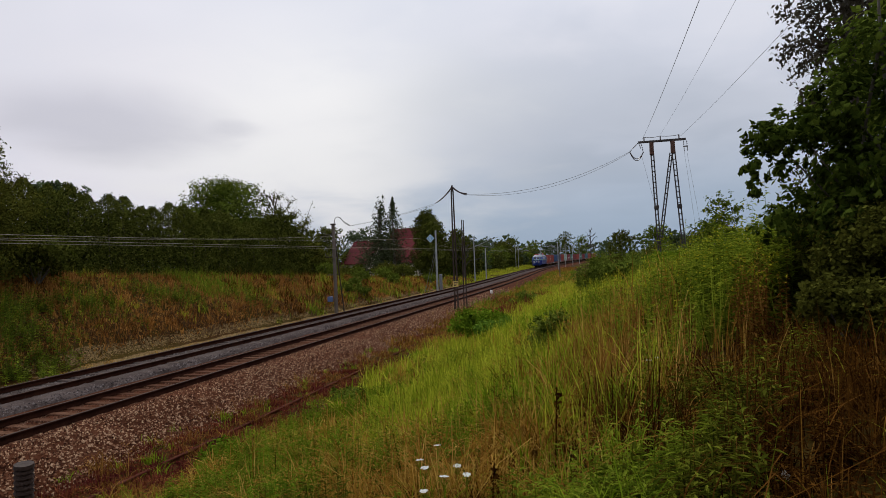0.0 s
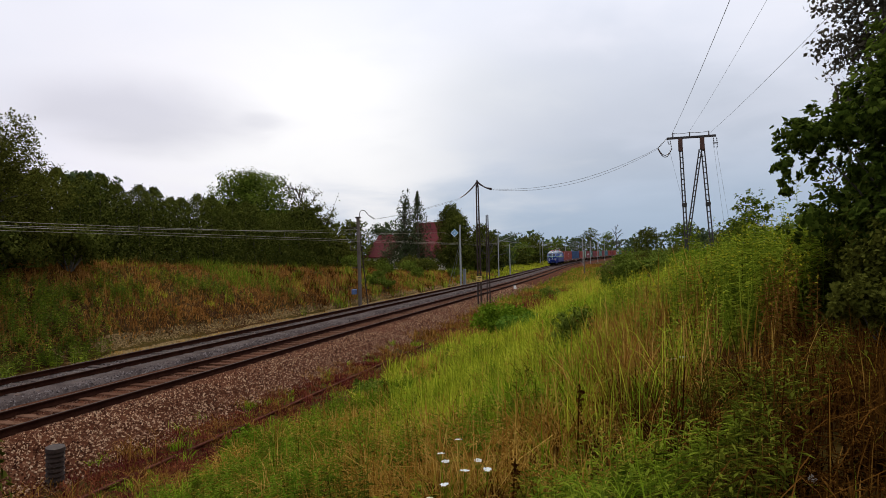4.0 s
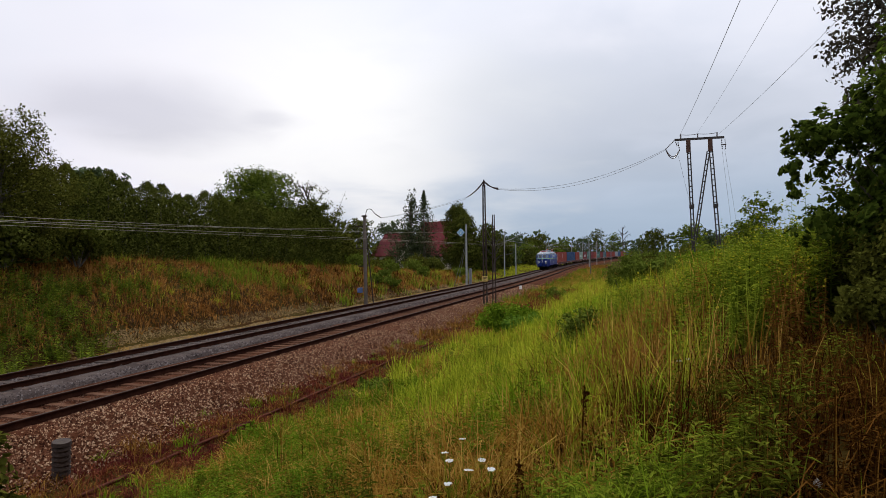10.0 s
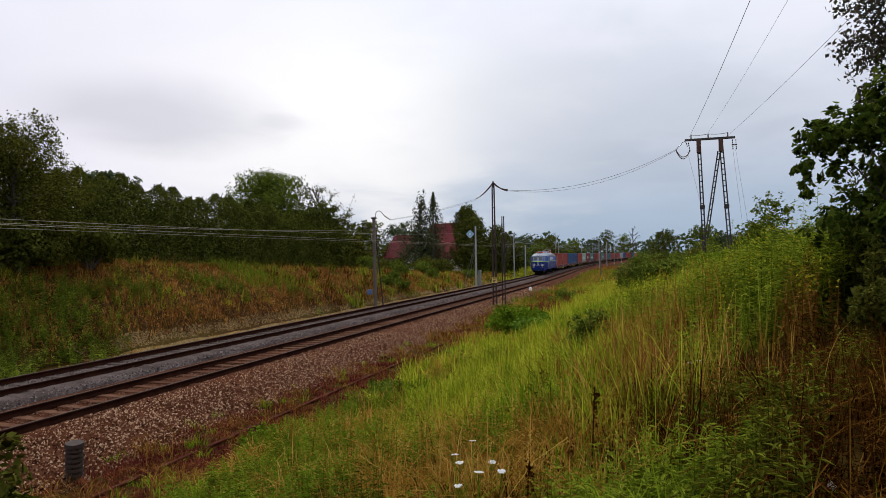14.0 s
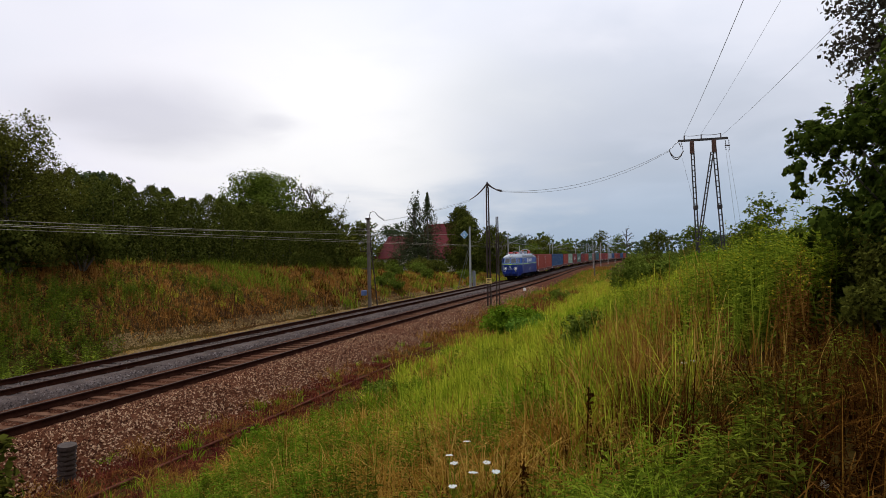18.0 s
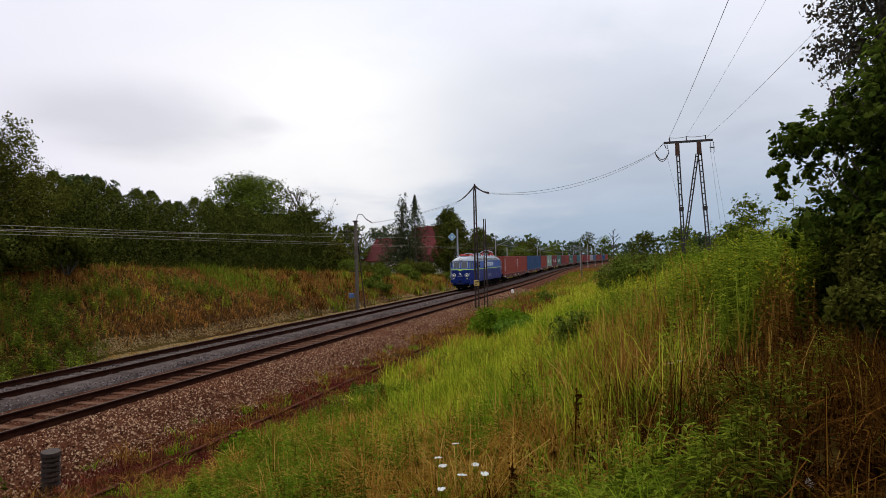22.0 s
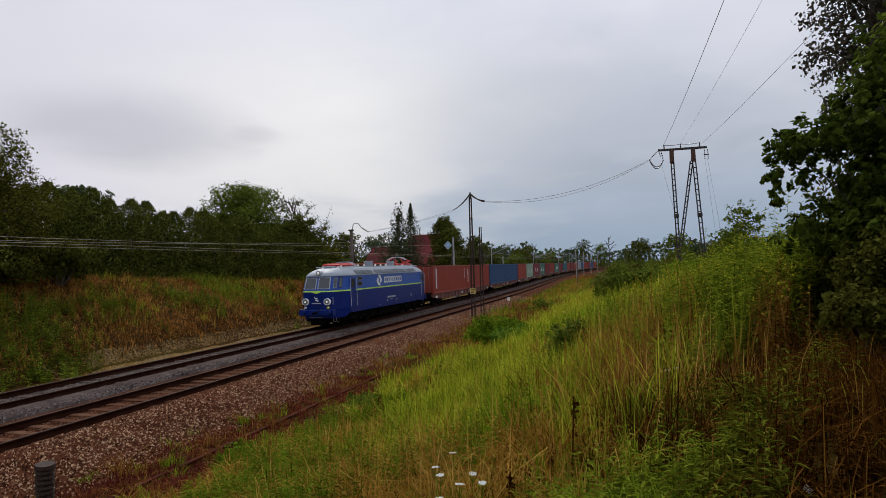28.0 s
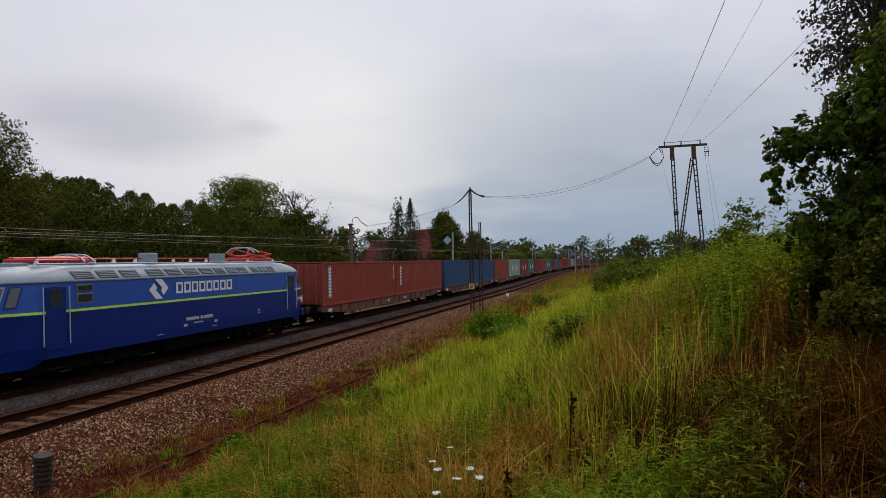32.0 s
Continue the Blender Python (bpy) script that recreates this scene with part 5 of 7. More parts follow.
# ---- poles, masts, wires ----
def lattice_leg(a, b, w, steps, material, parent, name, depth=None):
    """A ladder leg: two rails joined by rungs."""
    a, b = Vector(a), Vector(b)
    bm = None
    for s in (-1, 1):
        o = Vector((s * w / 2, 0, 0))
        bm = tube(a + o, b + o, 0.05, 0.045, 6, bm)
    for k in range(steps):
        p = a.lerp(b, (k + 0.5) / steps)
        bm = tube(p - Vector((w / 2, 0, 0)), p + Vector((w / 2, 0, 0)), 0.036, None, 5, bm)
    return part(name, bm, material, parent)


def insulator_string(a, b, parent, r=0.055, n=7):
    a, b = Vector(a), Vector(b)
    bm = tube(a, b, 0.016, None, 6)
    for k in range(n):
        p = a.lerp(b, (k + 0.5) / n)
        q = a.lerp(b, (k + 0.85) / n)
        bm = tube(p, q, r, r * 0.5, 8, bm)
    return part("insulator", bm, M["insulator"], parent)


PYL = Vector((4.1, 50.0, 0))
pyl_z = float(ground_z(PYL.x, PYL.y))
pylon = thing("power_pylon", "rusty H-frame power pylon with ladder legs and a crossarm", "pylon", pose(PYL.x, PYL.y, pyl_z))
H_P = 11.64 - pyl_z
lattice_leg((-0.40, 0, 0), (-0.74, 0, H_P), 0.19, 24, M["lattice"], pylon, "leg")
lattice_leg((1.36, 0, 0), (0.72, 0, H_P), 0.21, 24, M["lattice"], pylon, "leg")
lattice_leg((-0.72, 0.1, 0), (0.62, 0.05, H_P - 0.9), 0.17, 22, M["lattice"], pylon, "brace")
for x in (-0.74, 0.74):
    part("shoe", box(x - 0.15, x + 0.15, -0.1, 0.1, H_P - 0.95, H_P - 0.05, 0.02), M["rusty_shoe"], pylon, "rust-stained steel shoe at the leg top")
for x in (-0.56, 1.05):
    part("clamp", box(x - 0.17, x + 0.17, -0.09, 0.09, H_P - 5.0, H_P - 4.72, 0.02), M["lattice"], pylon)
arm = part("crossarm", box(-1.68, 1.68, -0.07, 0.07, H_P - 0.06, H_P + 0.1, 0.015), M["lattice"], pylon)
for x in (-1.25, -0.1, 1.2):
    part("insulator", tube((x, 0, H_P + 0.1), (x, 0, H_P + 0.4), 0.05, 0.04, 8), M["insulator"], pylon)
part("top_wire", mesh_from("top_wire", *strand(sag_line((-1.25, 0, H_P + 0.38), (-0.1, 0, H_P + 0.38), 0.06, 8), 0.02), M["wire"]), None, pylon)
part("top_wire", mesh_from("top_wire", *strand(sag_line((-0.1, 0, H_P + 0.38), (1.2, 0, H_P + 0.38), 0.06, 8), 0.02), M["wire"]), None, pylon)
insulator_string((-1.68, 0, H_P), (-2.3, -0.02, H_P - 0.62), pylon, 0.055)
for x, q in ((-1.62, 0.45), (-1.45, 0.8)):
    insulator_string((x, 0, H_P - 0.1), (x + 0.12, -0.02, H_P - q), pylon, 0.05, 4)
for dy in (0.0, 0.12):
    part("jumper", mesh_from("jumper", *strand(sag_line((-2.3, dy, H_P - 0.62), (-1.35, dy, H_P - 0.75), 0.5 + dy, 12), 0.03), M["insulator"]), None, pylon, "dark hanging jumper loop")
for x in (1.5, 1.72):
    insulator_string((x, 0, H_P - 0.1), (x + 0.03, -0.02, H_P - 0.85), pylon, 0.05, 5)
part("spacer", box(1.45, 1.8, -0.04, 0.04, H_P - 0.55, H_P - 0.47, 0.01), M["insulator"], pylon)

POLE = (-11.5, 47.8)
pole = thing("lattice_pole", "tall dark twin-leg steel pole with a yellow plate", "pole", pose(POLE[0], POLE[1], -0.62))
part("leg", tube((0.0, 0, -0.2), (0.03, 0, 9.35), 0.07, 0.055, 6), M["pole_rust"], pole)
part("leg", tube((0.26, 0, -0.2), (0.17, 0, 9.35), 0.07, 0.055, 6), M["pole_rust"], pole)
for k in range(9):
    z = 0.6 + k * 1.02
    part("rung", tube((0.0, 0, z), (0.25, 0, z), 0.022, None, 5), M["pole_rust"], pole)
part("plate", box(-0.08, 0.34, -0.1, -0.07, 2.0, 2.42, 0.01), M["sign_yellow"], pole, "faded yellow number plate")
bm = None
for k, w in ((0, 0.3), (1, 0.24), (2, 0.18)):
    bm = box(0.0, w, -0.106, -0.102, 2.3 - k * 0.11, 2.35 - k * 0.11, 0, bm)
part("plate_marks", bm, M["pole_rust"], pole, "faded dark bars on the plate")
part("cap", tube((0.1, 0, 9.25), (0.1, 0, 9.75), 0.1, 0.05, 8), M["pole_rust"], pole)
stub = thing("steel_pole", "shorter dark twin-leg steel pole beside the near track", "pole", pose(-10.85, 48.4, -0.62))
part("leg", tube((-0.08, 0, -0.2), (-0.03, 0, 7.1), 0.05, 0.04, 6), M["pole_rust"], stub)
part("leg", tube((0.16, 0, -0.2), (0.1, 0, 7.1), 0.05, 0.04, 6), M["pole_rust"], stub)
for k in range(6):
    part("rung", tube((-0.07, 0, 0.8 + k * 1.1), (0.15, 0, 0.8 + k * 1.1), 0.022, None, 5), M["pole_rust"], stub)
part("foot", box(-0.25, 0.45, -0.2, 0.2, -0.3, 0.12, 0.03), M["concrete"], stub)

mast = thing("line_mast", "brown weathered line mast with insulators and a blue box", "mast", pose(-20.9, 46.9, -0.6))
part("post", tube((0.05, 0, -0.2), (0.0, 0, 7.15), 0.15, 0.13, 10), M["pole_brown"], mast)
part("post", tube((0.62, 0.3, -0.2), (0.06, 0.1, 6.2), 0.05, 0.04, 6), M["pole_rust"], mast)
part("cap", box(-0.18, 0.18, -0.18, 0.18, 7.1, 7.22, 0.02), M["pole_rust"], mast)
for z, w in ((6.35, 0.75), (4.6, 0.7), (3.2, 0.5)):
    part("bracket", tube((-w, 0, z), (0.35, 0, z + 0.02), 0.035, None, 6), M["pole_rust"], mast)
for z in (6.4, 4.65):
    insulator_string((-0.7, 0, z), (-0.7, 0, z + 0.3), mast, 0.06, 4)
part("blue_box", box(-0.6, -0.22, -0.2, 0.1, 1.1, 1.5, 0.03), M["blue_box"], mast, "small blue metal box")
part("footing", box(-0.4, 0.7, -0.3, 0.4, -0.3, 0.15, 0.04), M["concrete"], mast)

sig = thing("catenary_post", "pale concrete post with a blue diamond sign", "mast", pose(-20.1, 74.9, -0.5))
part("post", tube((0, 0, -0.3), (0, 0, 7.5), 0.14, 0.1, 8), M["concrete"], sig)
part("stay", tube((-1.6, 0.2, 0.2), (-0.1, 0, 5.2), 0.02, None, 5), M["galv"], sig)
part("stay", tube((-1.3, 0.5, 0.2), (-0.1, 0, 4.6), 0.02, None, 5), M["galv"], sig)
part("cabinet", box(0.3, 0.6, -0.2, 0.2, 0.2, 2.2, 0.03), M["galv"], sig, "narrow grey cabinet")
part("bracket", tube((-0.7, 0, 6.55), (0.1, 0, 6.55), 0.03, None, 6), M["galv"], sig)
d = part("diamond_sign", box(-0.36, 0.36, -0.02, 0.02, -0.36, 0.36, 0.005), M["sign_blue"], sig, "blue diamond traction sign", pose(-0.62, -0.2, 6.55, 0, 45, 0))
bm = box(-0.09, -0.03, -0.03, -0.022, -0.08, 0.14)
bm = box(0.03, 0.09, -0.03, -0.022, -0.08, 0.14, 0, bm)
bm = box(-0.09, 0.09, -0.03, -0.022, -0.14, -0.08, 0, bm)
part("sign_mark", bm, M["white"], d, "white open bracket mark", pose(0, 0, 0, 0, -45, 0))
bm = None
for x0, x1, z0, z1 in ((-0.33, 0.33, 0.29, 0.33), (-0.33, 0.33, -0.33, -0.29), (-0.33, -0.29, -0.33, 0.33), (0.29, 0.33, -0.33, 0.33)):
    bm = box(x0, x1, -0.026, -0.021, z0, z1, 0, bm)
part("sign_border", bm, M["white"], d)


def cat_mast(s, off, arm_to, h=7.6, top_arm=True, label="grey catenary mast with a slanting bracket arm"):
    p = on_line(np.array([s]), off)[0]
    z0 = max(-0.6, float(ground_z(p[0], p[1])) - 0.1)
    ob = thing("catenary_mast", label, "mast", pose(p[0], p[1], z0))
    g = 1 if arm_to > off else -1
    part("post", tube((0, 0, -0.3), (0, 0, h), 0.1, 0.075, 8), M["concrete"], ob)
    reach = abs(arm_to - off)
    part("bracket_arm", tube((0, 0, 5.3 - z0), (g * reach, 0, 6.6 - z0), 0.05, None, 6), M["galv"], ob)
    if s < 150:
        part("steady_arm", tube((g * reach * 0.8, 0, 6.5 - z0), (g * (reach + 0.9), 0, 6.75 - z0), 0.05, None, 6), M["galv"], ob)
    part("registration_arm", tube((g * 0.2, 0, 5.6 - z0), (g * reach, 0, 5.15 - z0), 0.035, None, 6), M["galv"], ob)
    return ob


for s, off, to in ((106, -21.0, FAR_X), (200, -25.0, -21.0), (201, -24.3, -21.0), (236, -21.2, FAR_X), (270, -21.2, FAR_X), (304, -21.2, FAR_X),
                   (176, -10.4, NEAR_X), (210, -10.4, NEAR_X), (244, -10.4, NEAR_X), (278, -10.4, NEAR_X)):
    cat_mast(s, off, to)
tw = thing("catenary_mast", "slim grey post beside the bracket mast", "mast", pose(-20.1, 106.8, -0.55))
part("post", tube((0, 0, -0.3), (0, 0, 5.6), 0.1, 0.08, 8), M["concrete"], tw)

# post at the edge of the near track, further off
kp = thing("marker_post", "slim brown post beside the line", "post", pose(-8.3, 112.6, float(ground_z(-8.3, 112.6))))
part("post", tube((0, 0, -0.2), (0, 0, 4.6), 0.09, 0.08, 8), M["pole_brown"], kp)
ms = thing("marker_stone", "small white marker stone beside the near track", "marker", pose(-11.95, 66.0, -0.62))
part("stone", box(-0.12, 0.12, -0.1, 0.1, -0.1, 0.75, 0.04), M["white"], ms)
part("base", box(-0.18, 0.18, -0.16, 0.16, -0.15, 0.08, 0.03), M["concrete"], ms)

# the ribbed stump of a cut mast
stump = thing("ribbed_stump", "dark ribbed round stump standing in the ballast", "stump", pose(-10.42, 9.43, -0.72, 3, 5, 0))
part("core", tube((0, 0, -0.15), (0, 0, 0.8), 0.135, 0.13, 18), M["pole_rust"], stump, smooth=False)
for k in range(8):
    z = 0.04 + k * 0.095
    part("rib", tube((0, 0, z), (0, 0, z + 0.052), 0.165, 0.15, 18), M["pole_rust"], stump)
part("lid", tube((0, 0, 0.78), (0, 0, 0.85), 0.17, 0.16, 18), M["pole_rust"], stump, "flat grey cap")


# wires
def wire(name, pts, r, material, label):
    return tagged(new(name, mesh_from(name, *strand(pts, r), material)), label, "wire")


armz = 11.55
wire("power_line", sag_line((1.85, 50, armz - 0.5), (-10.3, 47.9, 8.4), 0.9), 0.012, M["wire"], "thin power line from the pylon to the pole")
wire("power_line", sag_line((1.85, 50.0, armz - 0.56), (-10.3, 47.9, 8.35), 1.05), 0.010, M["wire"], "thin power line from the pylon to the pole")
for dx in (0.0, 0.1):
    wire("jumper", sag_line((-11.4, 47.8, 9.05 - dx), (-10.3, 47.9, 8.35 + dx), 0.12, 10), 0.045, M["insulator"], "dark jumper loop at the pole top")
    wire("jumper", sag_line((-11.4, 47.8, 9.05 - dx), (-12.7, 47.5, 7.8), 0.15, 10), 0.03, M["insulator"], "dark jumper loop at the pole top")
    wire("power_line", sag_line((-12.7, 47.5, 7.8 - dx), (-19.5, 46.9, 6.4 - dx * 0.3), 0.15), 0.008, M["wire"], "power line across the tracks")
u = np.linspace(0, 1, 14)
wire("jumper", np.array([(-20.8, 46.9, 6.55), (-20.76, 46.9, 6.85), (-20.68, 46.9, 7.06), (-20.5, 46.9, 7.12), (-20.3, 46.9, 7.08), (-20.15, 46.9, 6.9), (-20.0, 46.9, 6.72)]), 0.03, M["insulator"], "dark jumper hook at the mast top")
string = thing("insulator_string", "dark insulator string at the mast top", "insulator")
insulator_string((-20.0, 46.9, 6.72), (-19.5, 46.9, 6.4), string, 0.07, 6)
# three lines that pass high over the bank
for (x0, z0), x1, r in (((2.75, 11.9), 3.57, 0.011), ((4.0, 12.1), 4.65, 0.006), ((5.4, 11.9), 9.0, 0.011)):
    wire("power_line", sag_line((x0, 50.0, z0), (x1, -38.0, 13.2), 1.2, 40), r, M["wire"], "thin power line running over the bank")
for dx in (0.0, 0.35):
    wire("stay_wire", sag_line((5.62 + dx * 0.5, 50.0, 10.8), (6.7 + dx * 1.4, 51.5, pyl_z), 0.0, 4), 0.008, M["wire"], "stay wire of the pylon")
wire("stay_wire", sag_line((2.6, 50.0, 10.8), (4.6, 51.0, pyl_z), 0.0, 4), 0.008, M["wire"], "stay wire of the pylon")


def catenary(x0, zc, zm, label):
    """Contact and carrying wire from mast to mast, with droppers."""
    stops = [-30, 46.5, 75, 106, 140, 174, 210, 244, 278, 320]
    s = np.concatenate([np.linspace(a, b, 20, endpoint=False) for a, b in zip(stops, stops[1:])])
    C = on_line(s, x0, zc)
    Mw = on_line(s, x0, zm)
    drop = []
    for a, b in zip(stops, stops[1:]):
        k = (s >= a) & (s < b)
        t = (s[k] - a) / (b - a)
        Mw[k, 2] -= (zm - zc - 0.12) * 4 * t * (1 - t)
    for k in range(5, len(s), 9):
        drop.append(strand(np.array([C[k], (C[k] + Mw[k]) / 2 + 1e-4, Mw[k] + 1e-4]), 0.006, 3))
    wire("contact_wire", C, 0.007, M["catenary"], label)
    wire("carrying_wire", Mw, 0.007, M["catenary"], "upper " + label)
    return drop


drops = catenary(FAR_X, 4.5, 5.65, "catenary wire over the far track") + catenary(NEAR_X, 4.36, 5.15, "catenary wire over the near track")
V, F = merge(drops)
tagged(new("droppers", mesh_from("droppers", V, F, M["wire"])), "thin droppers between the catenary wires", "wire", kind="stuff")


scatter_stones("ballast_stones", 30000, (-22.4, -20.2), (22, 95), 0.038, M["gravel_pale"], "pale tan gravel and chips at the foot of the slope", None)


# ---- the red-roofed house ----
M["plaster"] = surface("cream_plaster", [(0.48, 0.42, 0.32), (0.58, 0.52, 0.42)], rough=0.9, bump=0.2)
M["roof"] = surface("red_tile", [(0.07, 0.012, 0.015), (0.112, 0.019, 0.021), (0.155, 0.03, 0.031)], spec=0.08, rough=0.85, scale=1.0, fine=6.0, obj_random=0.5, bump=0.3)
M["pane"] = glass_dark("dark_window_glass", (0.03, 0.035, 0.04))


def house(label, at, turn, w, d, wall_h, roof_h, rows=9):
    z0 = float(ground_z(*at))
    ob = thing("house", label, "house", pose(at[0], at[1], z0, 0, 0, turn))
    t = 0.3
    for x0, x1, y0, y1 in ((-w / 2, w / 2, -d / 2, -d / 2 + t), (-w / 2, w / 2, d / 2 - t, d / 2), (-w / 2, -w / 2 + t, -d / 2 + t, d / 2 - t), (w / 2 - t, w / 2, -d / 2 + t, d / 2 - t)):
        part("wall", box(x0, x1, y0, y1, -0.5, wall_h), M["plaster"], ob)
    # gables
    for y in (-d / 2 + 0.02, d / 2 - 0.3):
        bm = bmesh.new()
        f = [bm.verts.new(p) for p in ((-w / 2, y, wall_h), (w / 2, y, wall_h), (0, y, wall_h + roof_h - 0.15))]
        face = bm.faces.new(f)
        ext = bmesh.ops.extrude_face_region(bm, geom=[face])
        bmesh.ops.translate(bm, vec=(0, 0.28, 0), verts=[v for v in ext["geom"] if isinstance(v, bmesh.types.BMVert)])
        part("gable", bm, M["plaster"], ob)
    for g in (-1, 1):
        slope = math.atan2(roof_h, w / 2)
        ln = math.hypot(roof_h, w / 2) + 0.6
        roof = part("roof", box(0, ln, -d / 2 - 0.4, d / 2 + 0.4, -0.08, 0.0, 0.01), M["roof"], ob, "dark red tiled roof slope", Matrix.Translation((0, 0, wall_h + roof_h)) @ pose(0, 0, 0, 0, 0, 0 if g > 0 else 180) @ pose(0, 0, 0, 0, math.degrees(slope), 0))
        for k in range(rows):
            x = 0.05 + k * ln / rows
            bm = box(x, x + ln / rows + 0.06, -d / 2 - 0.42, d / 2 + 0.42, 0.0, 0.06, 0.015)
            part("tile_course", bm, M["roof"], roof, m=pose(0, 0, 0.004 + 0.0, 0, 1.2, 0))
    part("ridge", tube((0, -d / 2 - 0.42, wall_h + roof_h + 0.03), (0, d / 2 + 0.42, wall_h + roof_h + 0.03), 0.12, None, 8), M["roof"], ob)
    for y, s in ((-d / 2 - 0.01, -1),):
        for x in (-w * 0.25, w * 0.25):
            for z in (1.0,):
                win = part("window", box(x - 0.5, x + 0.5, y - 0.03, y + 0.02, z, z + 1.3, 0.01), M["white"], ob, "white framed window")
                for q in (-0.23, 0.23):
                    part("pane", box(x + q - 0.19, x + q + 0.19, y - 0.045, y - 0.035, z + 0.1, z + 1.2), M["pane"], win)
        win = part("window", box(-0.45, 0.45, y - 0.03, y + 0.02, wall_h + 0.5, wall_h + 1.6, 0.01), M["white"], ob, "white framed gable window")
        part("pane", box(-0.36, 0.36, y - 0.045, y - 0.035, wall_h + 0.6, wall_h + 1.5), M["pane"], win)
    return ob


house("cream house with a steep dark red tiled roof", (-39.0, 128.0), 62, 10.0, 12.0, 3.4, 6.6)
house("house wing with a low dark red tiled roof", (-46.9, 122.0), 62, 7.4, 7.6, 3.4, 4.0)

# ---- the train ----
# one blue paint; sky sheen and shade are put into two tones
M["blue_up"] = surface("blue_paint_sky_sheen", [(0.007, 0.062, 0.32), (0.010, 0.075, 0.37)], rough=0.38, bump=0.04, scale=0.7, fine=7.0, spec=0.35, stain=((0.03, 0.06, 0.18), 0.56, 1.5))
M["blue_low"] = surface("blue_paint_shade", [(0.001, 0.016, 0.15), (0.002, 0.021, 0.18)], rough=0.38, bump=0.04, scale=0.7, fine=7.0, spec=0.3, stain=((0.003, 0.008, 0.05), 0.58, 1.5))
M["lime"] = surface("lime_stripe_paint", [(0.46, 0.72, 0.10), (0.54, 0.8, 0.15)], rough=0.4, bump=0.0)
M["roof_grey"] = surface("grey_roof_paint", [(0.23, 0.265, 0.31), (0.31, 0.35, 0.395)], rough=0.55, bump=0.1, scale=1.5, fine=9.0, stain=((0.17, 0.17, 0.17), 0.56, 2.2))
M["louvre_slat"] = surface("worn_louvre_slat", [(0.12, 0.135, 0.15), (0.18, 0.2, 0.22)], rough=0.5, bump=0.1)
M["louvre"] = surface("dark_louvre", [(0.05, 0.06, 0.07), (0.09, 0.10, 0.115)], rough=0.5, bump=0.1)
M["cab_glass"] = surface("cab_glass", [(0.02, 0.024, 0.028), (0.03, 0.035, 0.04)], rough=0.16, bump=0.0, scale=0.8, spec=0.9)
M["chrome"] = surface("dull_chrome", [(0.5, 0.5, 0.5), (0.62, 0.62, 0.62)], rough=0.35, metal=0.8, bump=0.0)
M["handrail"] = surface("pale_handrail", [(0.36, 0.38, 0.42), (0.46, 0.48, 0.52)], rough=0.5, bump=0.0)
M["panto"] = surface("red_pantograph_paint", [(0.50, 0.02, 0.018), (0.62, 0.04, 0.03)], rough=0.5, bump=0.05)
# near-black gear and wheel tones: shade under the vehicles put into the colour
M["black_gear"] = surface("shade_black_running_gear", [(0.003, 0.0027, 0.0027), (0.006, 0.0054, 0.005), (0.013, 0.011, 0.01)], rough=0.9, bump=0.4, scale=3.0, spec=0.03)
M["wheel"] = surface("wheel_steel_shade_dark", [(0.005, 0.004, 0.0035), (0.011, 0.008, 0.007)], rough=0.85, spec=0.05, bump=0.2)
M["yellow"] = surface("yellow_plate", [(0.6, 0.6, 0.08), (0.7, 0.7, 0.12)], rough=0.5, bump=0.0)
M["wagon"] = surface("red_brown_wagon_paint", [(0.10, 0.035, 0.028), (0.16, 0.06, 0.045), (0.2, 0.09, 0.07)], rough=0.8, bump=0.2, scale=1.5, stain=((0.06, 0.045, 0.038), 0.52, 2.0))
lamp = bpy.data.materials.new("lit_headlamp")
lamp.use_nodes = True
lamp.node_tree.nodes["Principled BSDF"].inputs["Base Color"].default_value = (0.9, 0.9, 0.9, 1)
lamp.node_tree.nodes["Principled BSDF"].inputs["Emission Color"].default_value = (1.0, 0.97, 0.9, 1)
lamp.node_tree.nodes["Principled BSDF"].inputs["Emission Strength"].default_value = 0.55
M["lamp"] = lamp

LOCO_L = 18.2
HALF = LOCO_L / 2


def plan_ring(z, W, Wf, yf):
    """Outline of the body seen from above, tapering to both ends; y runs from the leading end to the trailing end about the middle."""
    half = [(Wf * 0.45, yf), (Wf * 0.88, yf + 0.05), (Wf, yf + 0.16), (W - 0.012, yf + 1.6), (W, yf + 1.7)]
    a = [(x, y - HALF) for x, y in half]
    b = [(x, HALF - y) for x, y in reversed(half)]
    right = a + b
    left = [(-x, y) for x, y in reversed(right)]
    return [Vector((x, y, z)) for x, y in right + left]


def loft(levels, cap_top=True, cap_bottom=True):
    bm = bmesh.new()
    rings = [[bm.verts.new(p) for p in plan_ring(*lv)] for lv in levels]
    n = len(rings[0])
    for a, b in zip(rings, rings[1:]):
        for i in range(n):
            bm.faces.new((a[i], a[(i + 1) % n], b[(i + 1) % n], b[i]))
    if cap_top:
        bm.faces.new(rings[-1])
    if cap_bottom:
        bm.faces.new(list(reversed(rings[0])))
    return bm


LOW = [(0.86, 1.44, 0.88, 0.12), (1.2, 1.455, 0.92, 0.05), (2.2, 1.465, 0.97, 0.0)]
UP = [(2.2, 1.465, 0.97, 0.0), (2.3, 1.458, 0.962, 0.04), (3.1, 1.40, 0.9, 0.36)]


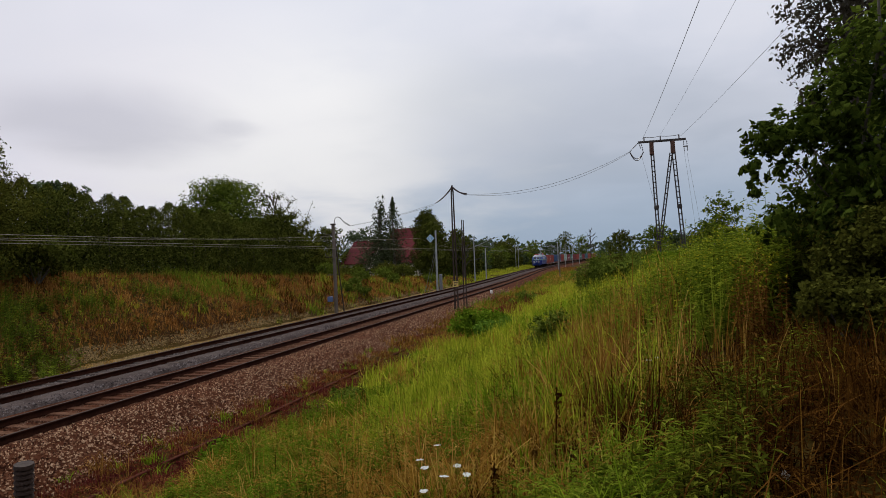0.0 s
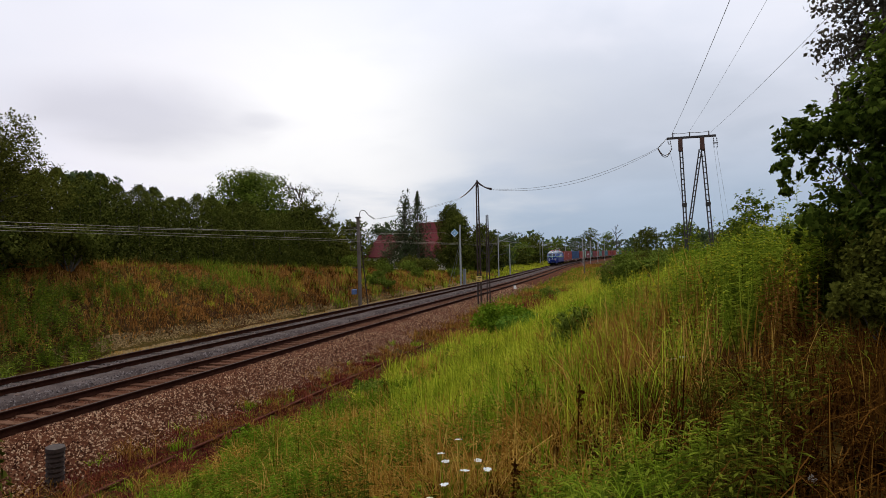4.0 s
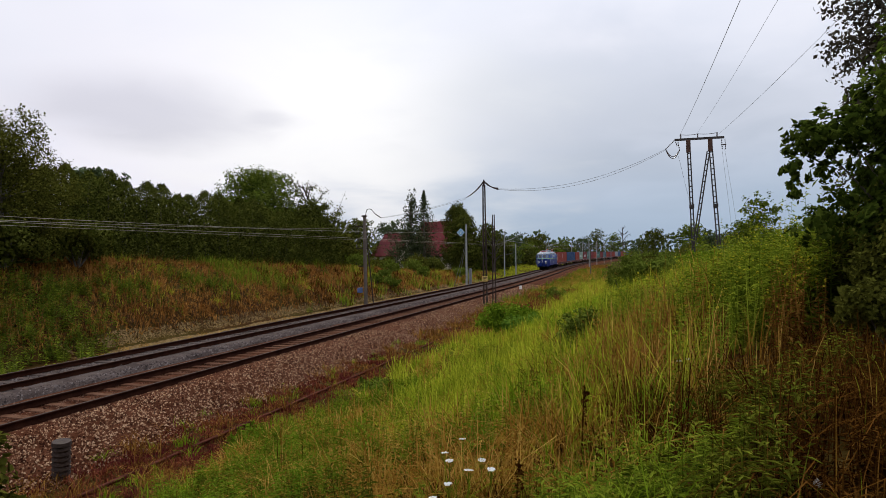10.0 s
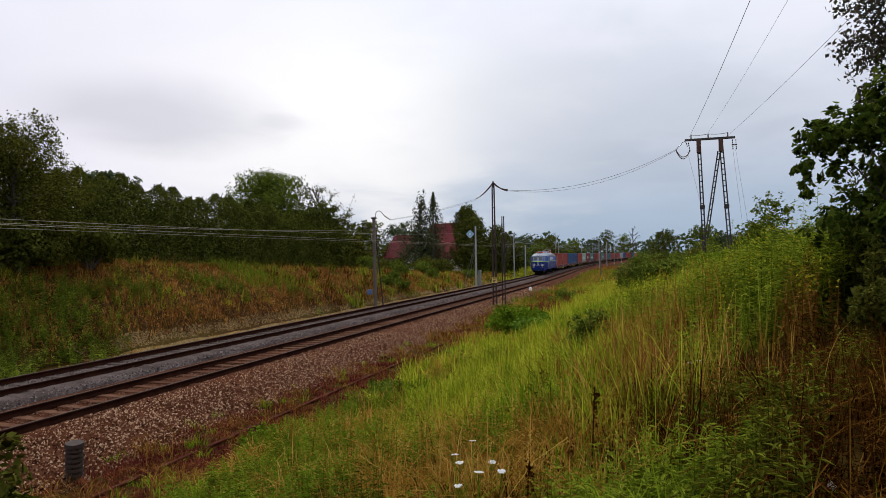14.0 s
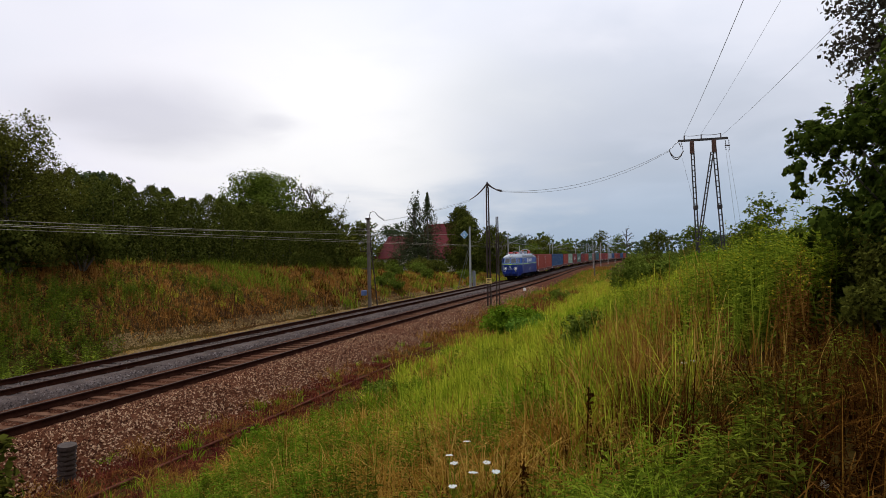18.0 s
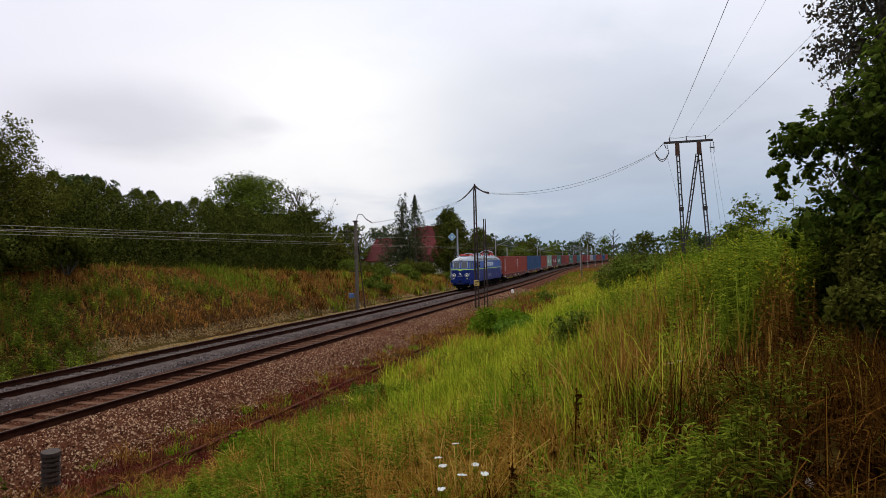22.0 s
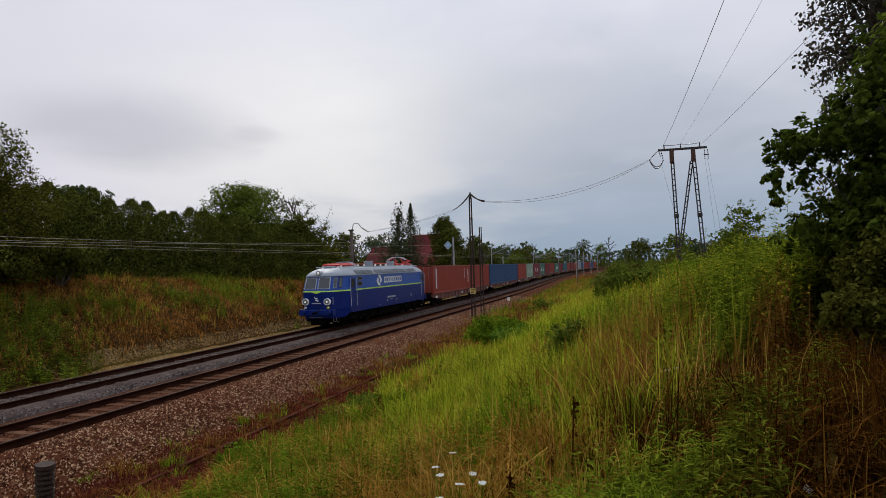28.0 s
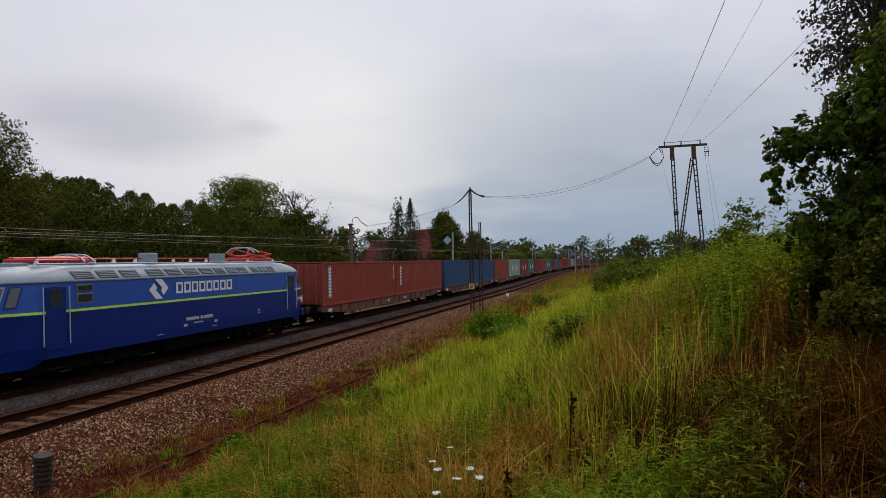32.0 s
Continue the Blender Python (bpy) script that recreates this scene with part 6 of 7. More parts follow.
def facet(z0, z1, i, end=1, side=1):
    """The four corners of one flat piece of the upper body between two neighbours of the outline."""
    def lv(z):
        f = (z - 2.2) / 0.9
        return (z, 1.465 - 0.065 * f, 0.97 - 0.07 * f, 0.36 * f)
    A, B = plan_ring(*lv(z0)), plan_ring(*lv(z1))
    pts = [A[i], A[i + 1], B[i + 1], B[i]]
    return [Vector((p.x * side, p.y * end, p.z)) for p in pts]


def panel_on(c, u0, u1, v0, v1, out, thick, bm=None):
    """A thin slab on a flat piece with corners c, over the given stretch of it."""
    def at(u, v):
        return (c[0].lerp(c[1], u)).lerp(c[3].lerp(c[2], u), v)
    n = (c[1] - c[0]).cross(c[3] - c[0]).normalized()
    if n.dot(Vector(((c[0] + c[2]) / 2).to_tuple()[:2] + (0,))) < 0:
        n = -n
    q = [at(u0, v0), at(u1, v0), at(u1, v1), at(u0, v1)]
    bm = bm or bmesh.new()
    lo = [bm.verts.new(p + n * out) for p in q]
    hi = [bm.verts.new(p + n * (out + thick)) for p in q]
    bm.faces.new(lo)
    bm.faces.new(hi)
    for k in range(4):
        bm.faces.new((lo[k], lo[(k + 1) % 4], hi[(k + 1) % 4], hi[k]))
    bmesh.ops.recalc_face_normals(bm, faces=bm.faces[:])
    return bm


def wheelset(parent, y, r, moving):
    ws = part("wheelset", tube((-0.85, 0, 0), (0.85, 0, 0), 0.08, None, 10), M["wheel"], parent, m=pose(0, y, r))
    for x in (-0.7535, 0.7535):
        g = 1 if x > 0 else -1
        bm = tube((x - 0.065, 0, 0), (x + 0.065, 0, 0), r, None, 28)
        bm = tube((x - 0.09 * g, 0, 0), (x - 0.065 * g, 0, 0), r + 0.028, None, 28, bm)
        for k in range(6):
            a = k * math.pi / 3
            bm = tube((x + 0.06 * g, 0.5 * r * math.cos(a), 0.5 * r * math.sin(a)), (x + 0.075 * g, 0.5 * r * math.cos(a), 0.5 * r * math.sin(a)), 0.09, 0.06, 8, bm)
        part("wheel", bm, M["wheel"], ws)
    if moving:
        WHEELS.append((ws, y, r))
    return ws


WHEELS, VEHICLES = [], []


def build_loco():
    ob = thing("electric_locomotive", "blue electric freight locomotive with grey roof, lime stripe and red pantographs", "locomotive")
    part("body_lower", loft(LOW, False, True), M["blue_low"], ob, "lower body, blue darkened for shade")
    part("body_upper", loft(UP, True, False), M["blue_up"], ob, "upper body, blue lightened for sky sheen")
    part("stripe", loft([(2.19, 1.472, 0.977, -0.006), (2.268, 1.472, 0.976, 0.014)], False, False), M["lime"], ob, "lime green waist stripe")
    for e in (-1, 1):
        bm = bmesh.new()
        v = [bm.verts.new(p) for p in ((-0.4, e * (HALF + 0.008), 2.21), (0.4, e * (HALF + 0.008), 2.21), (0, e * (HALF + 0.012), 2.08))]
        f = bm.faces.new(v)
        x = bmesh.ops.extrude_face_region(bm, geom=[f])
        bmesh.ops.translate(bm, vec=(0, e * 0.006, 0), verts=[q for q in x["geom"] if isinstance(q, bmesh.types.BMVert)])
        part("stripe_point", bm, M["lime"], ob)
    roof = part("roof", loft([(3.1, 1.43, 0.93, 0.31), (3.16, 1.42, 0.91, 0.35), (3.32, 1.255, 0.8, 0.5), (3.45, 1.12, 0.72, 0.85), (3.58, 0.95, 0.6, 1.45), (3.64, 0.6, 0.43, 2.4)]), M["roof_grey"], ob, "grey painted roof", smooth=True)
    # louvres along both roof flanks
    starts = [2.85, 3.85, 4.85, 6.1, 7.1, 8.1, 9.1, 10.05, 10.9, 11.7, 12.75, 13.45, 14.15]
    for g in (1, -1):
        for k, y in enumerate(starts):
            w = 0.8 if k < 7 else 0.66
            if k >= 10:
                w = 0.55
            c = [Vector((g * 1.425, y - HALF, 3.15)), Vector((g * 1.425, y + w - HALF, 3.15)), Vector((g * 1.13, y + w - HALF, 3.44)), Vector((g * 1.13, y - HALF, 3.44))]
            lo = part("louvre", panel_on(c, 0, 1, 0.1, 0.92, 0.004, 0.02), M["louvre"], roof)
            if g > 0:
                for j in range(4):
                    part("slat", panel_on(c, 0.03, 0.97, 0.16 + 0.19 * j, 0.24 + 0.19 * j, 0.026, 0.014), M["louvre_slat"], lo)
    # front and rear windows
    for e in (1, -1):
        for g in (1, -1):
            c = facet(2.36, 3.04, 0, e, g)
            c0 = [Vector((0.05 * g, c[0].y, c[0].z)), Vector((c[1].x, c[1].y, c[1].z)), Vector((c[2].x, c[2].y, c[2].z)), Vector((0.05 * g, c[3].y, c[3].z))]
            fr = part("windscreen_frame", panel_on(c0, 0.0, 1.0, 0.0, 1.0, 0.006, 0.02), M["handrail"], ob, "pale windscreen frame")
            part("windscreen", panel_on(c0, 0.07, 0.93, 0.05, 0.95, 0.028, 0.008), M["cab_glass"], fr, "dark windscreen")
            c = facet(2.4, 3.02, 2, e, g)
            for u0, u1 in ((0.02, 0.23), (0.3, 0.53)):
                fr = part("side_window", panel_on(c, u0, u1, 0.0, 1.0, 0.004, 0.015), M["roof_grey"] if u0 < 0.2 else M["blue_low"], ob)
                part("pane", panel_on(c, u0 + 0.03, u1 - 0.03, 0.07, 0.93, 0.02, 0.006), M["cab_glass"], fr)
            # headlamps and marker lamps
            hl = part("headlamp", tube((g * 0.7, e * (-HALF + 0.1), 1.62), (g * 0.7, e * (-HALF - 0.07), 1.62), 0.21, 0.2, 24), M["white"], ob, "round headlamp in a pale ring")
            part("reflector", tube((g * 0.7, e * (-HALF - 0.05), 1.62), (g * 0.7, e * (-HALF - 0.076), 1.62), 0.17, 0.16, 20), M["galv"], hl, "dull grey reflector")
            part("lens", tube((g * 0.7, e * (-HALF - 0.06), 1.62), (g * 0.7, e * (-HALF - 0.085), 1.62), 0.065, 0.05, 18), M["lamp"] if e > 0 else M["cab_glass"], hl, "lit lens" if e > 0 else "")
            part("marker_lamp", tube((g * 0.74, e * (-HALF + 0.12), 1.27), (g * 0.74, e * (-HALF - 0.03), 1.27), 0.075, 0.065, 12), M["white"] if g < 0 else M["yellow"], ob)
            bf = part("buffer", tube((g * 0.82, e * (-HALF + 0.5), 1.0), (g * 0.82, e * (-HALF - 0.28), 1.0), 0.12, 0.1, 12), M["blue_low"], ob, "blue buffer")
            part("buffer_head", tube((g * 0.82, e * (-HALF - 0.28), 1.0), (g * 0.82, e * (-HALF - 0.34), 1.0), 0.2, 0.18, 18), M["blue_low"], bf)
            bm = tube((g * 0.9, e * (-HALF + 0.4), 0.72), (g * 0.9, e * (-HALF + 0.4), 0.42), 0.015, None, 6)
            bm = tube((g * 1.0, e * (-HALF + 0.6), 0.72), (g * 1.0, e * (-HALF + 0.6), 0.42), 0.015, None, 6, bm)
            bm = tube((g * 0.9, e * (-HALF + 0.4), 0.42), (g * 1.0, e * (-HALF + 0.6), 0.42), 0.017, None, 6, bm)
            part("step", bm, M["galv"], ob, "pale shunter step")
            bm = tube((g * 0.94, e * (-HALF + 0.16), 1.85), (g * 1.02, e * (-HALF + 0.14), 1.85), 0.015, None, 6)
            bm = tube((g * 1.02, e * (-HALF + 0.14), 1.45), (g * 1.02, e * (-HALF + 0.14), 1.85), 0.015, None, 6, bm)
            part("corner_handrail", bm, M["handrail"], ob)
        top = part("top_lamp", tube((0, e * (-HALF + 0.75), 3.34), (0, e * (-HALF + 0.3), 3.32), 0.14, 0.15, 18), M["chrome"], ob, "large roof headlamp")
        part("lens", tube((0, e * (-HALF + 0.31), 3.32), (0, e * (-HALF + 0.28), 3.32), 0.08, 0.06, 18), M["lamp"] if e > 0 else M["white"], top)
        # emblem, a bar for the name and the number on the nose
        y = e * (-HALF - 0.014)
        bm = box(-0.17, 0.06, min(y, y - e * 0.01), max(y, y - e * 0.01), 1.78, 1.85)
        bm = box(-0.06, 0.17, min(y, y - e * 0.01), max(y, y - e * 0.01), 1.68, 1.75, 0, bm)
        bmesh.ops.rotate(bm, cent=(0, y, 1.76), matrix=Matrix.Rotation(radians(20), 3, "Y"), verts=bm.verts[:])
        part("nose_emblem", bm, M["white"], ob, "white emblem of two bent bars")
        part("nose_bar", box(-0.3, 0.3, min(y, y - e * 0.01), max(y, y - e * 0.01), 1.5, 1.56), M["handrail"], ob, "pale bar on the nose")
        part("beam", box(-1.05, 1.05, min(e * (-HALF - 0.03), e * (-HALF + 0.3)), max(e * (-HALF - 0.03), e * (-HALF + 0.42)), 0.78, 1.15, 0.04), M["blue_low"], ob, "buffer beam in the shade-darkened blue")
        part("plough", box(-0.6, 0.6, min(e * (-HALF + 0.45), e * (-HALF + 0.35)), max(e * (-HALF + 0.45), e * (-HALF + 0.65)), 0.2, 0.66, 0.05), M["black_gear"], ob, "black track guard")
        part("coupling", tube((0, e * (-HALF - 0.5), 0.95), (0, e * (-HALF + 0.2), 1.0), 0.06, None, 8), M["black_gear"], ob)
        bm = tube((-0.4, e * (-HALF - 0.05), 0.7), (0.4, e * (-HALF - 0.05), 0.7), 0.015, None, 6)
        part("hose_rail", bm, M["galv"], ob)
        # roof boxes near the ends
        part("horn_box", box(-0.3, 0.3, min(e * (-HALF + 1.6), e * (-HALF + 2.2)), max(e * (-HALF + 1.6), e * (-HALF + 2.2)), 3.5, 3.72, 0.03), M["roof_grey"], ob)
    # doors with handrails
    for g in (1, -1):
        for y in (1.72, LOCO_L - 2.5):
            # door in the darker blue: the shade of its recess is painted
            door = part("cab_door", box(min(g * 1.44, g * 1.475), max(g * 1.44, g * 1.475), y - HALF, y + 0.72 - HALF, 1.1, 2.98, 0.01), M["blue_low"], ob, "recessed door, its shade put into the darker blue")
            part("door_window", box(min(g * 1.476, g * 1.482), max(g * 1.476, g * 1.482), y + 0.16 - HALF, y + 0.56 - HALF, 2.4, 2.9, 0.0), M["cab_glass"], door)
            for q in (-0.1, 0.82):
                part("handrail", tube((g * 1.53, y + q - HALF, 1.25), (g * 1.5, y + q - HALF, 2.98), 0.018, None, 6), M["handrail"], ob, "pale handrail")
            part("door_step", box(min(g * 1.3, g * 1.5), max(g * 1.3, g * 1.5), y - HALF, y + 0.72 - HALF, 0.5, 0.56, 0.01), M["black_gear"], ob)
        for z0, z1 in ((2.42, 2.74), (2.8, 3.02)):
            w = part("body_window", box(min(g * 1.42, g * (1.47 - 0.07 * (z0 - 2.2))), max(g * 1.42, g * (1.475 - 0.06 * (z0 - 2.2))), 2.85 - HALF, 3.5 - HALF, z0, z1, 0.01), M["galv"], ob, "small grey-framed body window")
            part("pane", box(min(g * 1.462, g * 1.468), max(g * 1.462, g * 1.468), 2.9 - HALF, 3.45 - HALF, z0 + 0.04, z1 - 0.04), M["cab_glass"], w)
        # emblem and name as plain shapes
        s = 1.447
        em = bmesh.new()
        shape = [(-0.2, 0.36), (0.16, 0.36), (0.5, 0.02), (0.24, -0.22), (0.1, -0.06), (0.17, 0.03), (0.0, 0.18)]
        for turn in (1, -1):
            face = em.faces.new([em.verts.new((g * s, 6.5 - HALF + turn * p, 2.71 + turn * q)) for p, q in shape])
            x = bmesh.ops.extrude_face_region(em, geom=[face])
            bmesh.ops.translate(em, vec=(g * 0.014, 0, 0), verts=[q for q in x["geom"] if isinstance(q, bmesh.types.BMVert)])
        bmesh.ops.recalc_face_normals(em, faces=em.faces[:])
        part("emblem", em, M["white"], ob, "white emblem of bent bars")
        bm = None
        y = 7.45
        for k in range(8):
            w = 0.37
            x0, x1 = min(g * (s - 0.004), g * (s + 0.008)), max(g * (s - 0.004), g * (s + 0.008))
            a, b = y - HALF, y + w - HALF
            bm = None
            for (p, q, r, t) in ((a, a + 0.085, 2.5, 2.92), (b - 0.075, b, 2.5, 2.92), (a + 0.075, b - 0.075, 2.84, 2.92), (a + 0.075, b - 0.075, 2.5, 2.58)):
                bm = box(x0, x1, p, q, r, t, 0, bm)
            part("name_bar", bm, M["white"], ob, "plain white outlined bar")
            y += w + 0.085
        bm = None
        for y0, y1, z0, z1 in ((8.0, 8.75, 1.42, 1.54), (8.85, 9.0, 1.42, 1.54), (9.05, 9.65, 1.42, 1.54), (8.45, 9.0, 1.28, 1.32), (7.85, 8.05, 1.2, 1.3), (9.75, 9.95, 1.2, 1.3), (13.0, 13.2, 1.3, 1.33), (13.0, 13.2, 1.38, 1.41), (13.0, 13.2, 1.46, 1.49), (6.4, 6.7, 1.03, 1.06), (9.6, 9.9, 1.05, 1.08)):
            part("number_bar", box(min(g * 1.458, g * 1.472), max(g * 1.458, g * 1.472), y0 - HALF, y1 - HALF, z0, z1), M["handrail"], ob, "small plain pale bar")
    # number bars on the tapering flank behind the trailing door
    for g in (1, -1):
        for z0, z1, u0, u1 in ((1.66, 1.8, 0.1, 0.4), (1.66, 1.8, 0.46, 0.95), (1.52, 1.56, 0.1, 0.4)):
            c = [Vector((g * 1.45, HALF - 1.62, z0)), Vector((g * 0.955, HALF - 0.18, z0)), Vector((g * 0.955, HALF - 0.18, z1)), Vector((g * 1.45, HALF - 1.62, z1))]
            part("number_bar", panel_on(c, u0, u1, 0, 1, 0.003, 0.008), M["handrail"], ob, "small plain pale bar")
    # roof gear
    for y in (7.0, 11.3):
        part("roof_box", box(0.1, 0.6, y - HALF, y + 0.5 - HALF, 3.6, 4.05, 0.03), M["roof_grey"], ob, "grey box on the roof")
    bm = None
    for x in (-0.95, 0.95):
        bm = tube((x, 1.9 - HALF, 3.66), (x, LOCO_L - 1.9 - HALF, 3.66), 0.03, None, 6, bm)
    part("roof_rail", bm, M["roof_grey"], ob)
    bus = part("roof_conductor", tube((0.25, 4.2 - HALF, 3.84), (0.25, 12.6 - HALF, 3.84), 0.025, None, 6), M["panto"], ob, "red roof conductor")
    for k in range(8):
        y = 4.6 + k * 1.05 - HALF
        part("post_insulator", tube((0.25, y, 3.6), (0.25, y, 3.83), 0.09, 0.05, 10), M["white"], bus)
    pantograph(ob, 2.15 - HALF, 0.12, 1.7)
    pantograph(ob, LOCO_L - 4.7 - HALF, 0.5, 0.35)
    # skirts at the ends and under the doors
    for e in (-1, 1):
        bm = bmesh.new()
        half = [(0.86, 0.14), (0.94, 0.26), (1.28, 1.3), (1.36, 1.75)]
        ring = half + [(-x, y) for x, y in reversed(half)]
        lo = [bm.verts.new((x * 0.97, e * (y - HALF + 0.05), 0.62 + 0.2 * (k in (3, 4)))) for k, (x, y) in enumerate(ring)]
        hi = [bm.verts.new((x, e * (y - HALF), 1.0)) for x, y in ring]
        for k in range(8):
            bm.faces.new((lo[k], lo[(k + 1) % 8], hi[(k + 1) % 8], hi[k]))
        bm.faces.new(lo)
        bm.faces.new(hi)
        bmesh.ops.recalc_face_normals(bm, faces=bm.faces[:])
        part("end_skirt", bm, M["blue_low"], ob, "skirt below the cab in the shade-darkened blue")
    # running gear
    # underframe, bogie sides and tank kept deep and black to stand in for shade
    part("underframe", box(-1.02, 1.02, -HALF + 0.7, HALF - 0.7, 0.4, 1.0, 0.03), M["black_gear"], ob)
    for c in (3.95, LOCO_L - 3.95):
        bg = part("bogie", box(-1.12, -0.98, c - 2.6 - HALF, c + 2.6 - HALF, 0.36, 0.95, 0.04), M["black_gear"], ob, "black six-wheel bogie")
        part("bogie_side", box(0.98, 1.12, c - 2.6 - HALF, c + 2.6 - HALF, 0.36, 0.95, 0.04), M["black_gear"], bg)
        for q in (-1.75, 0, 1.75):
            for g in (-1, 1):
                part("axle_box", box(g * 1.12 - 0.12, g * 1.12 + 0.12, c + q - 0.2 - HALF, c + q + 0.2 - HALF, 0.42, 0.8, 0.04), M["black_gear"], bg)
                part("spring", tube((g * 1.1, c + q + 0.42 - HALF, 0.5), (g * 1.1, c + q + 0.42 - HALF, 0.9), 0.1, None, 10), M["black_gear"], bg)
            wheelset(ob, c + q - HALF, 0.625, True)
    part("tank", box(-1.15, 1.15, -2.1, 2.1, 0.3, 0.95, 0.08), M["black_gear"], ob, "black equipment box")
    VEHICLES.append((ob, 0.0, LOCO_L))


def pantograph(ob, y, lift, bow):
    """A folded diamond pantograph, its frame lifted by the given metres."""
    z = 3.78
    base = None
    for x in (-0.6, 0.6):
        base = tube((x, y, z), (x, y + 2.3, z), 0.05, None, 6, base)
    for q in (0, 2.3):
        base = tube((-0.6, y + q, z), (0.6, y + q, z), 0.05, None, 6, base)
    b = part("pantograph", base, M["panto"], ob, "red folded pantograph")
    for x in (-0.6, 0.6):
        for q in (0.05, 2.25):
            part("post_insulator", tube((x, y + q, 3.56), (x, y + q, 3.78), 0.09, 0.06, 10), M["white"], b)
    for x in (-0.5, 0.5):
        part("lower_arm", tube((x, y + 0.2, z + 0.06), (x * 1.1, y + 2.2, z + lift * 0.55), 0.05, 0.04, 6), M["panto"], b)
        part("lower_arm", tube((x, y + 2.1, z + 0.06), (x * 1.1, y + 0.1, z + lift * 0.55), 0.05, 0.04, 6), M["panto"], b)
        part("upper_arm", tube((x * 1.1, y + 2.2, z + lift * 0.55), (x * 0.7, y + bow + 0.2, z + lift), 0.035, 0.03, 6), M["panto"], b)
        part("upper_arm", tube((x * 1.1, y + 0.1, z + lift * 0.55), (x * 0.7, y + bow + 0.2, z + lift), 0.035, 0.03, 6), M["panto"], b)
    for q in (bow, bow + 0.4):
        t = np.linspace(-1, 1, 11)
        P = np.stack([t * 0.78, np.full(11, y + q), z + lift + 0.08 - 0.26 * np.abs(t) ** 3], -1)
        part("collector_bow", mesh_from("collector_bow", *strand(P, 0.03, 6), M["handrail"], True), None, b, "pale curved collector bow")


def corrugated(length, height, pitch=0.28, depth=0.036):
    """Side sheet in the y-z plane with upright ribs, bulging towards +x."""
    n = int(length / pitch)
    p = length / n
    prof = []
    for k in range(n):
        y = k * p
        prof += [(0, y), (0, y + 0.28 * p), (-depth, y + 0.42 * p), (-depth, y + 0.86 * p)]
    prof.append((0, length))
    prof = np.array(prof)
    lo = np.stack([prof[:, 0], prof[:, 1], np.zeros(len(prof))], -1)
    hi = lo + np.array((0, 0, height))
    V = np.concatenate([lo, hi])
    i = np.arange(len(prof) - 1)
    return V, np.stack([i, i + 1, i + 1 + len(prof), i + len(prof)], -1)


SHEETS = {}


def container_mats(key, colours):
    M[key] = surface(key + "_container_paint", colours, rough=0.6, bump=0.12, scale=0.8, fine=8.0, stain=(tuple(c * 0.55 for c in colours[0]), 0.6, 2.5), spec=0.35)


container_mats("oxide_red", [(0.235, 0.034, 0.018), (0.29, 0.047, 0.025)])
container_mats("dark_red", [(0.15, 0.02, 0.022), (0.20, 0.03, 0.03)])
container_mats("navy", [(0.016, 0.055, 0.135), (0.024, 0.07, 0.165)])
container_mats("pale_green", [(0.20, 0.30, 0.22), (0.27, 0.37, 0.28)])
container_mats("sea_green", [(0.05, 0.13, 0.10), (0.07, 0.17, 0.13)])
container_mats("teal", [(0.03, 0.10, 0.12), (0.045, 0.13, 0.15)])
container_mats("grey", [(0.24, 0.24, 0.25), (0.32, 0.32, 0.33)])
WORDS = {"oxide_red": "rust-red", "dark_red": "dark red", "navy": "dark blue", "pale_green": "pale green", "sea_green": "sea-green", "teal": "teal", "grey": "grey"}
CON_L, CON_H, DECK = 12.19, 2.55, 1.06


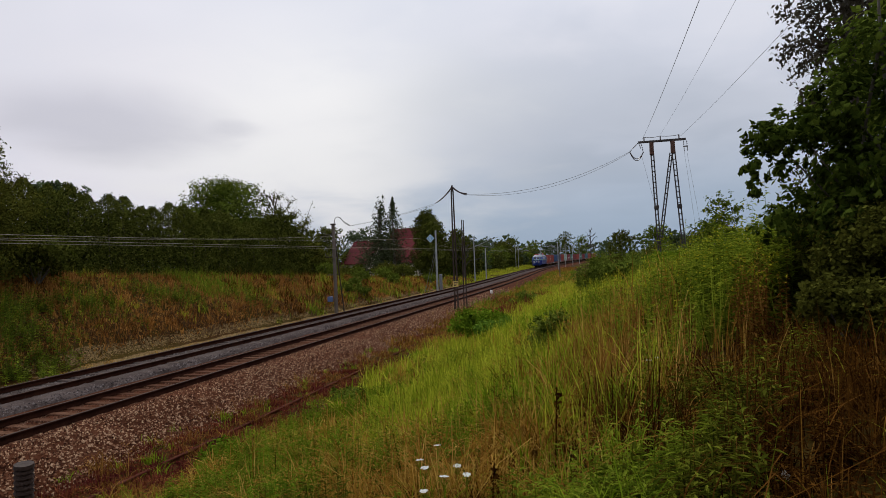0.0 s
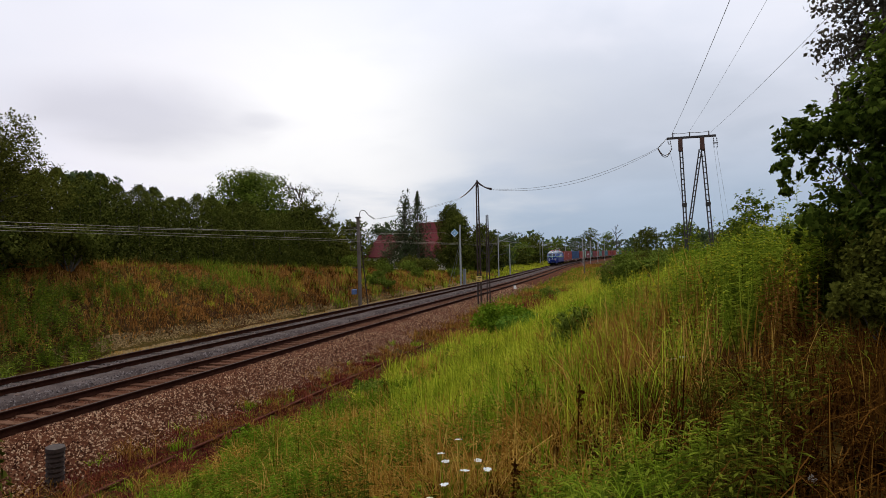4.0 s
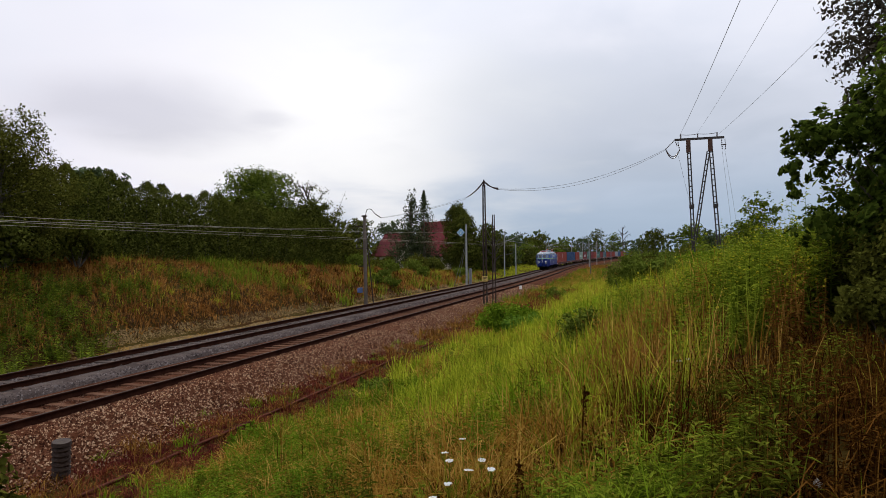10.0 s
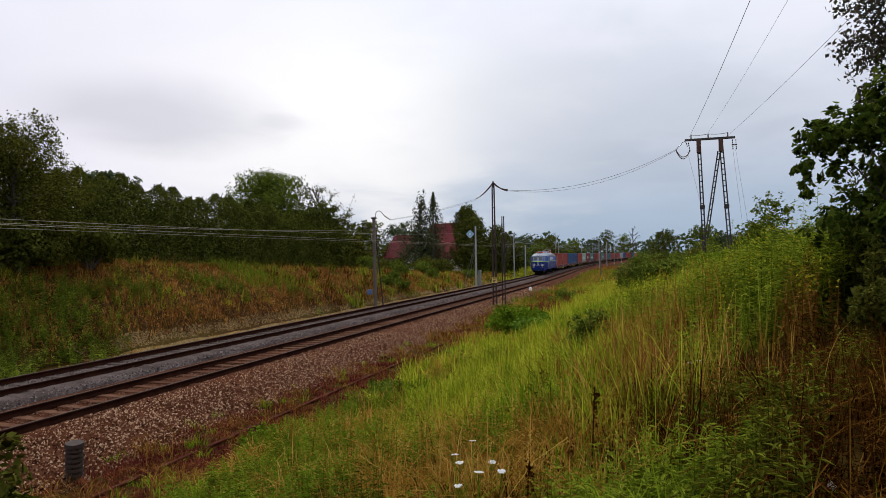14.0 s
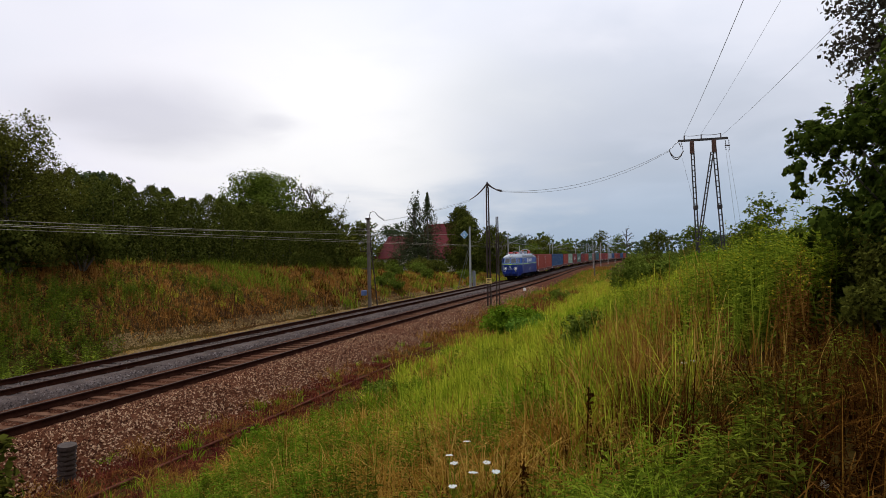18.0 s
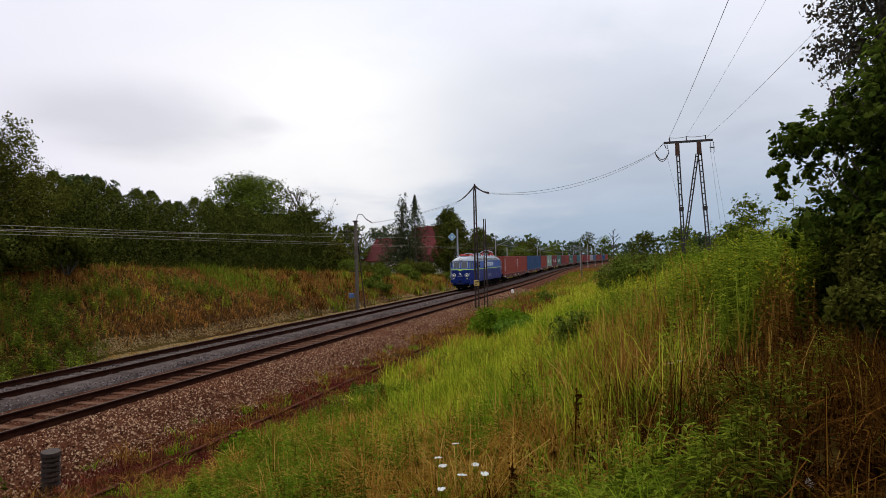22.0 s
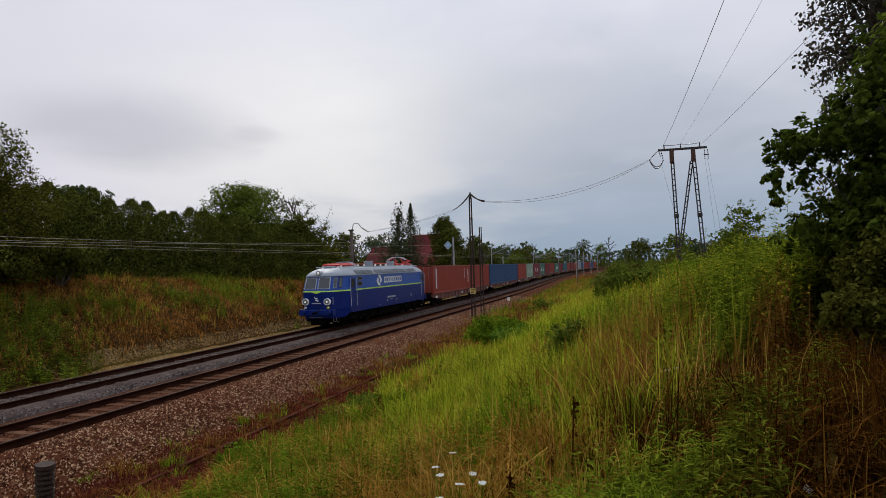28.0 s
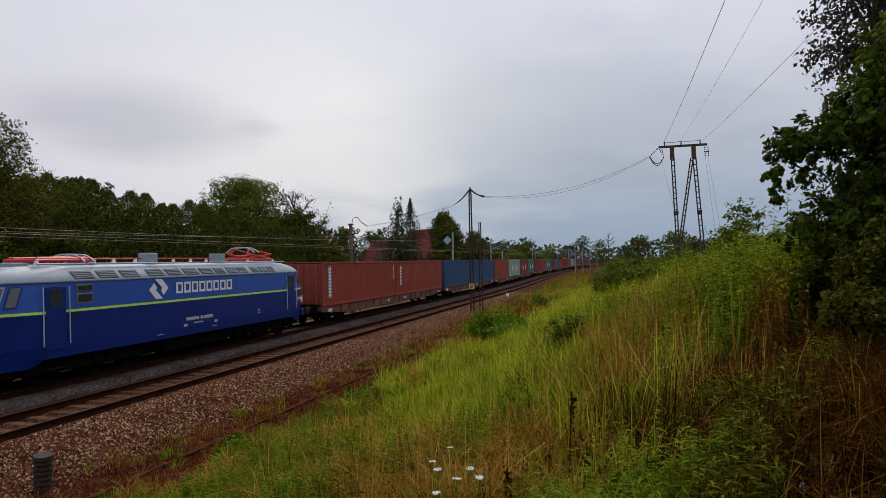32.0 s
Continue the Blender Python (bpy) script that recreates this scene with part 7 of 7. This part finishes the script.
def build_container(key, marks=0):
    ob = thing("freight_container", WORDS[key] + " corrugated steel freight container on a flat wagon", "container", group="containers on the train")
    mat, h = M[key], CON_L / 2
    if key not in SHEETS:
        V, F = corrugated(CON_L - 0.3, CON_H - 0.24)
        ve, fe = corrugated(2.18, CON_H - 0.24, 0.27)
        SHEETS[key] = (mesh_from("side_sheet", V, F, mat), mesh_from("end_sheet", ve, fe, mat))
    side, end = SHEETS[key]
    part("side_panel", side, None, ob, m=pose(1.2, -h + 0.15, 0.14))
    part("side_panel", side, None, ob, m=pose(-1.2, h - 0.15, 0.14, 0, 0, 180))
    part("end_panel", end, None, ob, m=pose(1.09, h - 0.03, 0.14, 0, 0, 90))
    # doors with lock rods at the leading end
    for g in (-1, 1):
        dr = part("door", box(min(g * 0.01, g * 1.1), max(g * 0.01, g * 1.1), -h + 0.03, -h + 0.08, 0.14, CON_H - 0.1, 0.01), mat, ob)
        for q in (0.3, 0.8):
            part("lock_rod", tube((g * q, -h + 0.01, 0.1), (g * q, -h + 0.01, CON_H - 0.08), 0.02, None, 6), M["galv"], dr)
        for z in (0.5, 1.0, 1.5, 2.0):
            part("hinge_bar", box(min(g * 0.9, g * 1.14), max(g * 0.9, g * 1.14), -h + 0.0, -h + 0.03, z, z + 0.08), mat, dr)
    part("roof_panel", box(-1.2, 1.2, -h + 0.05, h - 0.05, CON_H - 0.05, CON_H - 0.01, 0.01), mat, ob)
    part("floor_panel", box(-1.15, 1.15, -h + 0.05, h - 0.05, 0.03, 0.14), M["black_gear"], ob)
    for g in (-1, 1):
        part("top_rail", box(g * 1.2 - 0.03, g * 1.2 + 0.03, -h, h, CON_H - 0.11, CON_H - 0.0, 0.008), mat, ob)
        part("bottom_rail", box(g * 1.2 - 0.03, g * 1.2 + 0.03, -h, h, 0.0, 0.15, 0.008), mat, ob)
        for e in (-1, 1):
            part("corner_post", box(g * 1.14 - 0.08, g * 1.14 + 0.08, min(e * h, e * (h - 0.16)), max(e * h, e * (h - 0.16)), 0.0, CON_H, 0.01), mat, ob)
    if marks == 1:
        pl = part("mark_plate", box(1.205, 1.214, -h + 0.75, -h + 1.15, 0.45, CON_H - 0.25), M["grey"], ob, "pale grey upright strip of markings")
        for k in range(9):
            part("mark_bar", box(1.216, 1.222, -h + 0.82, -h + 1.08, 0.55 + k * 0.19, 0.66 + k * 0.19), M["white"], pl, "plain white bar")
        part("mark_bar", box(1.205, 1.214, h - 0.6, h - 0.54, 1.2, CON_H - 0.3), M["white"], ob)
    if marks == 2:
        for k in range(6):
            part("mark_bar", box(1.205, 1.214, -h + 0.7, -h + 1.0, 0.75 + k * 0.24, 0.92 + k * 0.24), M["white"], ob, "plain white bar")
    if marks == 3:
        for y in (-2.5, 1.5):
            part("mark_bar", box(1.205, 1.214, y, y + 0.5, 0.9, 1.6), M["white"], ob, "plain white shape")
            part("mark_bar", box(1.205, 1.214, y + 0.62, y + 1.1, 0.7, 1.3), M["white"], ob, "plain white shape")
    return ob


def build_wagon(moving):
    L, h = 25.0, 12.5
    ob = thing("container_wagon", "red-brown flat container wagon with ribbed side sills", "wagon", group="wagons of the train")
    for g in (-1, 1):
        bm = bmesh.new()
        prof = [(-h + 0.25, DECK - 0.04), (h - 0.25, DECK - 0.04), (h - 0.25, DECK - 0.3), (h - 3.2, DECK - 0.52), (-h + 3.2, DECK - 0.52), (-h + 0.25, DECK - 0.3)]
        f = bm.faces.new([bm.verts.new((g * 1.16, y, z)) for y, z in prof])
        x = bmesh.ops.extrude_face_region(bm, geom=[f])
        bmesh.ops.translate(bm, vec=(-g * 0.12, 0, 0), verts=[q for q in x["geom"] if isinstance(q, bmesh.types.BMVert)])
        bmesh.ops.recalc_face_normals(bm, faces=bm.faces[:])
        sill = part("side_sill", bm, M["wagon"], ob, "red-brown side sill")
        for k in range(18):
            y = -h + 1.4 + k * 1.305
            part("sill_rib", box(g * 1.17 - 0.05, g * 1.17 + 0.05, y, y + 0.09, DECK - 0.46, DECK - 0.05, 0.01), M["wagon"], sill)
        for y in (-h + 1.0, h - 1.6, -2.0, 1.6):
            part("plate", box(g * 1.17 - 0.06, g * 1.17 + 0.06, y, y + 0.42, DECK - 0.34, DECK - 0.16), M["white"] if y < -8 else M["handrail"], sill, "small pale plate")
    part("deck_beam", box(-0.3, 0.3, -h + 0.1, h - 0.1, DECK - 0.4, DECK - 0.05, 0.02), M["wagon"], ob)
    for y in (-h + 0.3, -h / 2, 0, h / 2, h - 0.4):
        part("cross_beam", box(-1.15, 1.15, y, y + 0.2, DECK - 0.25, DECK - 0.005, 0.01), M["wagon"], ob)
    for e in (-1, 1):
        for g in (-1, 1):
            bf = part("buffer", tube((g * 0.87, e * (h - 0.2), 0.98), (g * 0.87, e * (h + 0.18), 0.98), 0.1, 0.09, 10), M["black_gear"], ob)
            part("buffer_head", tube((g * 0.87, e * (h + 0.18), 0.98), (g * 0.87, e * (h + 0.24), 0.98), 0.22, 0.2, 14), M["black_gear"], bf)
        c = e * (h - 2.3)
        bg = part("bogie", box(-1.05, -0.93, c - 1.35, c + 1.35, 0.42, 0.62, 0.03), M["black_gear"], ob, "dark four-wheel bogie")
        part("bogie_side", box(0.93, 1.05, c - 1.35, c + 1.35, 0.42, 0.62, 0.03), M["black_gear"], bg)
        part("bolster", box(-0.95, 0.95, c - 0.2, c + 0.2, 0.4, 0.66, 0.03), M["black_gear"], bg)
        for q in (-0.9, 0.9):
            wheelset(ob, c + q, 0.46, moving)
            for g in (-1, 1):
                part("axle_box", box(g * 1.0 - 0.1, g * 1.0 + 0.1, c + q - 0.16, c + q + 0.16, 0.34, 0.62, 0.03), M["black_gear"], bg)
    return ob


build_loco()
LOADS = (("oxide_red", 1, "oxide_red", 2), ("navy", 0, "navy", 0), ("oxide_red", 0, "pale_green", 3), ("dark_red", 3, "sea_green", 3), ("dark_red", 0, "oxide_red", 0), ("sea_green", 3, "dark_red", 0),
         ("teal", 0, "oxide_red", 0), ("dark_red", 0, "oxide_red", 0), ("grey", 0, "navy", 0), ("oxide_red", 0, "dark_red", 0), ("navy", 0, "oxide_red", 0))
wagon_a = build_wagon(False)
MADE = {}
for k, (c1, m1, c2, m2) in enumerate(LOADS):
    start = 20.1 + k * 25.5
    if k < 3:
        wagon = build_wagon(True)
    else:
        wagon = wagon_a if k == 3 else copy_thing(wagon_a, Matrix())
    VEHICLES.append((wagon, start - 0.25, 25.0))
    for key, mk, o in ((c1, m1, 0.0), (c2, m2, CON_L + 0.13)):
        if (key, mk) in MADE:
            c = copy_thing(MADE[key, mk], Matrix())
        else:
            c = MADE[key, mk] = build_container(key, mk)
        VEHICLES.append((c, start + o, CON_L, start - 0.25, 25.0))


# ---- movement of the train ----
def front_at(t):
    """Distance along the line of the leading end."""
    d = 30.0 - t
    return 24.0 + 5.3908 * d + 0.00794 * d * d


def vehicle_pose(s0, length, t):
    """The pose of a vehicle's middle at rail level, carried on two bogies."""
    f = front_at(t) + s0
    a, b = on_line(np.array([f + length * 0.14, f + length * 0.86]), FAR_X)
    turn = math.degrees(math.atan2(-(b[0] - a[0]), b[1] - a[1]))
    return pose((a[0] + b[0]) / 2, (a[1] + b[1]) / 2, 0.0, 0, 0, turn)


def motions():
    seconds = [k for k in range(33)]
    for ob, s0, length, *carrier in VEHICLES:
        if carrier:
            ws, wl = carrier
            shift = pose(0, (s0 + length / 2) - (ws + wl / 2), DECK)
            walk(ob, [(t, vehicle_pose(ws, wl, t) @ shift) for t in seconds])
        else:
            walk(ob, [(t, vehicle_pose(s0, length, t)) for t in seconds])
    ticks = [k / 10 for k in range(321)]
    start = front_at(0.0)
    for ws, y, r in WHEELS:
        walk(ws, [(t, pose(0, y, r, math.degrees((start - front_at(t)) / r), 0, 0)) for t in ticks])


motions()
